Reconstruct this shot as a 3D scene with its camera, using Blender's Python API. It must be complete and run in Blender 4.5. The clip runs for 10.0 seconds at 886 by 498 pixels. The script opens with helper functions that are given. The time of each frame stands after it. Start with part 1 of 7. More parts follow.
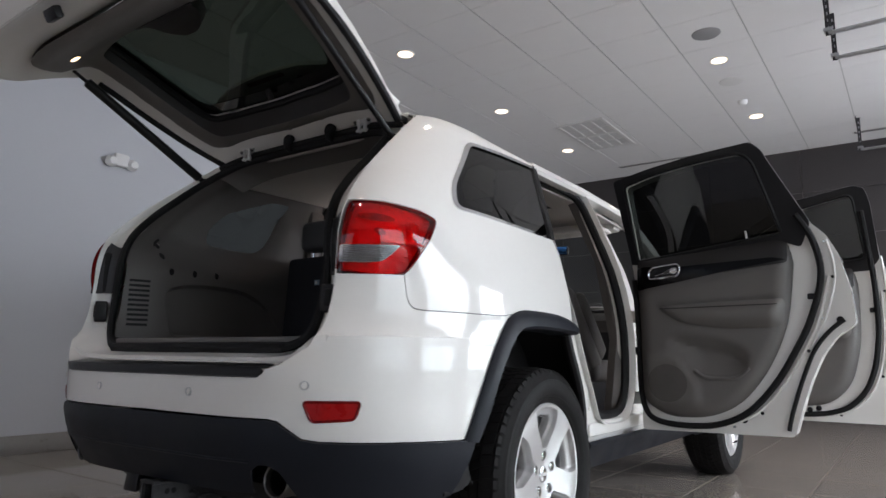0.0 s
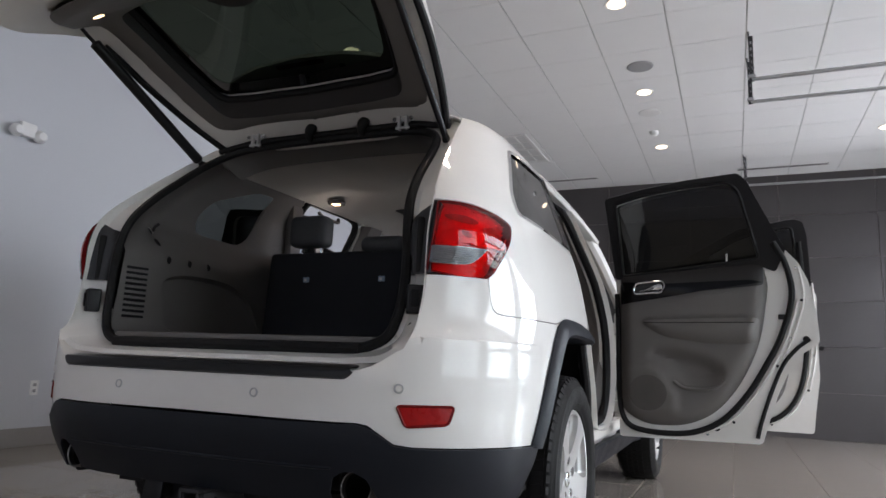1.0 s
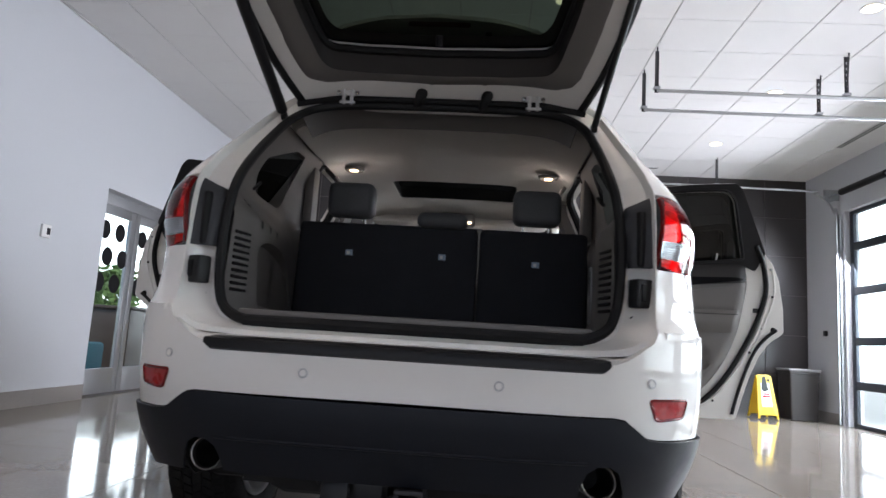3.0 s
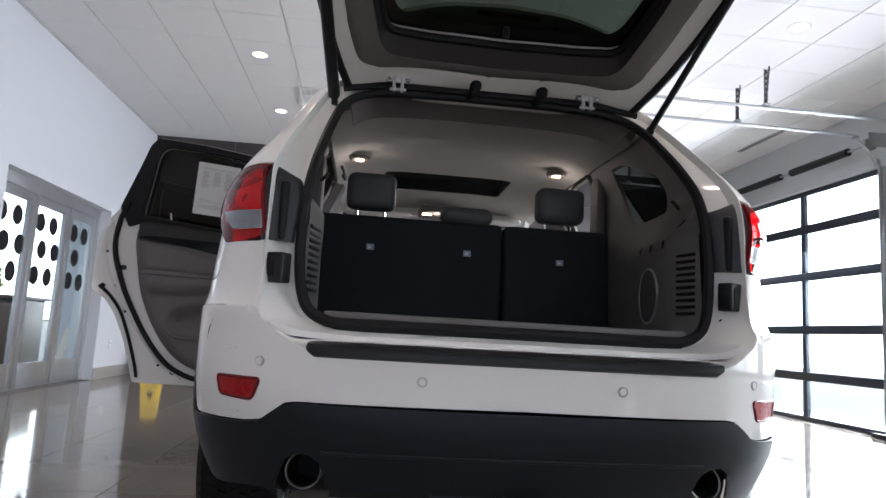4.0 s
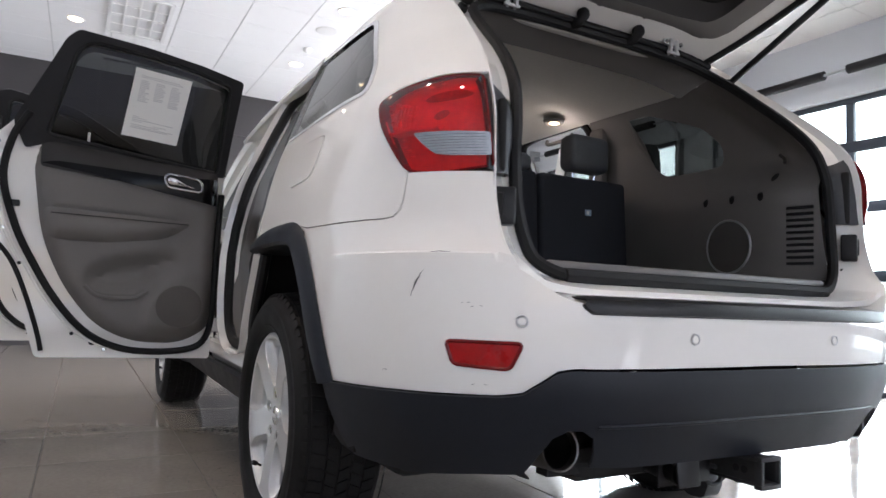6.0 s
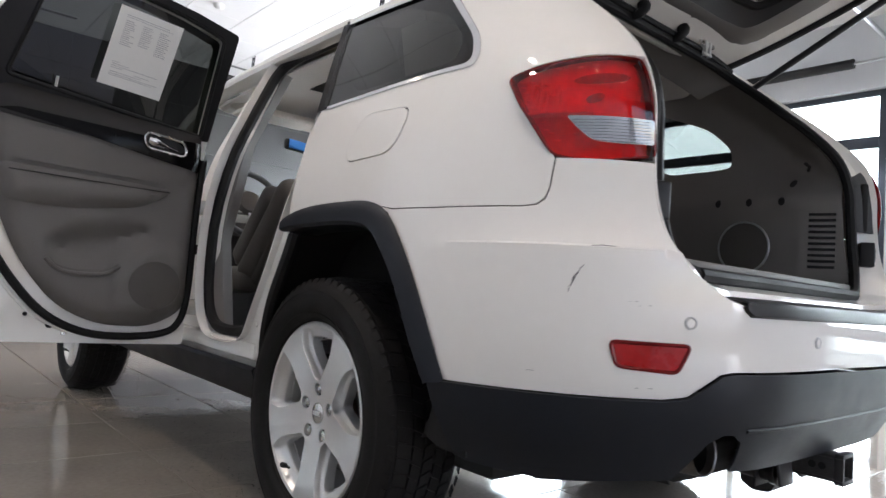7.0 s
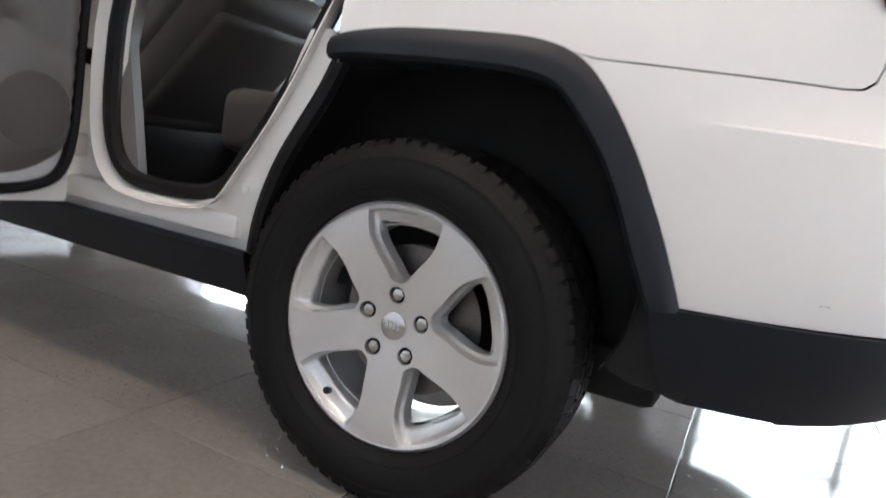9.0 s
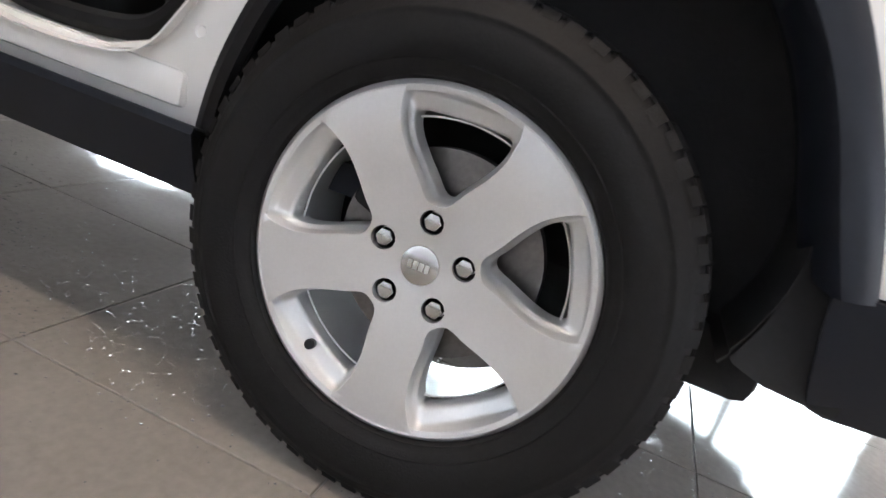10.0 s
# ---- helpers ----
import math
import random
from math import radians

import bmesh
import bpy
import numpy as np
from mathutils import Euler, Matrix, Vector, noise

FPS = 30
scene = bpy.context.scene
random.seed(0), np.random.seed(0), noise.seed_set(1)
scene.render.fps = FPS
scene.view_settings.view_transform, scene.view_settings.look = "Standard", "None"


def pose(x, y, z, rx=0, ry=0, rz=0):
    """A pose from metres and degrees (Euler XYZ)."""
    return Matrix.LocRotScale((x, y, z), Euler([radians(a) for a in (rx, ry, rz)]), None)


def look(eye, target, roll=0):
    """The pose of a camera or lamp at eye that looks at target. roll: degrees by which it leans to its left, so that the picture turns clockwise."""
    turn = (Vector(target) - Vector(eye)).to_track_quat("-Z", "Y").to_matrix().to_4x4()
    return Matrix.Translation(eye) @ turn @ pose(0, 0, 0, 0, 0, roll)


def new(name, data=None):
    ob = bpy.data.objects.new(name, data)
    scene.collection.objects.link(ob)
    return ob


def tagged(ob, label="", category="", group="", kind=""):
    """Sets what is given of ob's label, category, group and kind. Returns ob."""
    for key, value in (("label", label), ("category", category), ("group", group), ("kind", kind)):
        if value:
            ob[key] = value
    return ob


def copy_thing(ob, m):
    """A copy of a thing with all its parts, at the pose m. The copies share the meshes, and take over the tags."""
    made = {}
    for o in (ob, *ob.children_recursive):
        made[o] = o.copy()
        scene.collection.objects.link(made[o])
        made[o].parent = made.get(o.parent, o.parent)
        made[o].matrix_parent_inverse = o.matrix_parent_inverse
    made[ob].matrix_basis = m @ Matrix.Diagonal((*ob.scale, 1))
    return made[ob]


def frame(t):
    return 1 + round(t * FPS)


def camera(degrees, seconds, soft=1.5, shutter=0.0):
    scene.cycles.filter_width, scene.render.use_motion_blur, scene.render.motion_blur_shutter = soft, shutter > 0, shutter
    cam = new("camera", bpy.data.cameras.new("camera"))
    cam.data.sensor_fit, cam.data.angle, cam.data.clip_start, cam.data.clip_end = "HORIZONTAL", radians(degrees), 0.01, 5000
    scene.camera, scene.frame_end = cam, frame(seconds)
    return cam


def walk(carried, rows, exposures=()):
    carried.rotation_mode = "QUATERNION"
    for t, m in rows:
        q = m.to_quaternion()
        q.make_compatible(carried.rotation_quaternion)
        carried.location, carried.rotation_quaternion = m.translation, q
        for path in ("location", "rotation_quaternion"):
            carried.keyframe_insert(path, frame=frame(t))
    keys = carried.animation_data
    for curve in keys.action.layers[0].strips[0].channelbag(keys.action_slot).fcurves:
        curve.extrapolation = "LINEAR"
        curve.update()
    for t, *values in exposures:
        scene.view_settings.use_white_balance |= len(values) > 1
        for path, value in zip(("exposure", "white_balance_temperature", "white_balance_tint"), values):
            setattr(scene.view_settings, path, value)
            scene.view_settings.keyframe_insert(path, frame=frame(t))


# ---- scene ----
cam = camera(67.7, 10.0, shutter=0.3)
PATH = [
    (0, (2.079, -1.324, 0.819), (0.932, 0.283, 1.136), 0.6),
    (0.5, (1.791, -1.51, 0.802), (0.772, 0.18, 1.125), 1.6),
    (1, (1.503, -1.631, 0.803), (0.706, 0.171, 1.144), 2.3),
    (1.5, (1.212, -1.711, 0.802), (0.576, 0.156, 1.133), 3.2),
    (2, (0.903, -1.815, 0.809), (0.469, 0.113, 1.116), 4.2),
    (2.5, (0.565, -1.863, 0.804), (0.302, 0.097, 1.103), 4.0),
    (3, (0.218, -1.871, 0.81), (0.078, 0.104, 1.086), 3.6),
    (3.2, (0.079, -1.874, 0.809), (-0.014, 0.106, 1.076), 3.7),
    (4.5, (-0.714, -1.662, 0.828), (-0.311, 0.28, 1.082), 2.9),
    (5, (-1.014, -1.529, 0.811), (-0.485, 0.384, 1.057), 2.9),
    (5.5, (-1.258, -1.347, 0.782), (-0.499, 0.49, 0.998), 2.2),
    (5.7, (-1.342, -1.259, 0.775), (-0.503, 0.547, 0.957), 2.0),
    (7, (-1.901, -0.682, 0.764), (-0.601, 0.833, 0.884), 4.1),
    (7.5, (-2.034, -0.4, 0.773), (-0.613, 1.005, 0.857), 4.3),
    (8, (-2.133, -0.151, 0.781), (-0.603, 1.135, 0.833), 5.8),
    (8.5, (-2.156, 0.118, 0.779), (-0.430, 1.129, 0.777), 6.8),
    (9, (-2.082, 0.347, 0.766), (-0.285, 1.172, 0.464), 9.2),
    (9.5, (-1.954, 0.543, 0.721), (-0.128, 1.211, 0.251), 13.6),
    (10, (-1.769, 0.721, 0.684), (0.089, 1.203, 0.122), 17.5),
]
walk(cam, [(t, look(eye, target, roll)) for t, eye, target, roll in PATH],
     [(0, -0.46, 6450, 21), (1, -0.32, 6450, 21), (2.5, 0.10, 6400, 21), (4.5, 0.68, 6300, 21), (5.5, 1.14, 6300, 21), (7.5, 1.05, 6400, 19), (8.5, 1.30, 6400, 19), (10, 2.03, 6400, 19)])

# ---- world and light ----
world = bpy.data.worlds.new("world")
scene.world = world
world.use_nodes = True
wn = world.node_tree.nodes
sky = wn.new("ShaderNodeTexSky")
sky.sky_type, sky.sun_disc = "NISHITA", False
sky.sun_elevation, sky.sun_rotation = radians(55), radians(178)
wn["Background"].inputs["Strength"].default_value = 0.15
world.node_tree.links.new(sky.outputs["Color"], wn["Background"].inputs["Color"])
sun_data = bpy.data.lights.new("sun", "SUN")
sun_data.energy, sun_data.angle, sun_data.color = 3.0, radians(0.6), (1.0, 0.95, 0.88)
sun = new("sun", sun_data)
sun.matrix_world = look((6, -20, 30), (5, 0, 0))


def opening_light(name, centre, target, w, h, energy, color=(0.88, 0.95, 1.0)):
    d = bpy.data.lights.new(name, "AREA")
    d.shape, d.size, d.size_y, d.energy, d.color = "RECTANGLE", w, h, energy, color
    ob = new(name, d)
    ob.matrix_world = look(centre, target)
    return ob


CEIL, XL, XR, YB, YF = 3.69, -3.84, 5.2, 8.78, -7.0
DOORS = [(4.86, 7.66), (1.30, 4.09), (-2.25, 0.52)]     # overhead glass doors along the east wall
for i, (a, b) in enumerate(DOORS):
    opening_light("daylight", (XR + 0.45, (a + b) / 2, 1.6), (XR - 2.3, (a + b) / 2, (-0.2, -0.2, 0.4)[i]), b - a, 2.85, (430, 255, 38)[i])
opening_light("daylight", (XL - 1.2, 6.05, 1.2), (0, 6.0, 0.9), 2.2, 2.0, 14)
# Added fill light from an unseen south opening, to lift the car's tail.
opening_light("daylight", (0.4, YF - 0.45, 1.6), (0.4, 0, 1.4), 7.4, 2.7, 4)


# ---- materials ----
def mat(name, color, rough=0.5, metal=0.0, var=0.08, scale=6.0, fine=90.0, bump=0.0, bscale=200.0, coat=0.0, spec=0.5, island=0.0, trans=0.0, emit=None, estr=0.0, rvar=0.1):
    m = bpy.data.materials.new(name)
    m.use_nodes = True
    nt = m.node_tree
    b = nt.nodes["Principled BSDF"]
    L = nt.links.new
    tc = nt.nodes.new("ShaderNodeTexCoord")
    n1 = nt.nodes.new("ShaderNodeTexNoise")
    n1.inputs["Scale"].default_value, n1.inputs["Detail"].default_value = scale, 5.0
    n2 = nt.nodes.new("ShaderNodeTexNoise")
    n2.inputs["Scale"].default_value, n2.inputs["Detail"].default_value = fine, 3.0
    for n in (n1, n2):
        L(tc.outputs["Object"], n.inputs["Vector"])
    add = nt.nodes.new("ShaderNodeMath")
    add.operation = "ADD"
    L(n1.outputs["Fac"], add.inputs[0])
    L(n2.outputs["Fac"], add.inputs[1])
    src = add.outputs[0]
    if island:
        oi = nt.nodes.new("ShaderNodeObjectInfo")
        mul = nt.nodes.new("ShaderNodeMath")
        mul.operation = "MULTIPLY_ADD"
        mul.inputs[1].default_value = island
        L(oi.outputs["Random"], mul.inputs[0])
        L(src, mul.inputs[2])
        src = mul.outputs[0]
    mp = nt.nodes.new("ShaderNodeMapRange")
    mp.inputs["From Min"].default_value, mp.inputs["From Max"].default_value = 0.6, 1.4 + island
    mp.inputs["To Min"].default_value, mp.inputs["To Max"].default_value = 1 - var, 1 + var
    L(src, mp.inputs["Value"])
    mx = nt.nodes.new("ShaderNodeVectorMath")
    mx.operation = "SCALE"
    mx.inputs[0].default_value = color
    L(mp.outputs["Result"], mx.inputs["Scale"])
    L(mx.outputs["Vector"], b.inputs["Base Color"])
    rr = nt.nodes.new("ShaderNodeMapRange")
    rr.inputs["From Min"].default_value, rr.inputs["From Max"].default_value = 0.3, 0.7
    rr.inputs["To Min"].default_value, rr.inputs["To Max"].default_value = max(0.0, rough * (1 - rvar)), min(1.0, rough * (1 + rvar))
    L(n1.outputs["Fac"], rr.inputs["Value"])
    L(rr.outputs["Result"], b.inputs["Roughness"])
    b.inputs["Metallic"].default_value = metal
    b.inputs["Specular IOR Level"].default_value = spec
    b.inputs["Coat Weight"].default_value, b.inputs["Coat Roughness"].default_value = coat, 0.03
    b.inputs["Transmission Weight"].default_value = trans
    if emit:
        b.inputs["Emission Color"].default_value, b.inputs["Emission Strength"].default_value = (*emit, 1), estr
    if bump:
        n3 = nt.nodes.new("ShaderNodeTexNoise")
        n3.inputs["Scale"].default_value, n3.inputs["Detail"].default_value = bscale, 4.0
        L(tc.outputs["Object"], n3.inputs["Vector"])
        bp = nt.nodes.new("ShaderNodeBump")
        bp.inputs["Strength"].default_value, bp.inputs["Distance"].default_value = bump, 0.002
        L(n3.outputs["Fac"], bp.inputs["Height"])
        L(bp.outputs["Normal"], b.inputs["Normal"])
    return m


def glass_mat(name, tint, amount=0.9, rough=0.0):
    """Tinted pane: clear passage times the tint, with a mirror share by Fresnel."""
    m = bpy.data.materials.new(name)
    m.use_nodes = True
    nt = m.node_tree
    nt.nodes.remove(nt.nodes["Principled BSDF"])
    tr = nt.nodes.new("ShaderNodeBsdfTransparent")
    tr.inputs["Color"].default_value = (*tint, 1)
    gl = nt.nodes.new("ShaderNodeBsdfGlossy")
    gl.inputs["Roughness"].default_value = rough
    lw = nt.nodes.new("ShaderNodeLayerWeight")
    lw.inputs["Blend"].default_value = 0.5
    pw5 = nt.nodes.new("ShaderNodeMath")
    pw5.operation = "POWER"
    pw5.inputs[1].default_value = 5.0
    nt.links.new(lw.outputs["Facing"], pw5.inputs[0])
    fr = nt.nodes.new("ShaderNodeMath")
    fr.operation = "MULTIPLY_ADD"
    fr.inputs[1].default_value, fr.inputs[2].default_value = 0.94, 0.05
    nt.links.new(pw5.outputs[0], fr.inputs[0])
    mixs = nt.nodes.new("ShaderNodeMixShader")
    nt.links.new(fr.outputs[0], mixs.inputs[0])
    nt.links.new(tr.outputs[0], mixs.inputs[1])
    nt.links.new(gl.outputs[0], mixs.inputs[2])
    nt.links.new(mixs.outputs[0], nt.nodes["Material Output"].inputs["Surface"])
    return m


def glow_mat(name, color, strength):
    m = bpy.data.materials.new(name)
    m.use_nodes = True
    b = m.node_tree.nodes["Principled BSDF"]
    b.inputs["Base Color"].default_value = (*color, 1)
    b.inputs["Emission Color"].default_value, b.inputs["Emission Strength"].default_value = (*color, 1), strength
    return m


PAINT = mat("white car paint", (0.80, 0.785, 0.745), 0.55, var=0.012, scale=3, fine=40, coat=1.0, spec=0.12, rvar=0.05)
CLAD = mat("grained dark plastic", (0.0105, 0.0128, 0.0178), 0.46, var=0.14, scale=9, fine=160, bump=0.12, bscale=900, spec=0.24)
CLAD2 = mat("black plastic", (0.010, 0.010, 0.011), 0.38, spec=0.28, var=0.2, bump=0.08, bscale=700)
FILL = mat("dark grey plastic", (0.036, 0.038, 0.042), 0.48, spec=0.3, var=0.12, bump=0.08, bscale=700)
RUBBER = mat("black rubber", (0.009, 0.009, 0.0095), 0.6, spec=0.25, var=0.15, bump=0.1, bscale=400)
TYRE = mat("tyre rubber", (0.0075, 0.0072, 0.007), 0.66, var=0.35, scale=14, fine=120, bump=0.3, bscale=260, spec=0.22)
ALLOY = mat("painted alloy", (0.64, 0.64, 0.63), 0.33, metal=0.6, var=0.04, scale=12, fine=220, coat=0.3)
STEEL = mat("bright steel", (0.62, 0.62, 0.61), 0.22, metal=1.0, var=0.08, scale=20)
CHROME = mat("chrome", (0.75, 0.75, 0.76), 0.07, metal=1.0, var=0.02)
DULL = mat("dull exhaust steel", (0.20, 0.19, 0.18), 0.42, metal=1.0, var=0.2, scale=25, fine=120)
# Kept dark so the unseen south wall reflects and bounces less on the tail.
BACKW = mat("dark unseen end wall", (0.13, 0.13, 0.135), 0.7, var=0.05, scale=1.5, bump=0.06)
RUST = mat("rusty iron", (0.09, 0.055, 0.035), 0.8, metal=0.2, var=0.4, scale=30, bump=0.4, bscale=200)
UNDER = mat("underbody", (0.009, 0.009, 0.009), 0.85, var=0.3, bump=0.3, bscale=120)
TRIM = mat("grey interior plastic", (0.150, 0.141, 0.132), 0.55, var=0.05, scale=4, fine=200, bump=0.12, bscale=900)
DTRIM = mat("grey door trim", (0.138, 0.129, 0.120), 0.55, var=0.06, scale=4, fine=200, bump=0.14, bscale=900)
TRIMD = mat("dark interior plastic", (0.020, 0.018, 0.0175), 0.5, spec=0.35, var=0.08, fine=200, bump=0.12, bscale=900)
WOOD = mat("glossy dark wood trim", (0.005, 0.0045, 0.005), 0.16, var=0.3, scale=20, spec=0.14)
HEADL = mat("headliner cloth", (0.68, 0.655, 0.615), 0.9, var=0.05, bump=0.2, bscale=1200)
CARPET = mat("black seat back carpet", (0.030, 0.032, 0.038), 0.95, spec=0.2, var=0.2, scale=8, fine=400, bump=0.5, bscale=1400)
FLOORC = mat("beige cargo carpet", (0.22, 0.20, 0.175), 0.95, var=0.12, scale=8, fine=400, bump=0.5, bscale=1200)
LEATHER = mat("charcoal leather", (0.075, 0.080, 0.086), 0.55, var=0.1, bump=0.2, bscale=500)
LEATHG = mat("grey leather", (0.058, 0.052, 0.047), 0.48, var=0.08, bump=0.2, bscale=500)
TINT = glass_mat("privacy glass", (0.085, 0.093, 0.089))
GATEG = glass_mat("gate privacy glass", (0.06, 0.08, 0.062))
CLEAR = glass_mat("clear glass", (0.82, 0.88, 0.86))
DARKGL = mat("black glass band", (0.006, 0.006, 0.006), 0.05, var=0.05, coat=1.0)
RED = glass_mat("red lamp lens", (0.97, 0.022, 0.012))
LAMPIN = mat("silvered lamp housing", (0.74, 0.70, 0.66), 0.30, metal=0.0, var=0.14, scale=26, fine=70, bump=0.4, bscale=60)
REDD = mat("deep red lamp lens", (0.14, 0.003, 0.003), 0.25, var=0.3, scale=20, coat=0.0, spec=0.25)
REFL = mat("ribbed red reflector", (0.36, 0.004, 0.004), 0.28, var=0.16, scale=30, bump=0.2, bscale=320, coat=0.2, spec=0.25)
LAMPW = mat("clear ribbed lamp lens", (0.33, 0.34, 0.36), 0.16, metal=0.85, var=0.15, scale=30, coat=1.0)
PAPER = mat("white paper", (0.78, 0.78, 0.76), 0.85, var=0.02)
INK = mat("grey print", (0.42, 0.42, 0.44), 0.9, var=0.05)
TAGB = mat("pale blue tag", (0.30, 0.40, 0.52), 0.6, var=0.05)
SCRATCH = mat("bare scuffed plastic", (0.05, 0.05, 0.05), 0.7, var=0.4, scale=40)
WALLP = mat("pale grey wall paint", (0.53, 0.545, 0.57), 0.75, var=0.015, scale=1.5, fine=60, bump=0.06, bscale=250)
DARKP = mat("dark brown porcelain panel", (0.040, 0.036, 0.036), 0.35, var=0.12, scale=2.0, fine=40, island=0.3)
TILE = mat("grey polished porcelain tile", (0.235, 0.214, 0.184), 0.085, spec=0.75, var=0.20, scale=3.5, fine=55, island=0.25, rvar=0.35)
GROUT = mat("floor grout", (0.16, 0.15, 0.135), 0.8, var=0.1)
BASET = mat("grey tile skirting", (0.26, 0.245, 0.23), 0.3, var=0.08, scale=3)
CTILE = mat("ceiling tile", (0.74, 0.73, 0.72), 0.9, var=0.02, fine=150, bump=0.25, bscale=300)
CGRID = mat("ceiling grid metal", (0.66, 0.65, 0.63), 0.6, var=0.02)
# Darker than CGRID: the shadow line between the tiles is put into this grey.
TBAR = mat("shade-darkened ceiling bar", (0.50, 0.495, 0.48), 0.6, var=0.05)
ALUM = mat("satin aluminium", (0.50, 0.51, 0.52), 0.35, metal=0.8, var=0.04)
GALV = mat("galvanised steel", (0.42, 0.43, 0.44), 0.4, metal=0.9, var=0.12, scale=18)
PERF = mat("dark angle iron", (0.05, 0.05, 0.052), 0.5, metal=0.6, var=0.2)
DFRAME = mat("dark door frame", (0.035, 0.042, 0.055), 0.4, metal=0.3, var=0.1)
YELLOW = mat("yellow sign plastic", (0.75, 0.50, 0.02), 0.4, var=0.06)
BINM = mat("dark bin plastic", (0.03, 0.027, 0.026), 0.5, var=0.1)
BROOMW = mat("broom handle wood", (0.45, 0.22, 0.09), 0.5, var=0.15, scale=20)
RINGP = mat("pale grey plastic", (0.50, 0.50, 0.50), 0.4, var=0.03)
WHITEP = mat("white plastic", (0.75, 0.75, 0.73), 0.45, var=0.02)
GREYP = mat("grey plastic", (0.30, 0.30, 0.30), 0.5, var=0.05)
LEAF = mat("foliage", (0.11, 0.19, 0.055), 0.8, var=0.5, scale=3, fine=12)
ASPH = mat("pale concrete yard", (0.42, 0.42, 0.41), 0.9, var=0.2, scale=1, fine=60)
DOWN = glow_mat("lamp glow", (1.0, 0.86, 0.62), 4.0)
WARM = glow_mat("warm courtesy lamp", (1.0, 0.72, 0.42), 6.0)
MIRB = mat("blue-tinted mirror glass", (0.08, 0.28, 0.75), 0.06, metal=1.0, var=0.02)
# Near-white colour that paints the glints inside the tail lamps.
GLINT = mat("painted lamp glint", (0.92, 0.88, 0.82), 0.25, var=0.05, coat=0.5)
POCK = mat("dark lamp bowl", (0.30, 0.28, 0.27), 0.4, var=0.4, scale=60)
SKYG = glow_mat("daylight haze", (0.93, 0.97, 1.0), 5.0)


# ---- mesh helpers ----
from mathutils.geometry import delaunay_2d_cdt


def thing(name, label, category, group="", kind="", loc=(0, 0, 0)):
    ob = new(name)
    ob.location = loc
    return tagged(ob, label, category, group, kind)


def part(name, bm, material, parent=None, label="", solid=0.0, angle=40.0):
    me = bpy.data.meshes.new(name)
    bm.edges.index_update()
    rims = [e.index for e in bm.edges if e.is_boundary]
    bm.to_mesh(me)
    bm.free()
    me.materials.append(material)
    for p in me.polygons:
        p.use_smooth = True
    me.set_sharp_from_angle(angle=radians(angle))
    if solid and rims:
        at = me.attributes.get("sharp_edge") or me.attributes.new("sharp_edge", "BOOLEAN", "EDGE")
        flags = np.zeros(len(me.edges), bool)
        at.data.foreach_get("value", flags)
        flags[rims] = True
        at.data.foreach_set("value", flags)
    ob = new(name, me)
    if parent is not None:
        ob.parent = parent
        top = parent
        loc = Vector()
        while top is not None:
            loc += top.location
            top = top.parent
        ob.location = -loc
    if label:
        ob["label"] = label
    if solid:
        md = ob.modifiers.new("thickness", "SOLIDIFY")
        md.thickness, md.offset = solid, -1.0
    return ob


def structure(name, bm, material, label, category):
    return tagged(part(name, bm, material), label, category, kind="structure")


def merge(bm, other):
    me = bpy.data.meshes.new("tmp")
    other.to_mesh(me)
    other.free()
    bm.from_mesh(me)
    bpy.data.meshes.remove(me)
    return bm


def box(x0, x1, y0, y1, z0, z1, bevel=0.0, seg=2, m=None):
    bm = bmesh.new()
    bmesh.ops.create_cube(bm, size=1)
    bmesh.ops.transform(bm, verts=bm.verts, matrix=Matrix.Translation(((x0 + x1) / 2, (y0 + y1) / 2, (z0 + z1) / 2)) @ Matrix.Diagonal((x1 - x0, y1 - y0, z1 - z0, 1)))
    if bevel:
        bmesh.ops.bevel(bm, geom=bm.edges, offset=bevel, segments=seg, affect="EDGES", profile=0.5)
    if m:
        bmesh.ops.transform(bm, verts=bm.verts, matrix=m)
    return bm


def boxes(items, bevel=0.0):
    bm = bmesh.new()
    for it in items:
        merge(bm, box(*it, bevel=bevel))
    return bm


def tube(pts, r, n=10, closed=False, flat=1.0):
    pts = [Vector(p) for p in pts]
    k = len(pts)
    rs = r if isinstance(r, (list, tuple)) else [r] * k
    bm = bmesh.new()
    rings = []
    up = None
    for i, p in enumerate(pts):
        a = pts[(i - 1) % k] if closed or i > 0 else p
        b = pts[(i + 1) % k] if closed or i < k - 1 else p
        d = (b - a).normalized()
        if up is None:
            up = d.orthogonal().normalized()
        up = (up - d * up.dot(d)).normalized()
        side = d.cross(up)
        rings.append([bm.verts.new(p + rs[i] * (math.cos(t) * up + math.sin(t) * side * flat)) for t in (2 * math.pi * j / n for j in range(n))])
    for i in range(k if closed else k - 1):
        A, B = rings[i], rings[(i + 1) % k]
        if closed and i == k - 1:
            sh = min(range(n), key=lambda s: (A[0].co - B[s].co).length)
            B = B[sh:] + B[:sh]
        for j in range(n):
            bm.faces.new((A[j], A[(j + 1) % n], B[(j + 1) % n], B[j]))
    if not closed:
        bm.faces.new(rings[0][::-1])
        bm.faces.new(rings[-1])
    bmesh.ops.recalc_face_normals(bm, faces=bm.faces)
    return bm


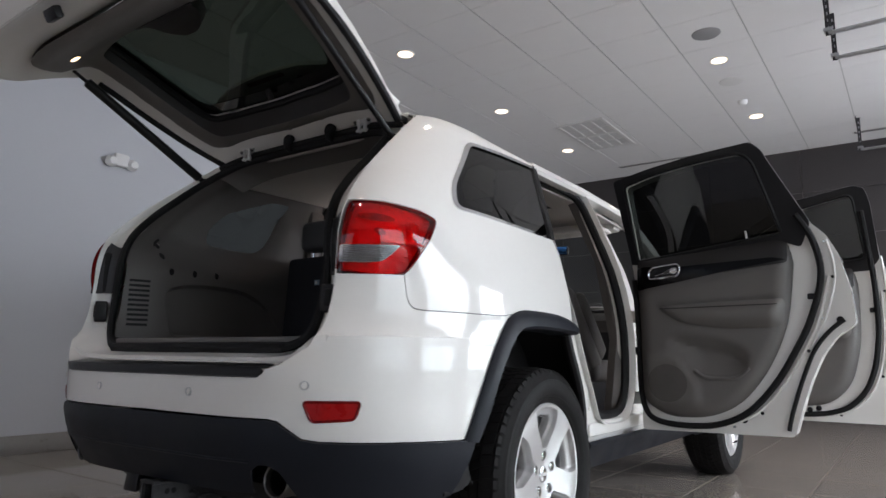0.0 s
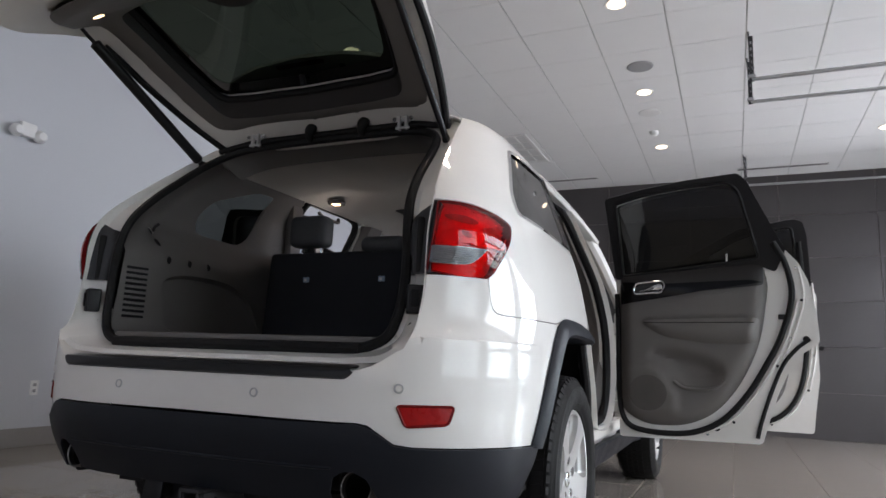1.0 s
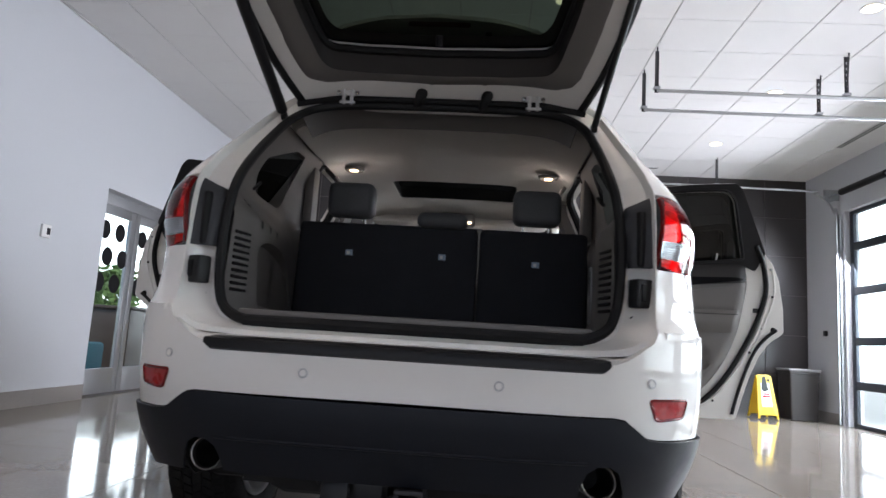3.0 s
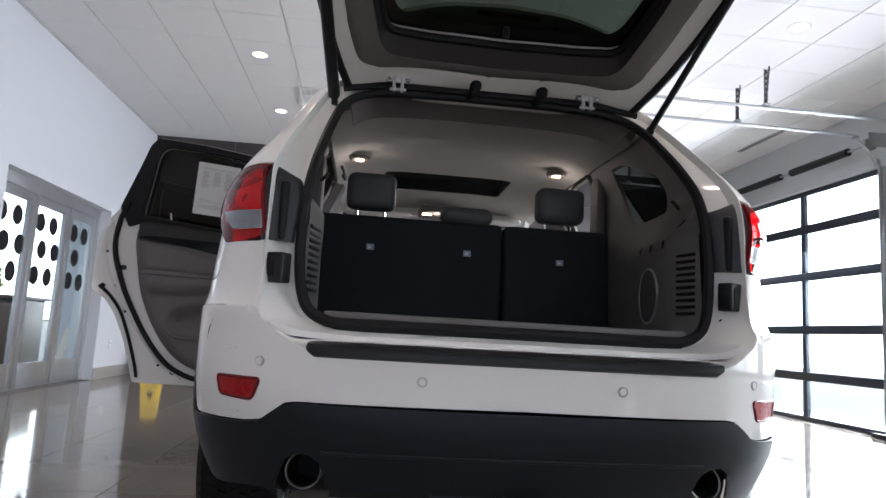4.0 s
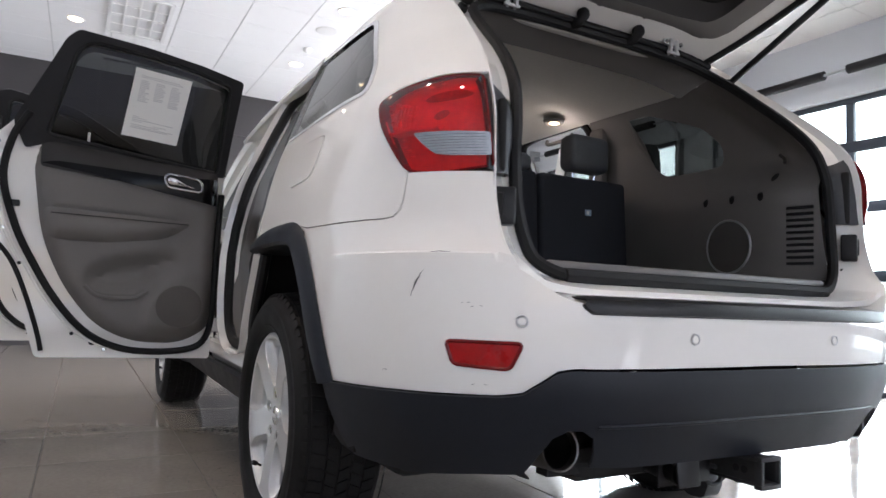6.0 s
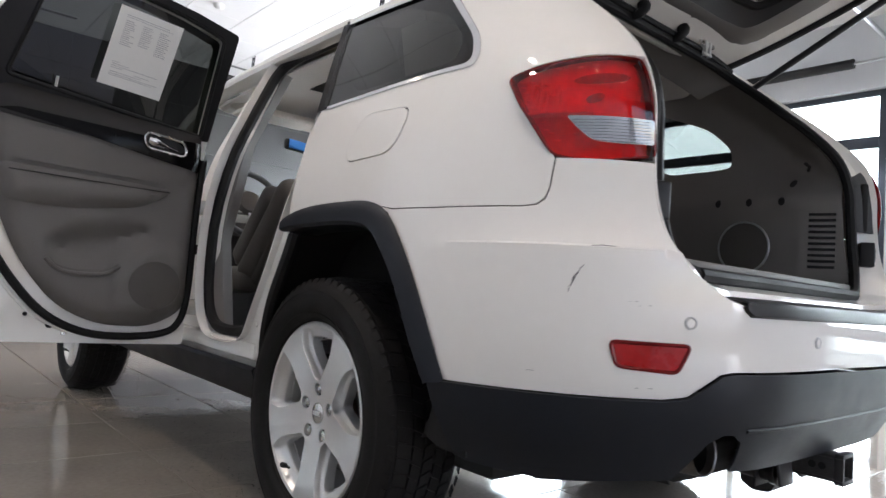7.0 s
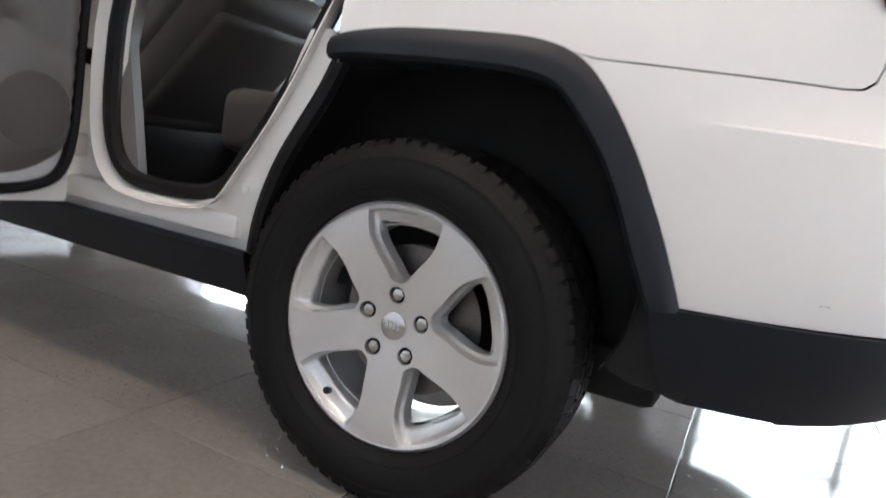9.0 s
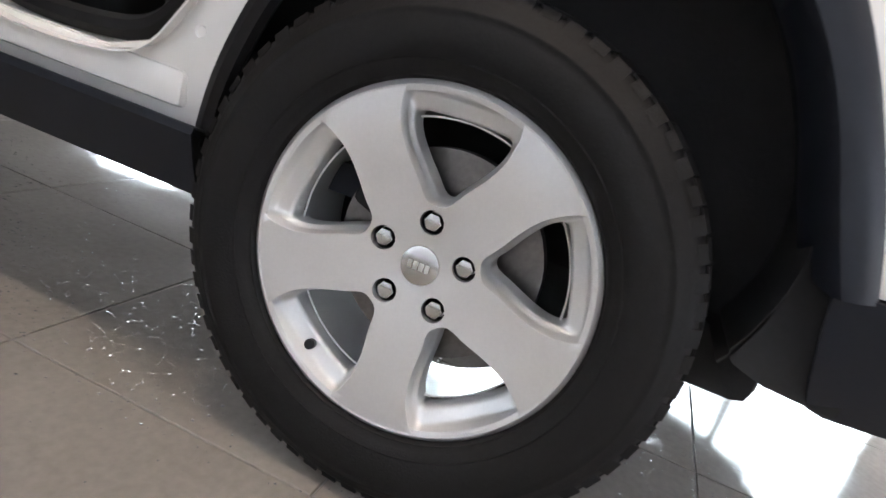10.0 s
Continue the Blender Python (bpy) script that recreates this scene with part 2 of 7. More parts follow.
def loft(curves, closed=False, flip=False):
    bm = bmesh.new()
    rows = [[bm.verts.new(p) for p in c] for c in curves]
    n = len(rows[0])
    for A, B in zip(rows, rows[1:]):
        for j in range(n if closed else n - 1):
            q = (A[j], A[(j + 1) % n], B[(j + 1) % n], B[j])
            if len({v.co.to_tuple(6) for v in q}) > 2:
                bm.faces.new(q[::-1] if flip else q)
    bmesh.ops.remove_doubles(bm, verts=bm.verts, dist=1e-5)
    return bm


def lathe(profile, centre, axis="x", n=48, closed=False, caps=False):
    """profile: (radius, position along the axis)."""
    bm = bmesh.new()
    rings = []
    for r, h in profile:
        ring = []
        for j in range(n):
            t = 2 * math.pi * j / n
            c, s = r * math.cos(t), r * math.sin(t)
            v = {"x": (h, c, s), "y": (c, h, s), "z": (c, s, h)}[axis]
            ring.append(bm.verts.new(Vector(centre) + Vector(v)))
        rings.append(ring)
    k = len(rings)
    for i in range(k if closed else k - 1):
        A, B = rings[i], rings[(i + 1) % k]
        for j in range(n):
            bm.faces.new((A[j], A[(j + 1) % n], B[(j + 1) % n], B[j]))
    if caps:
        for i, ring in ((0, rings[0]), (-1, rings[-1])):
            if profile[i][0] > 1e-6:
                bm.faces.new(ring)
    bmesh.ops.remove_doubles(bm, verts=bm.verts, dist=1e-6)
    bmesh.ops.recalc_face_normals(bm, faces=bm.faces)
    return bm


def smooth(pts, n=5, closed=True):
    """Catmull-Rom through the points."""
    k, out = len(pts), []
    for i in range(k if closed else k - 1):
        p = [pts[(i + j) % k] if closed else pts[min(max(i + j, 0), k - 1)] for j in (-1, 0, 1, 2)]
        for j in range(n):
            t = j / n
            out.append(tuple(0.5 * (2 * b + (c - a) * t + (2 * a - 5 * b + 4 * c - d) * t * t + (3 * b - a - 3 * c + d) * t ** 3) for a, b, c, d in zip(*p)))
    if not closed:
        out.append(tuple(pts[-1]))
    return out


def rounded(pts, r, n=5):
    """A closed polygon with its corners rounded."""
    out, k = [], len(pts)
    rs = r if isinstance(r, (list, tuple)) else [r] * k
    for i in range(k):
        a, b, c = Vector(pts[i - 1]), Vector(pts[i]), Vector(pts[(i + 1) % k])
        d = min(rs[i], (a - b).length * 0.48, (c - b).length * 0.48)
        p, q = b + (a - b).normalized() * d, b + (c - b).normalized() * d
        if d < 1e-4:
            out.append(tuple(b))
            continue
        for j in range(n + 1):
            t = j / n
            out.append(tuple(p * (1 - t) ** 2 + b * 2 * t * (1 - t) + q * t * t))
    return out


def inside(p, poly):
    x, y = p
    c = False
    for (x1, y1), (x2, y2) in zip(poly, poly[1:] + poly[:1]):
        if (y1 > y) != (y2 > y) and x < (x2 - x1) * (y - y1) / (y2 - y1) + x1:
            c = not c
    return c


def refine(poly, step):
    out = []
    for a, b in zip(poly, poly[1:] + poly[:1]):
        n = max(1, math.ceil(math.dist(a, b) / step))
        out += [(a[0] + (b[0] - a[0]) * i / n, a[1] + (b[1] - a[1]) * i / n) for i in range(n)]
    return out


def sheet(outline, fmap, holes=(), step=0.04, mirror=False, flip=False, creases=()):
    """A surface patch: a flat outline with holes, laid on the surface that fmap gives."""
    loops = [refine([tuple(p[:2]) for p in o], step) for o in (outline, *holes)]
    pts, edges = [], []
    for lp in loops:
        k = len(pts)
        pts += lp
        edges += [(k + i, k + (i + 1) % len(lp)) for i in range(len(lp))]
    for cr in creases:
        k = len(pts)
        pts += [tuple(p[:2]) for p in cr]
        edges += [(k + i, k + i + 1) for i in range(len(cr) - 1)]
    arr = np.array(pts)
    lo, hi = arr.min(0), arr.max(0)
    i = 0
    for gy in np.arange(lo[1] + step / 2, hi[1], step):
        i += 1
        for gx in np.arange(lo[0] + step * (0.5 if i % 2 else 1.0), hi[0], step):
            if ((arr - (gx, gy)) ** 2).sum(1).min() > (0.45 * step) ** 2 and inside((gx, gy), loops[0]) and not any(inside((gx, gy), h) for h in loops[1:]):
                pts.append((float(gx), float(gy)))
    v, e, f, *_ = delaunay_2d_cdt([Vector(p) for p in pts], edges, [], 0, 1e-6)
    bm = bmesh.new()
    vs = []
    for p in v:
        q = Vector(fmap(p[0], p[1]))
        if mirror:
            q.x = -q.x
        vs.append(bm.verts.new(q))
    for t in f:
        c = ((v[t[0]][0] + v[t[1]][0] + v[t[2]][0]) / 3, (v[t[0]][1] + v[t[1]][1] + v[t[2]][1]) / 3)
        (xa, ya), (xb, yb), (xc, yc_) = (v[k] for k in t)
        sliver = abs((xb - xa) * (yc_ - ya) - (xc - xa) * (yb - ya)) < 6e-6
        if not sliver and inside(c, loops[0]) and not any(inside(c, h) for h in loops[1:]):
            tri = [vs[j] for j in t]
            bm.faces.new(tri[::-1] if mirror != flip else tri)
    bmesh.ops.delete(bm, geom=[w for w in bm.verts if not w.link_faces], context="VERTS")
    return bm


def hermite(table):
    """A smooth function through (position, value) pairs."""
    xs, ys = [a for a, _ in table], [b for _, b in table]
    ms = [0.0] * len(xs)
    for i in range(len(xs)):
        a, b = max(i - 1, 0), min(i + 1, len(xs) - 1)
        ms[i] = (ys[b] - ys[a]) / (xs[b] - xs[a])

    def f(x):
        if x <= xs[0]:
            return ys[0]
        if x >= xs[-1]:
            return ys[-1]
        i = max(j for j in range(len(xs) - 1) if xs[j] <= x)
        h = xs[i + 1] - xs[i]
        t = (x - xs[i]) / h
        return ((2 * t ** 3 - 3 * t * t + 1) * ys[i] + (t ** 3 - 2 * t * t + t) * h * ms[i] + (3 * t * t - 2 * t ** 3) * ys[i + 1] + (t ** 3 - t * t) * h * ms[i + 1])
    return f


def slab(outline, z0, z1, m=None, bevel=0.0):
    """A flat outline raised from z0 to z1."""
    bm = bmesh.new()
    lo = [bm.verts.new((x, y, z0)) for x, y in outline]
    hi = [bm.verts.new((x, y, z1)) for x, y in outline]
    n = len(lo)
    for i in range(n):
        bm.faces.new((lo[i], lo[(i + 1) % n], hi[(i + 1) % n], hi[i]))
    bm.faces.new(lo[::-1])
    top = bm.faces.new(hi)
    bmesh.ops.recalc_face_normals(bm, faces=bm.faces)
    if bevel:
        bmesh.ops.bevel(bm, geom=list(top.edges), offset=bevel, segments=2, affect="EDGES", profile=0.5)
    if m:
        bmesh.ops.transform(bm, verts=bm.verts, matrix=m)
    return bm

# ---- the car's outer surface ----
HALF_W = hermite([(0.25, 0.84), (0.40, 0.895), (0.55, 0.93), (0.70, 0.945), (0.90, 0.945), (1.0, 0.938), (1.10, 0.922), (1.20, 0.899), (1.28, 0.874), (1.36, 0.840), (1.46, 0.797), (1.56, 0.752), (1.63, 0.720), (1.68, 0.698), (1.70, 0.687), (1.74, 0.652)])
REAR_Y = hermite([(0.25, 0.05), (0.40, -0.03), (0.52, -0.075), (0.63, -0.098), (0.72, -0.102), (0.80, -0.1025), (0.8695, -0.100), (0.874, -0.091), (0.90, -0.071), (0.93, -0.057), (0.97, -0.048), (1.05, -0.045), (1.20, -0.045), (1.27, -0.030), (1.35, 0.022), (1.45, 0.118), (1.55, 0.242), (1.65, 0.373), (1.70, 0.44), (1.74, 0.49)])
GATE_W = hermite([(0.25, 0.84), (0.40, 0.895), (0.55, 0.93), (0.70, 0.945), (0.90, 0.945), (1.0, 0.938), (1.10, 0.922), (1.20, 0.897), (1.28, 0.872), (1.36, 0.838), (1.46, 0.788), (1.56, 0.730), (1.63, 0.685), (1.68, 0.645)])
GATE_Y = hermite([(0.25, 0.05), (0.40, -0.03), (0.52, -0.075), (0.63, -0.098), (0.72, -0.102), (0.80, -0.1025), (0.8695, -0.100), (0.874, -0.091), (0.90, -0.071), (0.93, -0.057), (0.97, -0.048), (1.05, -0.045), (1.20, -0.045), (1.27, -0.035), (1.34, 0.035), (1.44, 0.165), (1.54, 0.305), (1.62, 0.415), (1.70, 0.52), (1.76, 0.60)])
YC, EP, EQ = 1.0, 4.0, 3.6
_t = np.linspace(0, math.pi / 2, 400)
_fx, _fy = np.sin(_t) ** (2 / EP), np.cos(_t) ** (2 / EQ)
_s = np.concatenate([[0], np.cumsum(np.hypot(np.diff(_fx) * 0.935, np.diff(_fy) * 1.06))])
S0 = float(_s[-1])
CORNER = hermite([(0.95, 0.0), (1.04, 0.004), (1.12, 0.014), (1.20, 0.030), (1.28, 0.034), (1.36, 0.020), (1.46, 0.0)])


def skin(s, z, out=0.0):
    """The right-hand body surface; s runs from the middle of the tail round the corner and forward."""
    if s >= S0:
        y = YC + s - S0
        taper = 1.0 - 0.010 * max(0.0, (y - 1.6)) ** 2 / 2
        return Vector((HALF_W(z) * taper + out, y, z))
    fx, fy = float(np.interp(s, _s, _fx)), float(np.interp(s, _s, _fy))
    w, d = HALF_W(z), YC - REAR_Y(z)
    p = Vector((w * fx, YC - d * fy, z))
    step = 1.0 if z < 0.87 else 1.0 - 0.3 * (z - 0.87) / 0.004 if z < 0.874 else 0.7 * (max(0.0, 0.965 - z) / 0.091) ** 2
    p.x += 0.024 * step * fx ** 6 * max(0.0, min(1.0, (0.50 - p.y) / 0.34))
    n = Vector((fx ** 3 * EP / w, -(fy ** 2.6) * EQ / d, 0)).normalized()
    round_off = CORNER(z) * math.sin(math.pi * max(0.0, min(1.0, (fx - 0.76) / 0.22))) if z > 0.95 else 0.0
    return p + n * (out + round_off)


def at_y(y, z):
    if y >= YC:
        return (S0 + y - YC, z)
    return (float(np.interp((YC - y) / (YC - REAR_Y(z)), _fy[::-1], _s[::-1])), z)


def at_x(x, z):
    return (float(np.interp(x / HALF_W(z), _fx, _s)), z)


def roof_z(x, y):
    return 1.795 - 0.10 * min(1.2, abs(x) / 0.69) ** 4 - 0.012 * (max(0.0, 1.4 - y)) ** 2 - 0.05 * max(0.0, y - 1.9) ** 2


SIDES = (1, -1)
car = thing("car", "white mid-size sport utility vehicle with tailgate and all four doors open", "car")

# quarter panel, one each side
ARCH_OUT = [(1.17, 0.90), (1.15, 0.955), (1.02, 0.972), (0.86, 0.975), (0.73, 0.968), (0.66, 0.945), (0.617, 0.88), (0.562, 0.78), (0.495, 0.645), (0.452, 0.565)]
seam = [(0.645, 0.955), (0.50, 0.953), (0.36, 0.953), (0.270, 0.953), (0.243, 0.957), (0.228, 0.970), (0.222, 0.992), (0.219, 1.055)]
pillar = [(0.692, 1.285), (0.680, 1.33), (0.671, 1.39), (0.653, 1.47), (0.632, 1.55), (0.616, 1.61), (0.602, 1.66), (0.591, 1.70), (0.578, 1.734)]
ROOF_EDGE = [(0.66, 1.732), (0.74, 1.723), (0.86, 1.713), (1.0, 1.705), (1.16, 1.70), (1.335, 1.697)]
quarter = [at_y(*p) for p in ARCH_OUT[:5]] + [at_y(*p) for p in seam] + [at_y(0.29, 1.16), at_y(0.352, 1.245), at_y(0.30, 1.268), at_y(0.19, 1.282)] + [at_x(*p) for p in pillar] \
    + [at_y(*p) for p in ROOF_EDGE] + [at_y(1.33, 1.685), at_y(1.19, 1.36), at_y(1.165, 1.30), at_y(1.172, 1.25), at_y(1.178, 1.15), at_y(1.178, 1.0)]
window = rounded([at_y(0.495, 1.322), at_y(0.535, 1.408), at_y(0.64, 1.512), at_y(0.76, 1.632), at_y(1.06, 1.655), at_y(1.305, 1.668), at_y(1.155, 1.308), at_y(0.80, 1.316)], [0.035, 0.03, 0.05, 0.05, 0.1, 0.006, 0.006, 0.1], 6)
rim_out = rounded([at_y(0.467, 1.310), at_y(0.512, 1.404), at_y(0.612, 1.506), at_y(0.745, 1.645), at_y(1.06, 1.670), at_y(1.325, 1.682), at_y(1.165, 1.298), at_y(0.80, 1.304)], [0.045, 0.03, 0.05, 0.06, 0.1, 0.006, 0.006, 0.1], 6)
fuel = rounded([at_y(0.690, 1.104), at_y(0.655, 1.232), at_y(0.885, 1.240), at_y(0.922, 1.094)], 0.055, 6)
for sd in SIDES:
    mir = sd < 0
    holes = [rim_out] + ([fuel] if mir else [])
    part("quarter_panel", sheet(quarter, skin, holes, 0.03, mir), PAINT, car, solid=0.006)
    part("window_surround", sheet(rim_out, lambda s, z: skin(s, z, 0.004), [window], 0.03, mir), CHROME, car, "thin bright window surround", solid=0.012)
    part("quarter_window", sheet(window, lambda s, z: skin(s, z, -0.004), (), 0.04, mir), TINT, car, "dark tinted quarter glass")
    if mir:
        ca, cb = sum(p[0] for p in fuel) / len(fuel), sum(p[1] for p in fuel) / len(fuel)
        inner = [(ca + (a - ca) * 0.97, cb + (b - cb) * 0.955) for a, b in fuel]
        part("fuel_door", sheet(inner, lambda s, z: skin(s, z, 0.0015), (), 0.03, True), PAINT, car, "white fuel filler flap", solid=0.006)
        part("fuel_door_gap", sheet([(ca + (a - ca) * 1.03, cb + (b - cb) * 1.04) for a, b in fuel], lambda s, z: skin(s, z, -0.008), (), 0.04, True), CLAD2, car)

# rear bumper: white upper skin over both corners, down to the dark lower fascia
LOW = [(0.0, 0.637), (0.57, 0.637), (0.60, 0.632), (0.635, 0.605), (0.66, 0.585), (0.70, 0.578)]
bump = [at_x(0, 0.772), at_x(0, 0.64)] + [at_x(*p) for p in LOW[1:]] + [at_y(0.20, 0.572), at_y(0.452, 0.562)] + [at_y(*p) for p in ARCH_OUT[:3:-1]] \
    + [at_y(y - (0.003 if z > 0.955 else 0.0), z - (0.003 if z < 0.98 else 0.0)) for y, z in seam] + [at_x(0.705, 1.052), at_x(0.70, 0.95), at_x(0.695, 0.88), at_x(0.68, 0.84), at_x(0.64, 0.81), at_x(0.60, 0.785), at_x(0.56, 0.772)]
crease = [[at_y(y, z) for y in np.linspace(0.02, 0.52, 36)] for z in (0.8698, 0.8742)]
refl = rounded([at_x(0.665, 0.688), at_y(0.088, 0.688), at_y(0.078, 0.636), at_x(0.685, 0.629)], 0.014, 5)
for sd in SIDES:
    mir = sd < 0
    if mir:
        bb = merge(sheet(bump, skin, [refl], 0.02, creases=crease), sheet(bump, skin, [refl], 0.02, True, creases=crease))
        bmesh.ops.remove_doubles(bb, verts=bb.verts, dist=2e-4)
        part("rear_bumper", bb, PAINT, car, "white painted rear bumper skin", solid=0.006, angle=17)
    part("reflector_recess", sheet(refl, lambda s, z: skin(s, z, -0.012), (), 0.03, mir), CLAD2, car)
    inr = [((a - sum(p[0] for p in refl) / len(refl)) * 0.96 + sum(p[0] for p in refl) / len(refl), (b - 0.66) * 0.93 + 0.66) for a, b in refl]
    part("reflector", sheet(inr, lambda s, z: skin(s, z, 0.001), (), 0.02, mir), REFL, car, "red ribbed bumper reflector", solid=0.01)
    part("reflector_rim", tube([(q.x * sd, q.y, q.z) for q in (skin(s, z, 0.0005) for s, z in refine(inr, 0.012))], 0.0042, 6, True), REDD, car, "dark red moulded rim")
    # dark lower fascia
    low = [at_x(0, 0.632)] + [at_x(x, z - 0.004) for x, z in LOW[1:]] + [at_y(0.20, 0.568), at_y(0.400, 0.561), at_y(0.482, 0.556), at_y(0.470, 0.50), at_y(0.448, 0.43), at_y(0.430, 0.392), at_y(0.405, 0.385), at_y(0.25, 0.384), at_x(0.80, 0.38), at_x(0.70, 0.40), at_x(0.62, 0.405),
                                   at_x(0.602, 0.455), at_x(0.588, 0.490), at_x(0.560, 0.507), at_x(0.530, 0.506), at_x(0.502, 0.488), at_x(0.489, 0.45), at_x(0.485, 0.42), at_x(0.40, 0.415), at_x(0, 0.415)]

    def fascia(s, z):
        return skin(s, z, 0.012 * min(1.0, max(0.0, (0.66 - z) / 0.05)) - 0.25 * max(0.0, 0.53 - z) ** 1.4)
    if mir:
        bb = merge(sheet(low, fascia, (), 0.03), sheet(low, fascia, (), 0.03, True))
        bmesh.ops.remove_doubles(bb, verts=bb.verts, dist=2e-4)
        part("lower_fascia", bb, CLAD, car, "dark grained lower bumper fascia", solid=0.006)
    step_pts = [fascia(*at_x(x, 0.515)) for x in np.linspace(0.0, 0.50, 14)]
    part("fascia_ridge", tube([(p.x * sd, p.y + 0.001, p.z) for p in step_pts], 0.005, 8), CLAD, car)
    # parking sensors
    for x in (0.262, 0.672):
        p = skin(*at_x(x, 0.702 if x < 0.5 else 0.731), 0.001)
        n = (p - skin(*at_x(x, 0.702 if x < 0.5 else 0.731), -0.02)).normalized()
        m = Vector((p.x * sd, p.y, p.z)), Vector((n.x * sd, n.y, n.z))
        tm = Matrix.Translation(m[0]) @ m[1].to_track_quat("Z", "Y").to_matrix().to_4x4()
        b = lathe([(0.0, 0.0025), (0.0085, 0.0025), (0.0095, 0.0)], (0, 0, 0), "z", 20)
        bmesh.ops.transform(b, matrix=tm, verts=b.verts)
        sn = part("parking_sensor", b, PAINT, car)
        b = lathe([(0.0095, 0.0), (0.0105, 0.003), (0.0125, 0.003), (0.0135, -0.001)], (0, 0, 0), "z", 20)
        bmesh.ops.transform(b, matrix=tm, verts=b.verts)
        part("sensor_ring", b, RINGP, sn)

# painted ledge and rubber step pad on the bumper's top
ledge = []
for x in np.linspace(-0.665, 0.665, 45):
    zl = float(np.interp(abs(x), [0.56, 0.60, 0.64, 0.67], [0.772, 0.785, 0.810, 0.832]))
    e = skin(*at_x(abs(x), zl))
    ledge.append(((x, e.y, zl), (x, e.y + 0.012, zl + 0.004), (x, -0.01, max(0.790, zl + 0.006)), (x, 0.085, max(0.800, zl + 0.012))))
part("bumper_ledge", loft([[r[i] for r in ledge] for i in range(4)]), PAINT, car, solid=0.006)
pxs = [-0.555, -0.552, -0.547, -0.540] + list(np.linspace(-0.533, 0.533, 31)) + [0.540, 0.547, 0.552, 0.555]
pad_out = [skin(*at_x(abs(x), 0.765)).y for x in pxs]
prof = [(0.002, 0.753), (-0.006, 0.756), (-0.007, 0.771), (-0.003, 0.7785), (0.016, 0.7825), (0.048, 0.787), (0.052, 0.780)]
pad = loft([[(x, y + dy, 0.780 + (z - 0.780) * min(1.0, 0.30 + 0.7 * max(0.0, (0.555 - abs(x)) / 0.022) ** 0.6)) for x, y in zip(pxs, pad_out)] for dy, z in prof])
part("step_pad", pad, CLAD2, car, "black rubber step pad on the bumper", solid=-0.004)
for k in range(3):
    part("step_pad_rib", tube([(x, y + 0.010 + 0.016 * k, 0.782 + 0.0016 * k) for x, y in zip(pxs[1:-1], pad_out[1:-1])], 0.0022, 6), CLAD2, car)

# tail lamps
lamp_o = [at_x(0.703, 1.066), at_x(0.78, 1.052), at_y(0.185, 1.054), at_y(0.225, 1.062), at_y(0.30, 1.17), at_y(0.35, 1.243), at_y(0.30, 1.262), at_y(0.19, 1.276), at_x(0.735, 1.279), at_x(0.703, 1.277)]
lamp_o = rounded(lamp_o, [0.01, 0.02, 0.02, 0.02, 0.02, 0.02, 0.03, 0.03, 0.02, 0.01], 3)
band_w = rounded([at_x(0.7065, 1.087), at_y(0.12, 1.086), at_y(0.157, 1.090), at_y(0.183, 1.113), at_y(0.206, 1.141), at_y(0.13, 1.139), at_x(0.7065, 1.137)], [0.004, 0.02, 0.014, 0.02, 0.008, 0.01, 0.004], 4)
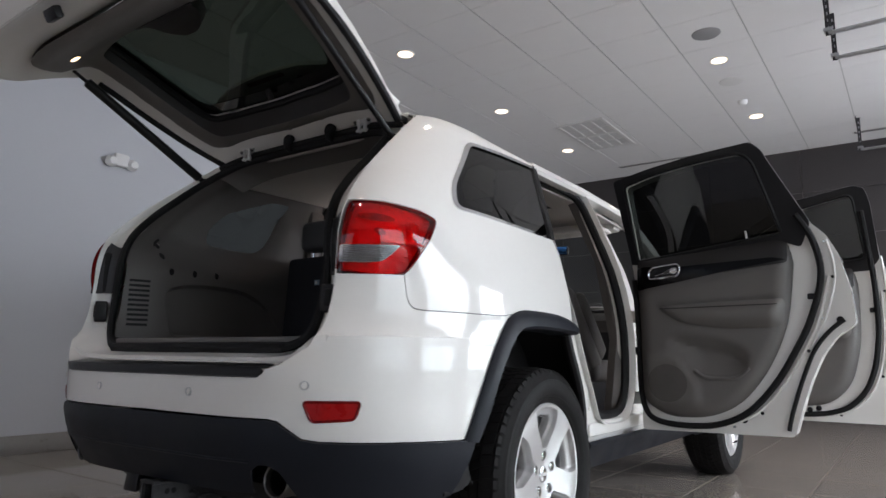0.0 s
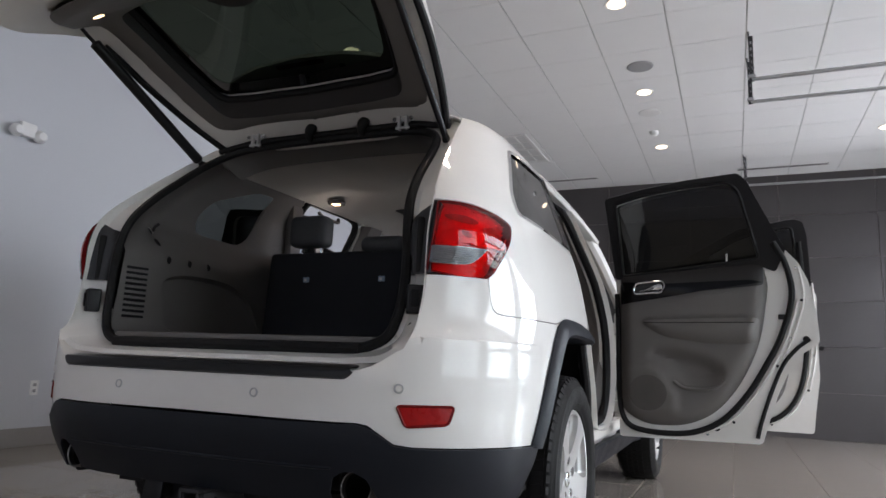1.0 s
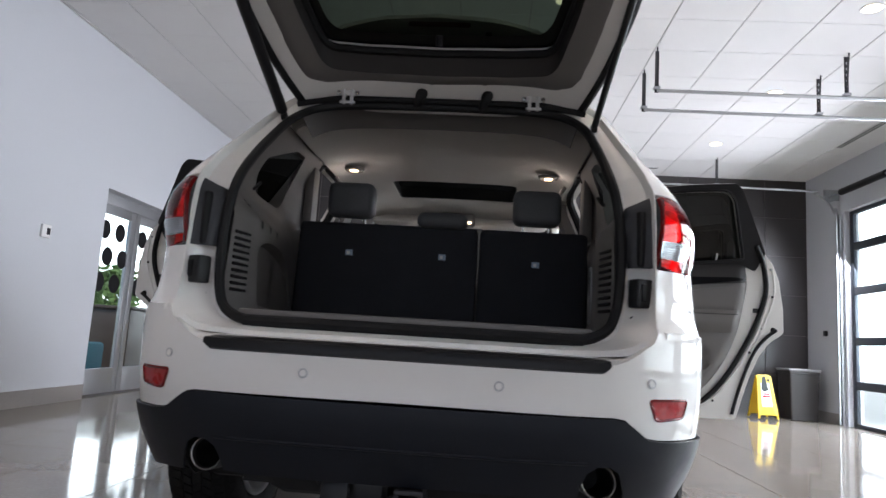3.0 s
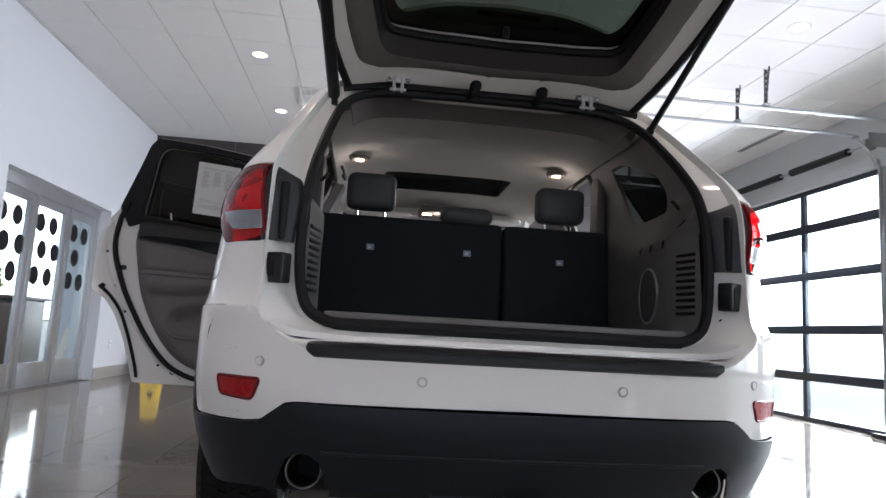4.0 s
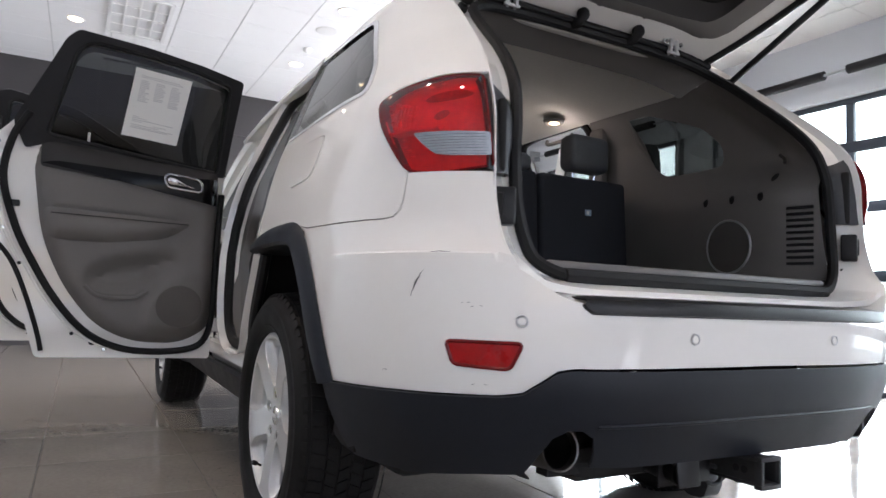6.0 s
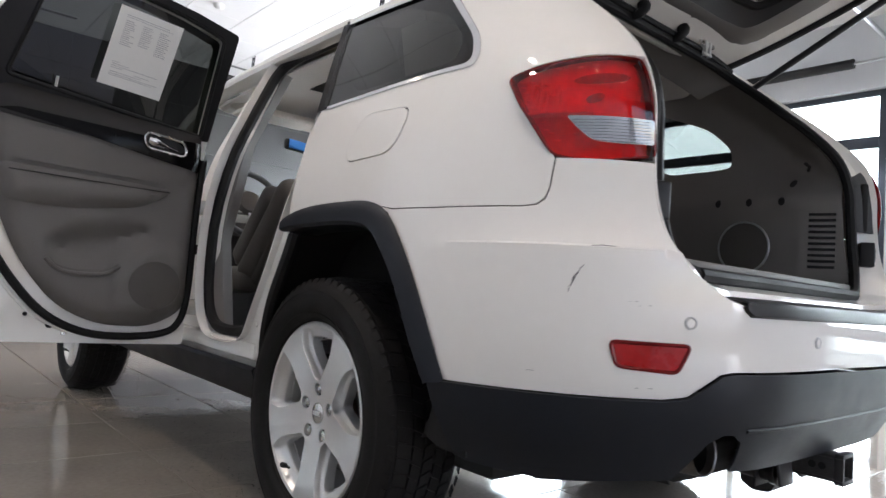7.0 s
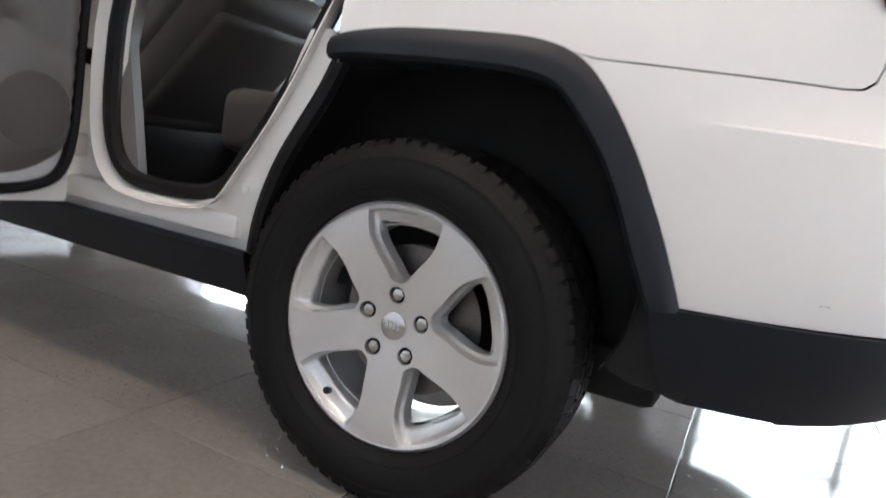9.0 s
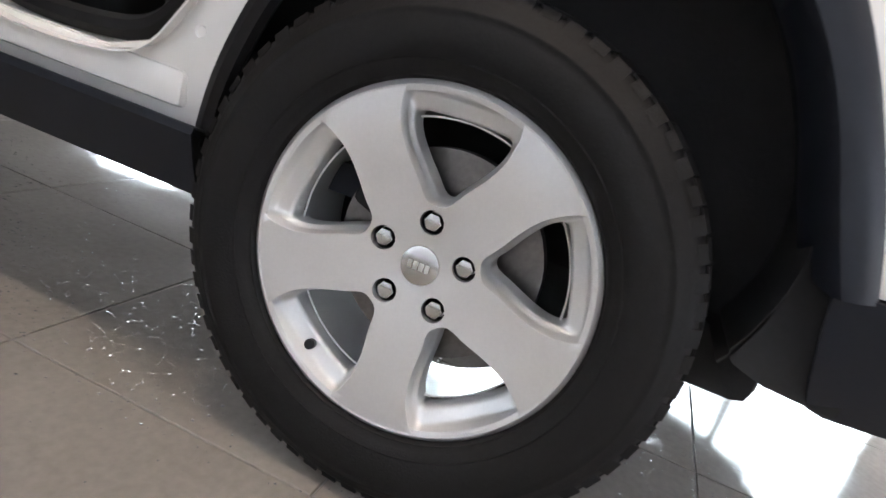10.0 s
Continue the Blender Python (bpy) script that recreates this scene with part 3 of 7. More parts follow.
for sd in SIDES:
    mir = sd < 0

    def bulge(s, z):
        return skin(s, z, 0.016 - 0.35 * abs(z - 1.165) ** 2 * 4)
    lamp = part("tail_lamp", sheet(lamp_o, lambda s, z: skin(s, z, -0.022), (), 0.015, mir), LAMPIN, car, "red tail lamp with a clear ribbed strip")
    part("red_lens", sheet(lamp_o, bulge, [band_w], 0.015, mir), RED, lamp, "glossy red lens")
    lo_r = refine(lamp_o, 0.012)
    part("lens_rim", tube([(q.x * sd, q.y, q.z) for q in (bulge(s, z) + (skin(s, z, -0.0025) - skin(s, z)) for s, z in lo_r)], 0.0030, 6, True), REDD, lamp)
    part("lens_wall", loft([[(q.x * sd, q.y, q.z) for q in ((bulge(s, z) + skin(s, z, -0.001) - skin(s, z) if o > 0 else skin(s, z, o)) for s, z in lo_r)] for o in (1, -0.03)], True, flip=sd > 0), REDD, lamp, solid=0.002)
    sa, sb = at_x(0.715, 1.23)[0], at_y(0.24, 1.225)[0]
    for (fa, fb), (za, zb), hh in (((0.12, 0.80), (1.234, 1.226), 0.012), ((0.40, 0.62), (1.190, 1.182), 0.010)):
        pk = [(sa + (sb - sa) * ((fa + fb) / 2 + (fb - fa) / 2 * math.cos(t)), (za + zb) / 2 - (za - zb) / 2 * math.cos(t) + hh * math.sin(t)) for t in np.linspace(0, 2 * math.pi, 24, endpoint=False)]
        part("bulb_pocket", sheet(pk, lambda s, z: skin(s, z, -0.019), (), 0.012, mir), POCK, lamp)
    for k in range(7):
        yy = 0.232 + 0.0125 * k
        part("optic_rib", tube([(q.x * sd, q.y, q.z) for q in (skin(*at_y(yy, z), -0.019) for z in np.linspace(1.168, 1.215 + 0.004 * k, 6))], 0.0028, 5), LAMPIN, lamp)
    part("lamp_divider", loft([[(q.x * sd, q.y, q.z) for q in (skin(*at_y(y, z + 0.012 * (y - 0.1)), o) for y in np.linspace(0.165, 0.285, 14))] for z, o in ((1.147, -0.022), (1.149, 0.004), (1.153, 0.004), (1.155, -0.022))], flip=sd < 0), LAMPIN, lamp)
    # Small pale chips stand in for glints behind the red lens.
    for k, (y, z) in enumerate(((0.325, 1.236), (0.317, 1.222), (0.308, 1.208), (0.297, 1.190), (0.285, 1.172), (0.275, 1.158), (0.268, 1.158), (0.255, 1.138), (0.248, 1.120), (0.235, 1.112), (0.222, 1.096), (0.285, 1.222), (0.262, 1.222), (0.245, 1.195), (0.205, 1.258), (0.18, 1.262), (0.19, 1.112), (0.245, 1.258))):
        q = skin(*at_y(y, z), -0.016)
        part("lamp_glint", box(-0.007, 0.007, -0.003, 0.003, -0.0022, 0.0022, 0.0014, 1, Matrix.Translation((q.x * sd, q.y, q.z)) @ pose(0, 0, 0, 20 - 7 * (k % 5), 0, (35 + 11 * (k % 4)) * sd)), GLINT, lamp)
    part("reversing_lens", sheet(band_w, lambda s, z: bulge(s, z) + (skin(s, z, 0.0015) - skin(s, z)), (), 0.015, mir), LAMPW, lamp, "clear ribbed reversing lens")
    for k in range(8):
        zz = 1.091 + 0.0060 * k
        s0, s1 = at_x(0.714, zz)[0], at_y(float(np.interp(zz, [1.089, 1.113, 1.138], [0.150, 0.178, 0.198])), zz)[0]
        pl = [bulge(s, zz) + (skin(s, zz, 0.002) - skin(s, zz)) for s in np.linspace(s0, s1, 12)]
        part("lens_rib", tube([(p.x * sd, p.y, p.z) for p in pl], 0.0017, 5), LAMPW, lamp)

# wheel-arch flares
fl_in = [(1.178, 0.908), (1.12, 0.915), (1.02, 0.918), (0.86, 0.92), (0.765, 0.915), (0.705, 0.900), (0.655, 0.856), (0.600, 0.789), (0.560, 0.718), (0.527, 0.643), (0.482, 0.551)]
fl_out = [(1.184, 0.948), (1.13, 0.963), (1.02, 0.976), (0.86, 0.979), (0.745, 0.974), (0.668, 0.947), (0.610, 0.890), (0.553, 0.808), (0.505, 0.720), (0.466, 0.638), (0.433, 0.555)]
fi, fo = smooth([(*p, 0) for p in fl_in], 4, False), smooth([(*p, 0) for p in fl_out], 4, False)
for sd in SIDES:
    rows = []
    for f, o in ((0.0, -0.11), (0.0, 0.016), (0.12, 0.024), (0.5, 0.022), (0.85, 0.012), (1.0, 0.002)):
        row = []
        for a, b in zip(fi, fo):
            y, z = a[0] + (b[0] - a[0]) * f, a[1] + (b[1] - a[1]) * f
            p = skin(*at_y(y, z), o)
            row.append((p.x * sd, p.y, p.z))
        rows.append(row)
    part("arch_flare", loft(rows, flip=sd < 0), CLAD, car, "dark grained wheel-arch flare", solid=0.004)

# painted jamb round the tailgate opening, seal
SEAL = [(0.0, 0.833, 0.075), (0.30, 0.833, 0.075), (0.44, 0.834, 0.077), (0.515, 0.842, 0.082), (0.572, 0.872, 0.098), (0.597, 0.925, 0.108), (0.609, 1.0, 0.120), (0.612, 1.10, 0.127), (0.606, 1.20, 0.134), (0.594, 1.30, 0.166), (0.578, 1.40, 0.247), (0.562, 1.50, 0.356),
        (0.545, 1.575, 0.44), (0.515, 1.63, 0.505), (0.46, 1.668, 0.545), (0.37, 1.687, 0.562), (0.20, 1.697, 0.573), (0.0, 1.699, 0.576)]
EDGE = []
for x, z in [(0.0, 0.80), (0.30, 0.80), (0.46, 0.80), (0.635, 0.806), (0.685, 0.845), (0.697, 0.91), (0.703, 1.00), (0.702, 1.10), (0.698, 1.20), (0.690, 1.30), (0.669, 1.40), (0.646, 1.50), (0.626, 1.575), (0.606, 1.645), (0.585, 1.715)]:
    p = skin(*at_x(x, z))
    EDGE.append((p.x, p.z, p.y if z > 0.82 else p.y + 0.055 * min(1, (0.82 - z) / 0.02)))
EDGE[0:3] = [(x, 0.792, 0.03) for x in (0.0, 0.30, 0.46)]
EDGE += [(0.50, 1.756, 0.600), (0.25, 1.778, 0.600), (0.0, 1.785, 0.600)]
sl, ed = smooth(SEAL, 5, False), smooth(EDGE, 5, False)


def jamb_at(a, b, k):
    """Across the jamb from the body's edge a (k = 0) to the seal b (k = 4): rolled lip, inner wall, flat landing."""
    deep = max(0.0, min(1.0, (b[1] - 0.845) / 0.08))
    into = (Vector((b[0], b[1])) - Vector((a[0], a[1]))).normalized()
    q, dy = ((0.0, 0.0), (0.003, 0.012), (0.014, 0.040), (-0.026, 0.014), (0.0, 0.0))[k]
    c = a if k < 3 else b
    if deep < 1 and k in (2, 3):
        q = (0.3 if k == 2 else -0.3) * (Vector((b[0], b[1])) - Vector((a[0], a[1]))).length * (1 - deep) + q * deep
    return (c[0] + into.x * q, c[2] + dy * deep, c[1] + into.y * q)


for sd in SIDES:
    rows = [[(x * sd, y, z) for x, y, z in (jamb_at(a, b, k) for a, b in zip(ed, sl))] for k in range(5)]
    part("gate_jamb", loft(rows, flip=sd > 0), PAINT, car, "painted body jamb beside the opening", solid=0.004)
    # dark filler beside each lamp, rubber stop and striker plate
    rows = []
    for z, inn in zip(np.linspace(1.058, 1.272, 14), (0.640, 0.638, 0.637, 0.636, 0.630, 0.629, 0.628, 0.627, 0.627, 0.627, 0.627, 0.628, 0.630, 0.636)):
        e = skin(*at_x(0.711 - 0.02 * max(0.0, z - 1.2), z), 0.008)
        f = e.x + 0.004 - inn
        sl_z = 0.018 * max(0.0, (z - 1.16) / 0.112) ** 2
        rows.append([(x * sd, y, z + sl_z * k) for x, y, k in ((e.x, e.y + 0.012, -0.6), (e.x - 0.001, e.y, -0.4), (e.x - 0.010, e.y + 0.004, 0.1), (e.x - 0.42 * f, e.y + 0.022, 0.2), (e.x - 0.80 * f, e.y + 0.030, -0.8), (e.x - f, max(e.y + 0.044, 0.104), -1.2), (e.x - f - 0.004, max(e.y + 0.06, 0.128), -1.2))])
    part("lamp_filler", loft(rows, flip=sd > 0), FILL, car, "dark grey plastic filler beside the lamp", solid=0.004)
    bump_m = Matrix.Translation((0.664 * sd, 0.098, 1.145)) @ pose(0, 0, 0, 0, 0, 30 * sd)
    part("filler_rib", box(-0.011, 0.011, -0.013, 0.013, -0.085, 0.085, 0.008, 3, bump_m), RUBBER, car)
    stop_m = Matrix.Translation((0.668 * sd, 0.088, 0.984)) @ pose(0, 0, 0, 0, 0, 28 * sd)
    part("gate_stop", box(-0.032, 0.032, -0.022, 0.024, -0.044, 0.040, 0.006, 3, stop_m), CLAD2, car, "black rubber tailgate stop")
    part("gate_stop_pad", box(-0.020, 0.004, -0.026, -0.012, -0.026, 0.026, 0.004, 2, stop_m), RUBBER, car)
    part("stop_screw", lathe([(0.0, -0.024), (0.006, -0.023), (0.007, -0.018)], tuple(stop_m @ Vector((0.016 * sd, 0, 0.004))), "y", 10), RUBBER, car)
    part("jamb_plug", lathe([(0.0, 0.0), (0.012, 0.002), (0.014, 0.02)], (0.648 * sd, 0.096, 0.905), "y", 14), RUBBER, car)
full = [(x, y, z) for x, z, y in sl] + [(-x, y, z) for x, z, y in sl[-2:0:-1]]
part("tailgate_seal", tube([(x, y - 0.008, z) for x, y, z in full], 0.016, 8, True), RUBBER, car, "black rubber seal round the tailgate opening")
part("lower_seal_lip", tube([(x, 0.068, 0.836) for x in np.linspace(-0.50, 0.50, 12)], 0.018, 8), RUBBER, car)
part("sill_plate", box(-0.53, 0.53, 0.085, 0.30, 0.845, 0.872, 0.008), TRIM, car, "grey plastic cargo sill plate")

# roof with sunroof opening, ditch strips
roof_half = [(0.30, 0.600), (0.50, 0.603), (0.572, 0.612)] + [(skin(*at_y(*p)).x - 0.004, p[0]) for p in ROOF_EDGE] + [(0.682, 1.9), (0.655, 2.5), (0.63, 2.72)]
roof_out = roof_half + [(-x, y) for x, y in roof_half[::-1]]
sun_hole = rounded([(-0.38, 1.77), (0.38, 1.77), (0.38, 2.28), (-0.38, 2.28)], 0.05, 4)
part("roof", sheet(roof_out, lambda x, y: (x, y, roof_z(x, y)), [sun_hole], 0.06), PAINT, car, solid=0.006)
part("sunroof_glass", sheet(sun_hole, lambda x, y: (x, y, roof_z(x, y) - 0.006), (), 0.08), TINT, car, "dark tinted glass sunroof panel")
for sd in SIDES:
    part("roof_ditch_strip", tube([((0.683 - 0.035 * max(0, y - 1.9)) * sd, y, 1.700 - 0.05 * max(0, y - 1.9) ** 2) for y in np.linspace(1.33, 2.7, 20)], 0.009, 8), PAINT, car)
    # cant rail over the doors
    part("cant_rail", loft([[((HALF_W(z) + dx) * sd, y, z - 0.05 * max(0, y - 1.9) ** 2) for y in np.linspace(1.32, 2.75, 20)] for z, dx in ((1.698, 0.0), (1.678, 0.0), (1.664, -0.012), (1.658, -0.05), (1.672, -0.09))], flip=sd < 0), PAINT, car, solid=0.004)

# body side: B-pillars, sills, door openings
for sd in SIDES:
    mir = sd < 0

    def inset(s, z):
        return skin(s, z, -0.055)
    bp = [at_y(1.84, 0.56), at_y(1.88, 0.75), at_y(1.885, 1.25), at_y(1.93, 1.62), at_y(1.95, 1.69), at_y(2.10, 1.69), at_y(2.13, 1.3), at_y(2.16, 0.75), at_y(2.22, 0.56), at_y(2.3, 0.48), at_y(1.75, 0.48)]
    part("b_pillar", sheet(bp, inset, (), 0.05, mir), PAINT, car, "white painted door pillar", solid=0.028)
    # rear door aperture flange with its seal
    ap = smooth([(1.875, 0.66), (1.89, 0.85), (1.89, 1.25), (1.905, 1.50), (1.90, 1.62), (1.80, 1.665), (1.5, 1.672), (1.37, 1.662), (1.325, 1.57), (1.232, 1.34), (1.215, 1.20), (1.215, 1.10), (1.245, 1.0), (1.325, 0.82), (1.43, 0.66), (1.50, 0.585), (1.60, 0.56), (1.75, 0.557), (1.83, 0.58)], 4)
    p3 = [skin(*at_y(y, z), -0.05) for y, z in ap]
    part("rear_door_seal", tube([(p.x * sd, p.y, p.z) for p in p3], 0.021, 8, True), RUBBER, car, "black rubber seal round the rear door opening")
    rows = []
    for y0, y1, o in ((0.0, 0.0, 0.005), (0.040, 0.040, 0.003), (0.050, 0.050, -0.006), (0.056, 0.056, -0.055)):
        rows.append([(q.x * sd, q.y, q.z) for q in (skin(*at_y(1.148 + 0.42 * (z - 1.30) + y0, z), o) for z in np.linspace(1.297, 1.688, 10))])
    part("pillar_applique", loft(rows, flip=sd < 0), RUBBER, car, "black pillar trim")
    cen = (1.58, 1.1)
    rows = []
    for f, o in ((1.0, -0.045), (1.05, -0.05), (1.07, -0.004)):
        row = []
        for y, z in ap:
            yy, zz = cen[0] + (y - cen[0]) * f, min(1.698, cen[1] + (z - cen[1]) * f)
            q = skin(*at_y(yy, zz), o)
            row.append((q.x * sd, q.y, q.z))
        rows.append(row)
    part("door_aperture", loft(rows, True, flip=sd > 0), PAINT, car, "white painted rear door aperture", solid=0.003)
    # lower jamb behind the door, following the arch
    jl = [at_y(1.27, 0.965), at_y(1.22, 0.97), at_y(1.175, 0.93), at_y(1.215, 0.82), at_y(1.28, 0.72), at_y(1.345, 0.56), at_y(1.37, 0.45), at_y(2.3, 0.45), at_y(2.3, 0.535), at_y(1.58, 0.535), at_y(1.47, 0.57), at_y(1.38, 0.69), at_y(1.31, 0.85)]
    part("lower_jamb", sheet(jl, lambda s, z: skin(s, z, -0.03), (), 0.03, mir), PAINT, car, solid=0.02)
    lip = [(1.180, 0.905), (1.203, 0.85), (1.235, 0.79), (1.287, 0.70), (1.324, 0.62), (1.354, 0.54), (1.378, 0.455)]
    part("arch_lip", tube([(q.x * sd, q.y, q.z) for q in (skin(*at_y(p[0], p[1]), -0.030) for p in smooth([(a, b, 0) for a, b in lip], 4, False))], 0.020, 8), CLAD2, car, "black wheel-arch edging")
    pl = skin(*at_y(1.40, 0.60), -0.026)
    part("jamb_plug", lathe([(0.0, 0.004), (0.008, 0.003), (0.010, 0.0)], (pl.x * sd, pl.y, pl.z), "x", 14), PAINT, car)
    # sill cladding
    rows = []
    for z, o in ((0.455, -0.02), (0.462, 0.012), (0.45, 0.02), (0.40, 0.016), (0.345, -0.012), (0.33, -0.06)):
        row = []
        for y in np.linspace(1.37, 3.42, 30):
            q = skin(*at_y(y, max(z, 0.40)), o)
            row.append((q.x * sd, y, z - (0.02 if y > 3.3 else 0)))
        rows.append(row)
    part("sill_cladding", loft(rows, flip=sd > 0), CLAD, car, "dark grained sill cladding", solid=0.004)
    part("sill_step", box(min(0.80 * sd, 0.905 * sd), max(0.80 * sd, 0.905 * sd), 1.42, 3.3, 0.475, 0.535, 0.012), PAINT, car)
    # front pillar and cant rail ahead of the doors
    rail = [(0.635, 2.62, 1.675), (0.67, 2.85, 1.57), (0.71, 3.10, 1.42), (0.75, 3.40, 1.24), (0.78, 3.55, 1.14)]
    part("a_pillar", tube([(x * sd, y, z) for x, y, z in smooth(rail, 4, False)], 0.042, 8), PAINT, car)
    part("hinge_pillar", box(min(0.74 * sd, 0.86 * sd), max(0.74 * sd, 0.86 * sd), 3.08, 3.22, 0.48, 1.2, 0.02), PAINT, car)

# front wings, bonnet and nose
front_arch = [(3.885 + 0.50 * math.cos(t), 0.43 + 0.50 * math.sin(t) * 1.04) for t in np.linspace(math.pi, 0, 22)]
for sd in SIDES:
    wing = [(3.14, 0.50), (3.14, 1.16), (3.5, 1.15), (4.0, 1.10), (4.45, 1.02), (4.62, 0.92), (4.66, 0.60), (4.45, 0.46)] + [p for p in front_arch[::-1] if p[1] > 0.46] + [(3.37, 0.46)]

    def wing_map(y, z, sd=sd):
        w = HALF_W(min(z, 1.25)) * (1 - 0.018 * max(0, y - 1.6) ** 2 / 2) - 0.22 * max(0.0, y - 4.1) ** 2
        return (w * sd, y, z)
    part("front_wing", sheet(wing, wing_map, (), 0.06, False, sd < 0), PAINT, car, solid=0.006)
    rows = []
    for k, (dr, o) in enumerate(((0.0, -0.05), (0.0, 0.02), (0.05, 0.02), (0.07, 0.0))):
        rows.append([((wing_map(y, max(z, .46))[0] * sd + o) * sd, 3.885 + (y - 3.885) * (1 + dr / 0.5), 0.43 + (z - 0.43) * (1 + dr / 0.5)) for y, z in front_arch])
    part("front_arch_flare", loft(rows, flip=sd > 0), CLAD, car, solid=0.004)


def hood(x, y):
    w = 0.80
    return (x, y, 1.19 - 0.06 * (abs(x) / w) ** 3 - 0.10 * ((y - 3.4) / 1.2) ** 2 + 0.012 * math.cos(x * 6))


part("bonnet", sheet(rounded([(-0.80, 3.5), (0.80, 3.5), (0.74, 4.55), (-0.74, 4.55)], 0.05), hood, (), 0.08), PAINT, car, solid=0.01)
nose = []
for z, f in ((1.07, 0.0), (0.95, 0.05), (0.75, 0.08), (0.60, 0.10), (0.42, 0.04)):
    nose.append([(x, 4.62 + f - 0.28 * (abs(x) / 0.85) ** 3, z) for x in np.linspace(-0.85, 0.85, 25)])
part("front_bumper", loft(nose, flip=True), PAINT, car, solid=0.02)
part("windscreen", loft([[(x, y - 0.10 * (abs(x) / 0.7) ** 2, z) for x in np.linspace(-w, w, 13)] for y, z, w in ((2.66, 1.70, 0.62), (2.92, 1.58, 0.67), (3.2, 1.42, 0.72), (3.55, 1.19, 0.76))]), CLEAR, car, "clear windscreen")
part("cowl", box(-0.80, 0.80, 3.48, 3.62, 1.10, 1.17, 0.01), CLAD2, car)
for sd in SIDES:
    part("headlamp", box(min(0.50 * sd, 0.78 * sd), max(0.50 * sd, 0.78 * sd), 4.40, 4.60, 0.90, 1.03, 0.03), CLEAR, car)
for k in range(7):
    x = -0.36 + 0.12 * k
    part("grille_slot", box(x - 0.04, x + 0.04, 4.64, 4.705, 0.86, 1.03, 0.012), CLAD2, car)

# underbody, wheel wells, suspension, exhaust, hitch
part("underbody", box(-0.72, 0.72, 0.45, 4.4, 0.30, 0.42, 0.03), UNDER, car, "dark underbody")
part("fuel_tank", box(-0.55, 0.10, 1.3, 2.1, 0.24, 0.34, 0.05), UNDER, car)
part("rear_axle", tube([(-0.70, 0.98, 0.36), (-0.2, 0.98, 0.33), (0.2, 0.98, 0.33), (0.70, 0.98, 0.36)], [0.04, 0.06, 0.06, 0.04], 12), UNDER, car)
part("spare_well", box(-0.42, 0.30, 0.12, 0.75, 0.33, 0.44, 0.06), UNDER, car)
for sd in SIDES:
    for yc, zt, fw in ((0.97, 0.93, 0.44), (3.885, 0.90, 0.46)):
        arc = smooth([(1.40, 0.42, 0), (1.385, 0.60, 0), (1.31, 0.78, 0), (1.21, 0.895, 0), (1.10, 0.935, 0), (1.0, 0.945, 0), (0.86, 0.945, 0), (0.74, 0.938, 0), (0.680, 0.905, 0), (0.630, 0.855, 0), (0.575, 0.770, 0), (0.525, 0.665, 0), (0.506, 0.58, 0), (0.512, 0.50, 0), (0.535, 0.43, 0), (0.55, 0.405, 0)], 3, False) if yc < 2 else [(yc + fw * math.cos(t), 0.40 + (zt - 0.40) * math.sin(t) ** 0.8) for t in np.linspace(0.02, math.pi - 0.02, 18)]
        part("wheel_well", loft([[((x + (0.036 * max(0.0, min(1.0, (q[1] - 0.5) / 0.3)) if x > 0.84 else 0)) * sd, q[0], q[1]) for q in arc] for x in (0.868 if yc < 2 else 0.852, 0.80, 0.70, 0.668)] + [[(0.664 * sd, yc, 0.50)] * len(arc)], flip=sd > 0), UNDER, car, "black wheel-well liner", solid=0.004)
    shield = rounded([(0.395, 0.60), (0.500, 0.60), (0.510, 0.52), (0.530, 0.455), (0.545, 0.428), (0.535, 0.412), (0.49, 0.398), (0.395, 0.392)], 0.006, 2)
    part("splash_shield", slab(shield, *sorted((0.56 * sd, 0.868 * sd)), Matrix(((0, 0, 1, 0), (1, 0, 0, 0), (0, 1, 0, 0), (0, 0, 0, 1))), 0.004), UNDER, car, "black splash shield behind the wheel")
    ex = [(0.30 * sd, 0.9, 0.40), (0.42 * sd, 0.55, 0.40), (0.52 * sd, 0.34, 0.43), (0.548 * sd, 0.22, 0.452)]
    part("exhaust_pipe", tube(smooth(ex, 5, False), 0.035, 12), RUST, car)
    tip = lathe([(0.036, 0.22), (0.043, 0.20), (0.0455, 0.05), (0.0475, -0.012), (0.0465, -0.020), (0.043, -0.018), (0.0415, 0.0)], (0, 0, 0), "y", 36)
    bmesh.ops.transform(tip, matrix=Matrix.Translation((0.545 * sd, 0.028, 0.456)) @ pose(0, 0, 0, -6, 0, 3 * sd), verts=tip.verts)
    tip_m = Matrix.Translation((0.545 * sd, 0.028, 0.456)) @ pose(0, 0, 0, -6, 0, 3 * sd)
    tp = part("exhaust_tip", tip, DULL, car, "dull steel exhaust tip")
    part("tip_shroud", loft([[((0.545 + r * math.cos(t)) * sd, y, 0.456 + r * math.sin(t)) for t in np.linspace(-0.95, math.pi, 22)] for y, r in ((0.058, 0.084), (0.10, 0.086), (0.17, 0.078), (0.27, 0.066))], flip=sd > 0), UNDER, car, "black shroud round the tip", solid=0.004)
    bore = lathe([(0.0415, 0.0), (0.040, 0.05), (0.038, 0.17), (0.0, 0.18)], (0, 0, 0), "y", 30)
    bmesh.ops.transform(bore, matrix=tip_m, verts=bore.verts)
    part("sooty_bore", bore, RUBBER, tp)
part("muffler", box(-0.45, 0.45, 0.30, 0.55, 0.34, 0.46, 0.05), UNDER, car)
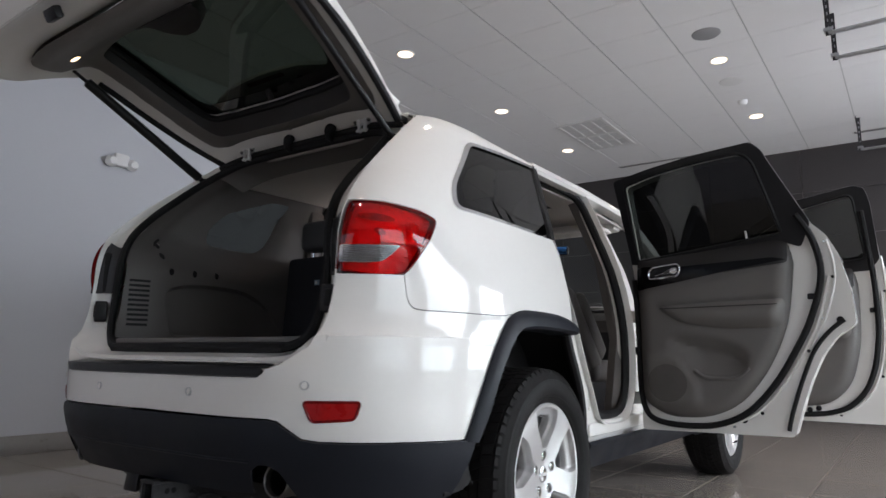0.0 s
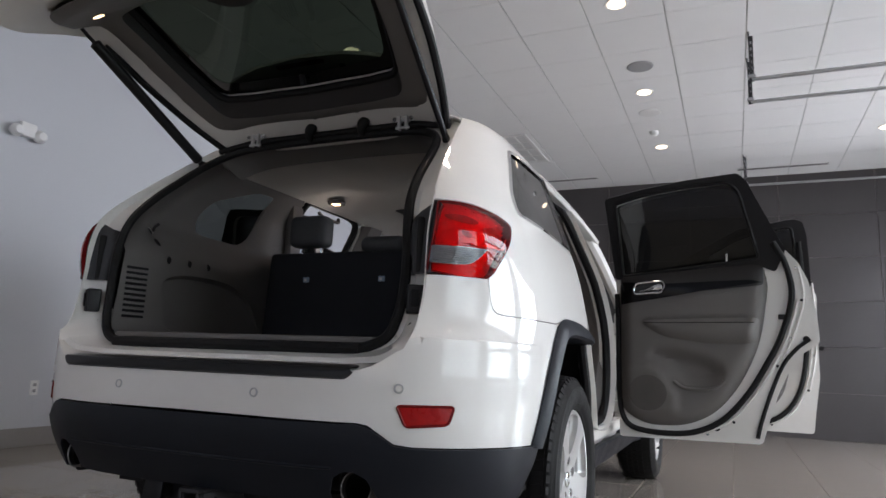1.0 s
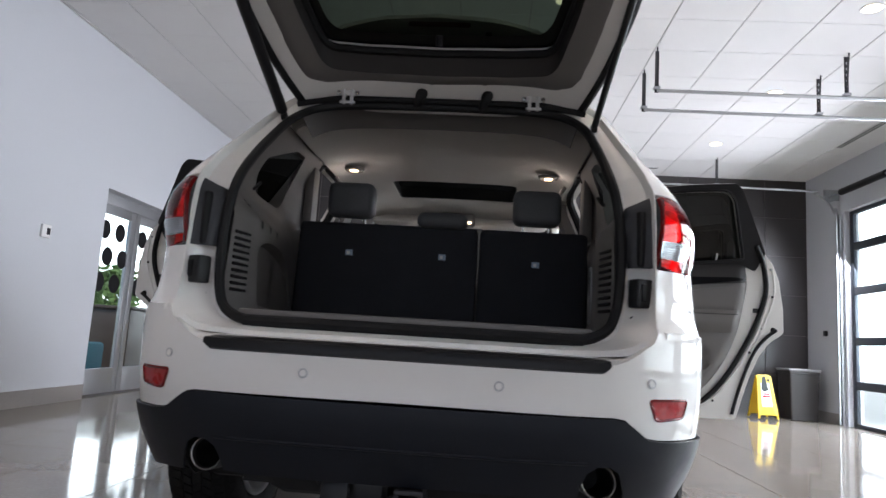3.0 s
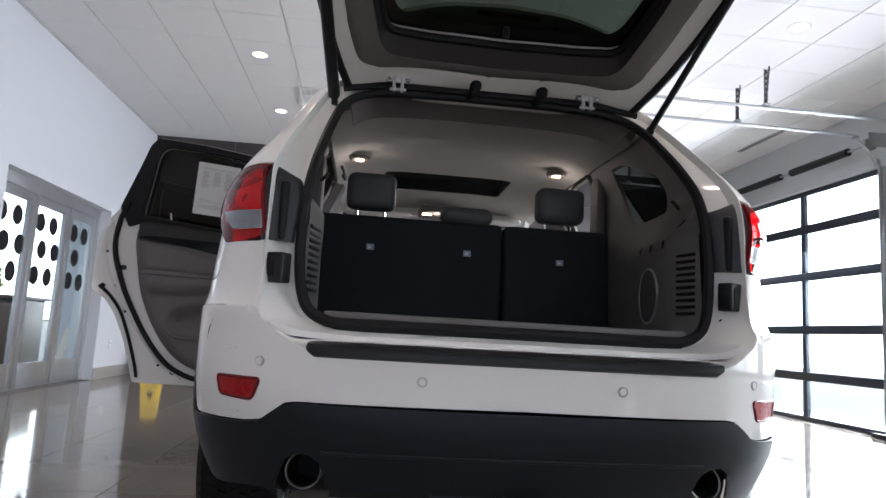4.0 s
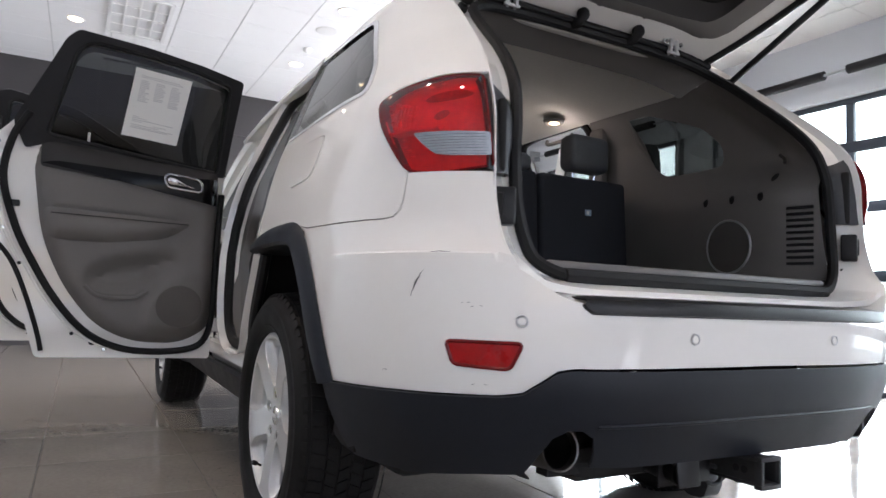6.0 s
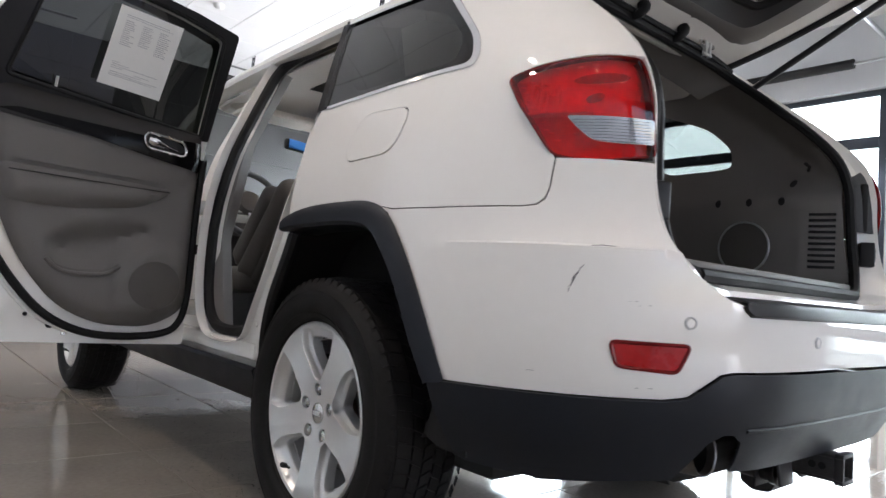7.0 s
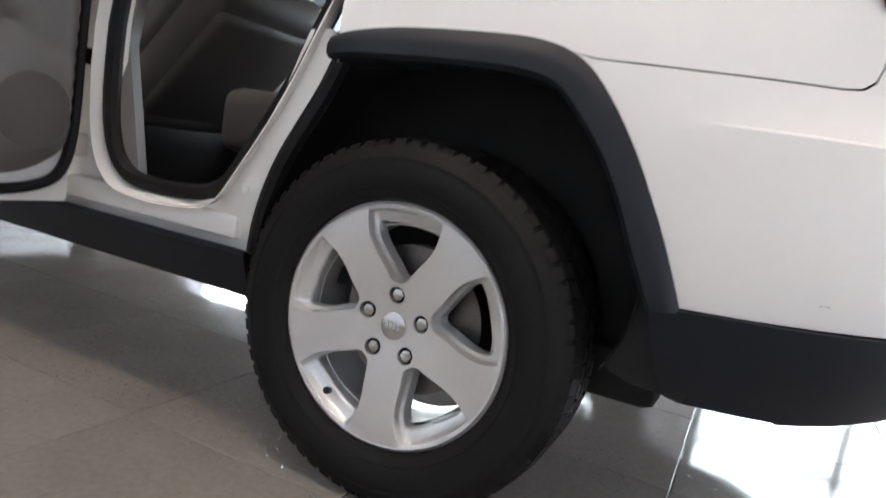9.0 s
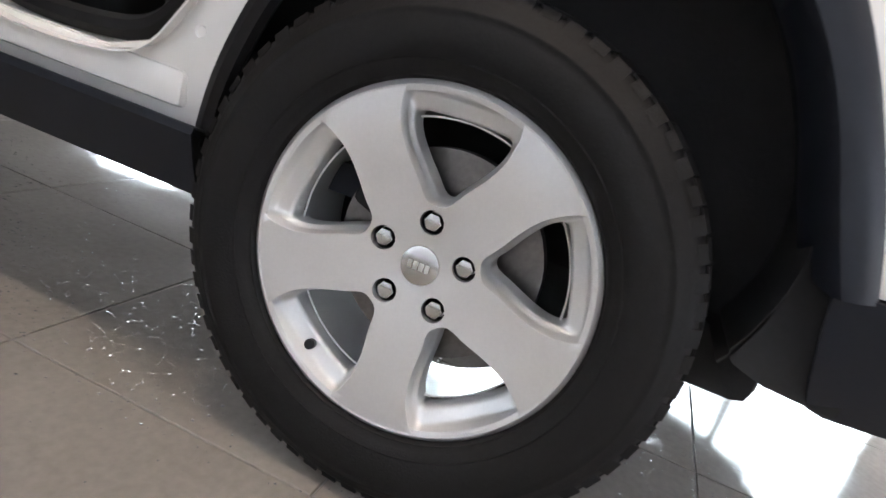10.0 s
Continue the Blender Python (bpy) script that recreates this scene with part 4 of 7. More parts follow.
part("hitch_bar", tube([(-0.48, 0.16, 0.385), (0.48, 0.16, 0.385)], 0.032, 4), UNDER, car, "black tow hitch cross bar")
hb = bmesh.new()
HX = 0.04
for w in ((HX - 0.034, HX + 0.034, -0.07, 0.17, 0.402, 0.410), (HX - 0.034, HX + 0.034, -0.07, 0.17, 0.342, 0.350), (HX - 0.034, HX - 0.026, -0.07, 0.17, 0.350, 0.402), (HX + 0.026, HX + 0.034, -0.07, 0.17, 0.350, 0.402),
          (HX - 0.039, HX + 0.039, -0.078, -0.056, 0.404, 0.415), (HX - 0.039, HX + 0.039, -0.078, -0.056, 0.337, 0.348), (HX - 0.039, HX - 0.028, -0.078, -0.056, 0.348, 0.404), (HX + 0.028, HX + 0.039, -0.078, -0.056, 0.348, 0.404)):
    merge(hb, box(*w, bevel=0.002))
part("hitch_receiver", hb, PERF, car, "square steel hitch receiver")
for sd in SIDES:
    for y in (-0.012, 0.012):
        part("pin_hole", lathe([(0.0, 0.0), (0.0085, 0.0), (0.0095, -0.001)], (HX + 0.0348 * sd, y - 0.015, 0.378), "x", 14), RUBBER, car)
    part("chain_loop", tube([(HX + (0.05 + 0.03 * math.cos(t)) * sd, 0.055 + 0.006 * math.sin(t), 0.345 + 0.022 * math.sin(t)) for t in np.linspace(0, 2 * math.pi, 20, endpoint=False)], 0.006, 8, True), PERF, car, "steel safety chain loop")
part("hitch_gusset", slab(rounded([(0.09, 0.345), (0.19, 0.345), (0.185, 0.285), (0.15, 0.268), (0.10, 0.272), (0.085, 0.31)], 0.014, 4), HX - 0.03, HX + 0.03, Matrix(((0, 0, 1, 0), (1, 0, 0, 0), (0, 1, 0, 0), (0, 0, 0, 1))), 0.004), PERF, car, "dark steel hitch gusset")
sock = part("trailer_socket", lathe([(0.0, 0.10), (0.026, 0.10), (0.030, 0.07), (0.031, 0.005), (0.036, 0.004), (0.037, -0.012), (0.030, -0.014), (0.0, -0.012)], (-0.17, 0.02, 0.378), "y", 20), CLAD2, car, "black trailer socket")
part("socket_bracket", boxes([(-0.215, -0.03, 0.045, 0.052, 0.335, 0.418), (-0.05, -0.03, 0.045, 0.15, 0.36, 0.40)], 0.003), CLAD2, sock)
part("socket_cover", box(-0.21, -0.133, -0.006, 0.004, 0.345, 0.415, 0.006, 2, Matrix.Translation((0, 0, 0.41)) @ pose(0, 0, 0, -8, 0, 0) @ Matrix.Translation((0, 0, -0.41))), CLAD2, sock)
part("cover_hinge", tube([(-0.215, 0.0, 0.40), (-0.221, -0.012, 0.412), (-0.21, -0.016, 0.42), (-0.175, -0.012, 0.42)], 0.004, 8), CLAD2, sock)


# ---- wheels ----
def disc_map(sd, xface):
    def f(a, b):
        r = math.hypot(a, b)
        d = 0.0 if r > 0.215 else 0.030 * ((0.215 - r) / 0.215) ** 1.3
        return (xface - d, a, b)
    return f


def make_wheel(yc, sd, r_t=0.393, zc=0.387):
    ang = [math.pi / 2 + 2 * math.pi * k / 5 for k in range(5)]
    wins, wins_in, slots = [], [], []
    for a in ang:
        for prof, into in (([(0.092, 0.0), (0.097, 0.017), (0.120, 0.034), (0.150, 0.058), (0.178, 0.075), (0.205, 0.083), (0.231, 0.085), (0.243, 0.073), (0.2455, 0.040), (0.2465, 0.0)], wins),
                           ([(0.100, 0.0), (0.105, 0.011), (0.124, 0.025), (0.150, 0.046), (0.172, 0.061), (0.190, 0.069), (0.204, 0.0695), (0.2095, 0.060), (0.2115, 0.033), (0.2125, 0.0)], wins_in)):
            pl = prof + [(r, -h) for r, h in prof[-2:0:-1]]
            into.append(smooth([(r * math.cos(a) - h * math.sin(a), r * math.sin(a) + h * math.cos(a)) for r, h in pl], 4))
        slots.append([(0.067 * math.cos(a) + 0.0185 * math.cos(t), 0.067 * math.sin(a) + 0.0185 * math.sin(t)) for t in np.linspace(0, 2 * math.pi, 16, endpoint=False)])
    outline = [(0.250 * math.cos(t), 0.250 * math.sin(t)) for t in np.linspace(0, 2 * math.pi, 90, endpoint=False)]
    xf = 0.930

    def put(bm):
        bmesh.ops.transform(bm, matrix=Matrix.Translation((0, yc, zc)) @ Matrix.Diagonal((sd, 1, 1, 1)), verts=bm.verts)
        if sd < 0:
            bmesh.ops.reverse_faces(bm, faces=bm.faces)
        return bm
    face = sheet(outline, disc_map(1, xf), wins + slots, 0.012)
    bmesh.ops.remove_doubles(face, verts=face.verts, dist=1e-5)
    # sloping window walls
    for w, wi in zip(wins, wins_in):
        f = disc_map(1, xf)
        rows = [[f(*p) for p in w]]
        for k, dx in ((0.05, 0.001), (0.13, 0.005), (0.24, 0.016), (0.38, 0.0235), (0.80, 0.0275), (0.94, 0.031), (1.0, 0.037), (1.0, 0.062)):
            rows.append([(f(*p)[0] - dx, p[0] + (q[0] - p[0]) * k, p[1] + (q[1] - p[1]) * k) for p, q in zip(w, wi)])
        merge(face, loft(rows, True))
    for s in slots:
        f = disc_map(1, xf)
        cx, cy = sum(p[0] for p in s) / len(s), sum(p[1] for p in s) / len(s)
        merge(face, loft([[f(*p) for p in s], [(f(*p)[0] - 0.022, p[0], p[1]) for p in s], [(f(cx, cy)[0] - 0.022, cx, cy)] * len(s)], True))
    bmesh.ops.remove_doubles(face, verts=face.verts, dist=2e-4)
    bmesh.ops.recalc_face_normals(face, faces=face.faces)
    wheel = part("wheel", put(face), ALLOY, car, "silver five-spoke alloy wheel", angle=50)
    lip = lathe([(0.244, xf - 0.002), (0.252, xf + 0.001), (0.259, xf - 0.004), (0.262, xf - 0.012), (0.259, xf - 0.02)], (0, 0, 0), "x", 90)
    part("rim_lip", put(lip), ALLOY, wheel)
    barrel = lathe([(0.2115, xf - 0.052), (0.213, xf - 0.08), (0.217, xf - 0.12), (0.222, xf - 0.20), (0.238, xf - 0.235)], (0, 0, 0), "x", 72)
    part("rim_barrel", put(barrel), ALLOY, wheel, solid=0.003)
    flange = lathe([(0.236, xf - 0.228), (0.238, xf - 0.240), (0.246, xf - 0.246), (0.254, xf - 0.245), (0.258, xf - 0.238), (0.256, xf - 0.228)], (0, 0, 0), "x", 72)
    part("rim_flange", put(flange), ALLOY, wheel)
    for a in ang:
        nut = bmesh.new()
        bmesh.ops.create_cone(nut, cap_ends=True, segments=6, radius1=0.0136, radius2=0.0136, depth=0.022)
        bmesh.ops.bevel(nut, geom=nut.edges, offset=0.002, segments=2, affect="EDGES", profile=0.5)
        bmesh.ops.transform(nut, matrix=Matrix.Translation((xf - 0.031, 0.067 * math.cos(a), 0.067 * math.sin(a))) @ pose(0, 0, 0, 0, 90, 0), verts=nut.verts)
        part("lug_nut", put(nut), STEEL, wheel)
        ring = lathe([(0.012, xf - 0.040), (0.0178, xf - 0.036), (0.0182, xf - 0.028)], (0, 0.067 * math.cos(a), 0.067 * math.sin(a)), "x", 16)
        part("lug_recess", put(ring), CLAD2, wheel)
    cap = lathe([(0.0, xf - 0.018), (0.024, xf - 0.0185), (0.029, xf - 0.021), (0.031, xf - 0.028)], (0, 0, 0), "x", 32)
    part("centre_cap", put(cap), STEEL, wheel, "brushed centre cap")
    for dy, w in ((-0.013, 0.006), (-0.004, 0.007), (0.005, 0.007), (0.014, 0.006)):
        part("cap_mark", put(box(xf - 0.0185, xf - 0.0165, dy - w / 2, dy + w / 2, -0.006, 0.006, 0.001)), ALLOY, wheel)
    disc = lathe([(0.06, xf - 0.10), (0.165, xf - 0.10), (0.165, xf - 0.125), (0.06, xf - 0.125)], (0, 0, 0), "x", 48)
    part("brake_disc", put(disc), DULL, wheel, "worn steel brake disc")
    hubm = lathe([(0.0, xf - 0.05), (0.08, xf - 0.055), (0.085, xf - 0.10)], (0, 0, 0), "x", 32)
    part("brake_hat", put(hubm), RUST, wheel)
    cal = box(xf - 0.16, xf - 0.085, 0.09, 0.165, -0.02, 0.11, 0.015)
    bmesh.ops.transform(cal, matrix=pose(0, 0, 0, 20, 0, 0), verts=cal.verts)
    part("brake_calliper", put(cal), UNDER, wheel)
    vm = 0.224
    ang_v = math.radians(-55)
    vp = Vector((xf - 0.018, vm * math.cos(ang_v), vm * math.sin(ang_v)))
    part("valve", put(tube([vp, vp + Vector((0.014, -0.006, 0.009)), vp + Vector((0.016, -0.007, 0.010)), vp + Vector((0.030, -0.010, 0.015)), vp + Vector((0.032, -0.0105, 0.0157))], [0.004, 0.0045, 0.0080, 0.0080, 0.0060], 14)), CLAD2, wheel)
    # tyre: carcass, shoulder lugs, tread rows, sidewall lettering ribs
    R = r_t
    ty = lathe([(0.252, xf - 0.016), (0.259, xf - 0.006), (0.264, xf + 0.003), (0.2665, xf + 0.0028), (0.272, xf + 0.010), (0.284, xf + 0.0165), (0.286, xf + 0.0148), (0.300, xf + 0.0205), (0.318, xf + 0.0215), (0.335, xf + 0.0195), (0.343, xf + 0.0165), (0.345, xf + 0.0178), (0.349, xf + 0.0160), (0.351, xf + 0.0130), (0.362, xf + 0.008), (0.378, xf - 0.006), (R - 0.012, xf - 0.022), (R - 0.010, xf - 0.06), (R - 0.008, xf - 0.115),
                (R - 0.010, xf - 0.17), (R - 0.012, xf - 0.208), (0.378, xf - 0.224), (0.335, xf - 0.25), (0.300, xf - 0.251), (0.272, xf - 0.24), (0.252, xf - 0.22)], (0, 0, 0), "x", 96)
    rnd = random.Random(4)
    nb = 66
    tread = bmesh.new()
    for row, (x0, x1, off, wf_, sk) in enumerate(((-0.058, -0.018, 0.0, 0.90, 10), (-0.094, -0.064, 0.5, 0.80, 24), (-0.131, -0.101, 0.2, 0.80, -22), (-0.168, -0.138, 0.7, 0.80, 24), (-0.212, -0.174, 0.3, 0.82, -10))):
        for k in range(nb):
            a = 2 * math.pi * (k + off) / nb
            wl = 2 * math.pi * R / nb * wf_ * rnd.uniform(0.9, 1.08)
            b = box(xf + x0, xf + x1, -wl / 2, wl / 2, R - 0.012, R - 0.003, 0)
            for v in b.verts:
                v.co.y += (v.co.x - xf - (x0 + x1) / 2) * math.tan(radians(sk))
                if v.co.z > R - 0.005 and (v.co.x > xf - 0.022 or v.co.x < xf - 0.208):
                    v.co.z -= 0.006
            bmesh.ops.transform(b, matrix=pose(0, 0, 0, math.degrees(a), 0, 0), verts=b.verts)
            merge(tread, b)
    for side_x, sg in ((xf, 1), (xf - 0.23, -1)):
        for k in range(nb):
            a = 2 * math.pi * (k + 0.0) / nb
            long = 0.022 if k % 2 else 0.012
            b = box(-0.010, -0.0062, -0.0125, 0.0125, 0.384 - long, 0.384, 0)
            bmesh.ops.transform(b, matrix=pose(0, 0, 0, math.degrees(a), 0, 0) @ Matrix.Translation((side_x - 0.002 * sg, 0, 0)), verts=b.verts)
            for v in b.verts:
                rr = math.hypot(v.co.y, v.co.z)
                v.co.x += sg * (0.386 - rr) * 0.62
            merge(tread, b)
    part("tyre", put(ty), TYRE, wheel, "black all-terrain tyre with chunky tread", angle=60)
    tagged(part("tread", put(tread), TYRE, wheel), kind="stuff")
    return wheel


for yc in (0.97, 3.885):
    for sd in SIDES:
        make_wheel(yc, sd)

# ---- doors, standing open at right angles ----
def make_door(name, sd, y_face, shell, glass, trim, seal, notch, frame_o):
    """Shapes are (distance from the car's middle, height); y_face gives the plane of the inner face by height."""
    def at(off):
        return lambda u, z: (u * sd, y_face(z) + off, z)
    fl = sd < 0
    door = part(name, sheet(rounded(shell, 0.016, 3), at(0.10), [glass], 0.05, False, not fl), PAINT, car, "white car door standing wide open", solid=-0.004)
    ins = sheet(rounded(shell, 0.016, 3), at(0.0), [glass], 0.03, False, fl)
    part("inner_shell", ins, PAINT, door, "white painted inner door shell", solid=0.004)
    ro = refine(rounded(shell, 0.016, 3), 0.04)
    part("door_edge", loft([[at(o)(u, z) for u, z in ro] for o in (0.0, 0.006, 0.095, 0.10)], True, flip=sd < 0), PAINT, door, solid=0.002)
    fr = sheet(rounded(frame_o, 0.016, 3), at(-0.012), [glass], 0.03, False, fl)
    part("window_frame", fr, CLAD2, door, "matt black window frame", solid=0.02)
    gi = glass
    part("frame_lip", tube([at(-0.012)(u, z) for u, z in refine(gi, 0.04)], 0.008, 6, True), RUBBER, door)
    part("door_glass", sheet(gi, at(0.03), (), 0.06, False, fl), TINT, door, "dark tinted door glass")
    # trim panel in layers
    u0, u1 = trim[0][0] + 0.01, trim[1][0] - 0.01
    pk = rounded([(u0 + a, z) for a, z in ((0.495, 0.775), (0.49, 0.85), (0.415, 0.895), (0.275, 0.925), (0.155, 0.925), (0.115, 0.875), (0.20, 0.835), (0.245, 0.775), (0.31, 0.735), (0.41, 0.735))], 0.04, 4)
    sp = rounded([(u0 + a, z) for a, z in ((0.015, 0.83), (0.13, 0.845), (0.195, 0.815), (0.235, 0.745), (0.27, 0.715), (0.27, 0.60), (0.03, 0.585), (0.012, 0.70))], 0.04, 5)
    tr = rounded(trim, [0.02, 0.04] + [0.12] * (len(trim) - 3) + [0.05], 6)

    def trim_map(u, z):
        k = 0.045 * min(1.0, max(0.0, edge_dist((u, z), tr)) / 0.05) ** 0.5
        if inside((u, z), pk):
            k -= 0.048 * min(1.0, edge_dist((u, z), pk) / 0.060)
        elif inside((u, z), sp):
            k += 0.016 * min(1.0, edge_dist((u, z), sp) / 0.014)
        return (u * sd, y_face(min(z, 1.2)) - 0.004 - k - 0.01 * math.sin((z - 0.5) * 4), z)
    part("trim_panel", sheet(tr, trim_map, (), 0.02, False, fl), DTRIM, door, "grey moulded door trim")

    def over(off):
        return lambda u, z: tuple(Vector(trim_map(u, z)) + Vector((0, -off, 0)))
    zb0, zb1 = trim[0][1], trim[1][1]
    part("upper_pad", sheet(rounded([(u0, zb0 - 0.015), (u1, zb1 - 0.015), (u1, zb1 - 0.125), (u0, zb0 - 0.13)], 0.02), over(0.010), (), 0.03, False, fl), TRIMD, door, "dark soft upper door pad", solid=0.012)
    part("wood_strip", sheet(rounded([(u0, zb0 - 0.045), (u0 + 0.22, zb0 - 0.055), (u1 - 0.06, zb1 - 0.100), (u1, zb1 - 0.112), (u1 - 0.25, zb1 - 0.147), (u0 + 0.22, zb0 - 0.125), (u0, zb0 - 0.16)], 0.012), over(0.016), (), 0.02, False, fl), WOOD, door, "glossy dark trim strip", solid=0.010)
    arm = rounded([(u0 + 0.085, zb0 - 0.240), (u0 + 0.30, zb0 - 0.228), (u1 - 0.02, zb1 - 0.280), (u1 - 0.035, zb1 - 0.405), (u1 - 0.25, zb1 - 0.410), (u0 + 0.19, zb0 - 0.318)], [0.01, 0.04, 0.03, 0.05, 0.05, 0.06], 6)
    part("armrest", sheet(arm, lambda u, z: over(0.006 + 0.030 * min(1.0, edge_dist((u, z), arm) / 0.05) ** 0.6)(u, z), (), 0.018, False, fl), DTRIM, door, "padded grey armrest", solid=0.03)
    part("armrest_seam", tube([over(0.030)(u, z) for u, z in smooth([(u0 + 0.11, zb0 - 0.252), (u0 + 0.28, zb0 - 0.250), (u1 - 0.05, zb1 - 0.305)], 6, False)], 0.0022, 5), TRIMD, door)
    up = rounded([(u0 + 0.105, zb0 - 0.222), (u0 + 0.17, zb0 - 0.175), (u1 - 0.25, zb1 - 0.175), (u1 - 0.01, zb1 - 0.140), (u1 - 0.015, zb1 - 0.265), (u0 + 0.30, zb0 - 0.215)], 0.03, 5)
    part("upper_insert", sheet(up, over(0.012), (), 0.025, False, fl), DTRIM, door, solid=0.012)
    # pocket and speaker
    slot = rounded([(u0 + 0.285, 0.775), (u0 + 0.47, 0.785), (u0 + 0.455, 0.755), (u0 + 0.40, 0.742), (u0 + 0.295, 0.745)], 0.02, 4)
    part("map_pocket", sheet(slot, over(0.004), (), 0.02, False, fl), DTRIM, door, "moulded map pocket slot")
    lipp = [(u0 + a, z) for a, z in ((0.485, 0.775), (0.45, 0.742), (0.40, 0.728), (0.30, 0.730), (0.25, 0.762))]
    part("pocket_lip", tube([over(0.006)(u, z) for u, z in smooth(lipp, 5, False)], 0.008, 8), DTRIM, door)
    sc = (u0 + 0.125, 0.70)
    spk = [(sc[0] + 0.092 * math.cos(t), sc[1] + 0.088 * math.sin(t)) for t in np.linspace(0, 2 * math.pi, 28, endpoint=False)]
    part("speaker_grille", sheet(spk, over(0.0025), (), 0.02, False, fl), SPKR, door, "perforated speaker grille")
    # handle
    hz, hu = zb0 - 0.078, u0 + 0.143
    bez = [over(0.024)(hu + a, hz + b + 0.12 * a) for a, b in rounded([(-0.074, -0.024), (0.062, -0.030), (0.076, 0.004), (0.062, 0.029), (-0.060, 0.030), (-0.076, 0.010)], 0.02, 4)]
    part("inside_handle", tube(bez, 0.0055, 8, True), CHROME, door, "chrome inside door handle")
    part("handle_cup", sheet([(hu + 0.072 * math.cos(t), hz + 0.029 * math.sin(t) + 0.12 * 0.072 * math.cos(t)) for t in np.linspace(0, 2 * math.pi, 20, endpoint=False)], over(0.019), (), 0.02, False, fl), CLAD2, door)
    part("handle_lever", tube([over(0.024)(hu - 0.045, hz - 0.016), over(0.026)(hu - 0.01, hz - 0.010), over(0.028)(hu + 0.018, hz - 0.002), over(0.030)(hu + 0.045, hz + 0.004), over(0.028)(hu + 0.062, hz + 0.008)], [0.002, 0.004, 0.012, 0.018, 0.012], 12), CHROME, door)
    part("lock_button", tube([at(0.0)(u1 - 0.16, zb1 - 0.02), at(-0.012)(u1 - 0.16, zb1 + 0.028)], 0.005, 8), WHITEP, door)
    # seals, latch, plugs
    part("door_seal", tube([at(-0.012)(u, z) for u, z in smooth(seal, 6, False)], 0.014, 8), RUBBER, door, "black rubber door seal")
    if notch:
        part("notch_seal", tube([at(-0.006)(u, z) for u, z in smooth(notch, 6, False)], 0.009, 8), RUBBER, door)
    part("latch", box(*sorted(((u1 + 0.06) * sd, (u1 + 0.10) * sd)), y_face(1.1) - 0.01, y_face(1.1) + 0.015, 1.075, 1.10, 0.004), CLAD2, door, "black door latch")
    for pu, pz in ((trim[-3][0] + 0.10, 0.535), (trim[-3][0] + 0.145, 0.545), (u1 + 0.175, 0.985)):
        part("drain_plug", lathe([(0.0, -0.006), (0.013, -0.004), (0.015, 0.0)], (pu * sd, y_face(pz), pz), "y", 14), RUBBER, door)
    # stamped ridge outside the seal, bolts and clips on the painted shell
    rid = [(u + 0.026, z - 0.008) for u, z in seal[2:8]]
    part("stamped_ridge", tube([at(-0.001)(u, z) for u, z in smooth(rid, 5, False)], 0.007, 8), PAINT, door)
    rid2 = [(u + 0.05, z - 0.004) for u, z in seal[1:5]]
    part("stamped_ridge", tube([at(-0.001)(u, z) for u, z in smooth(rid2, 5, False)], 0.006, 8), PAINT, door)
    for k in (1, 2, 3, 4, 6, 7):
        su, sz = seal[k]
        part("shell_bolt", lathe([(0.0, -0.005), (0.006, -0.0045), (0.0075, -0.001), (0.0075, 0.0)], ((su + 0.042) * sd, y_face(sz), sz - 0.012), "y", 10), STEEL if k % 2 else RUBBER, door)
    for hz2 in (0.62, 1.02):
        part("hinge", box(*sorted(((trim[0][0] - 0.07) * sd, (trim[0][0] - 0.015) * sd)), y_face(hz2) + 0.01, y_face(hz2) + 0.09, hz2 - 0.03, hz2 + 0.03, 0.006), PAINT, door)
    part("door_check", box(*sorted(((trim[0][0] - 0.10) * sd, (trim[0][0] - 0.01) * sd)), y_face(0.85) + 0.005, y_face(0.85) + 0.03, 0.83, 0.87, 0.004), CLAD2, door)
    return door


def edge_dist(p, poly):
    best = 9.0
    for (x1, y1), (x2, y2) in zip(poly, poly[1:] + poly[:1]):
        dx, dy = x2 - x1, y2 - y1
        t = max(0.0, min(1.0, ((p[0] - x1) * dx + (p[1] - y1) * dy) / (dx * dx + dy * dy + 1e-12)))
        best = min(best, math.hypot(p[0] - x1 - t * dx, p[1] - y1 - t * dy))
    return best


SPKR = mat("speaker mesh", (0.088, 0.081, 0.074), 0.7, var=0.3, fine=700, bump=0.6, bscale=1500)
rear_face = hermite([(0.45, 1.955), (1.0, 1.95), (1.3, 1.905), (1.38, 1.88), (1.65, 1.785), (1.78, 1.735)])
rear_shell = [(0.955, 0.475), (1.615, 0.485), (1.645, 0.585), (1.69, 0.72), (1.745, 0.84), (1.80, 0.915), (1.875, 0.97), (1.868, 1.10), (1.835, 1.26), (1.795, 1.345), (1.742, 1.40), (1.622, 1.635), (1.578, 1.72), (1.54, 1.755), (1.30, 1.738), (1.08, 1.708), (0.915, 1.674), (0.935, 1.45), (0.955, 1.10)]
rear_glass = rounded([(0.978, 1.285), (0.962, 1.648), (1.10, 1.684), (1.30, 1.711), (1.50, 1.722), (1.545, 1.682), (1.63, 1.365)], [0.02, 0.02, 0.1, 0.1, 0.03, 0.05, 0.02], 4)
rear_trim = [(0.965, 1.30), (1.655, 1.36), (1.668, 1.25), (1.625, 0.96), (1.53, 0.755), (1.41, 0.61), (1.27, 0.545), (1.08, 0.54), (0.965, 0.61)]
rear_seal = [(1.69, 1.44), (1.745, 1.33), (1.765, 1.18), (1.715, 1.0), (1.65, 0.865), (1.56, 0.715), (1.45, 0.59), (1.33, 0.525), (1.20, 0.505), (1.05, 0.515), (0.980, 0.56), (0.955, 0.68), (0.952, 0.95), (0.950, 1.20)]
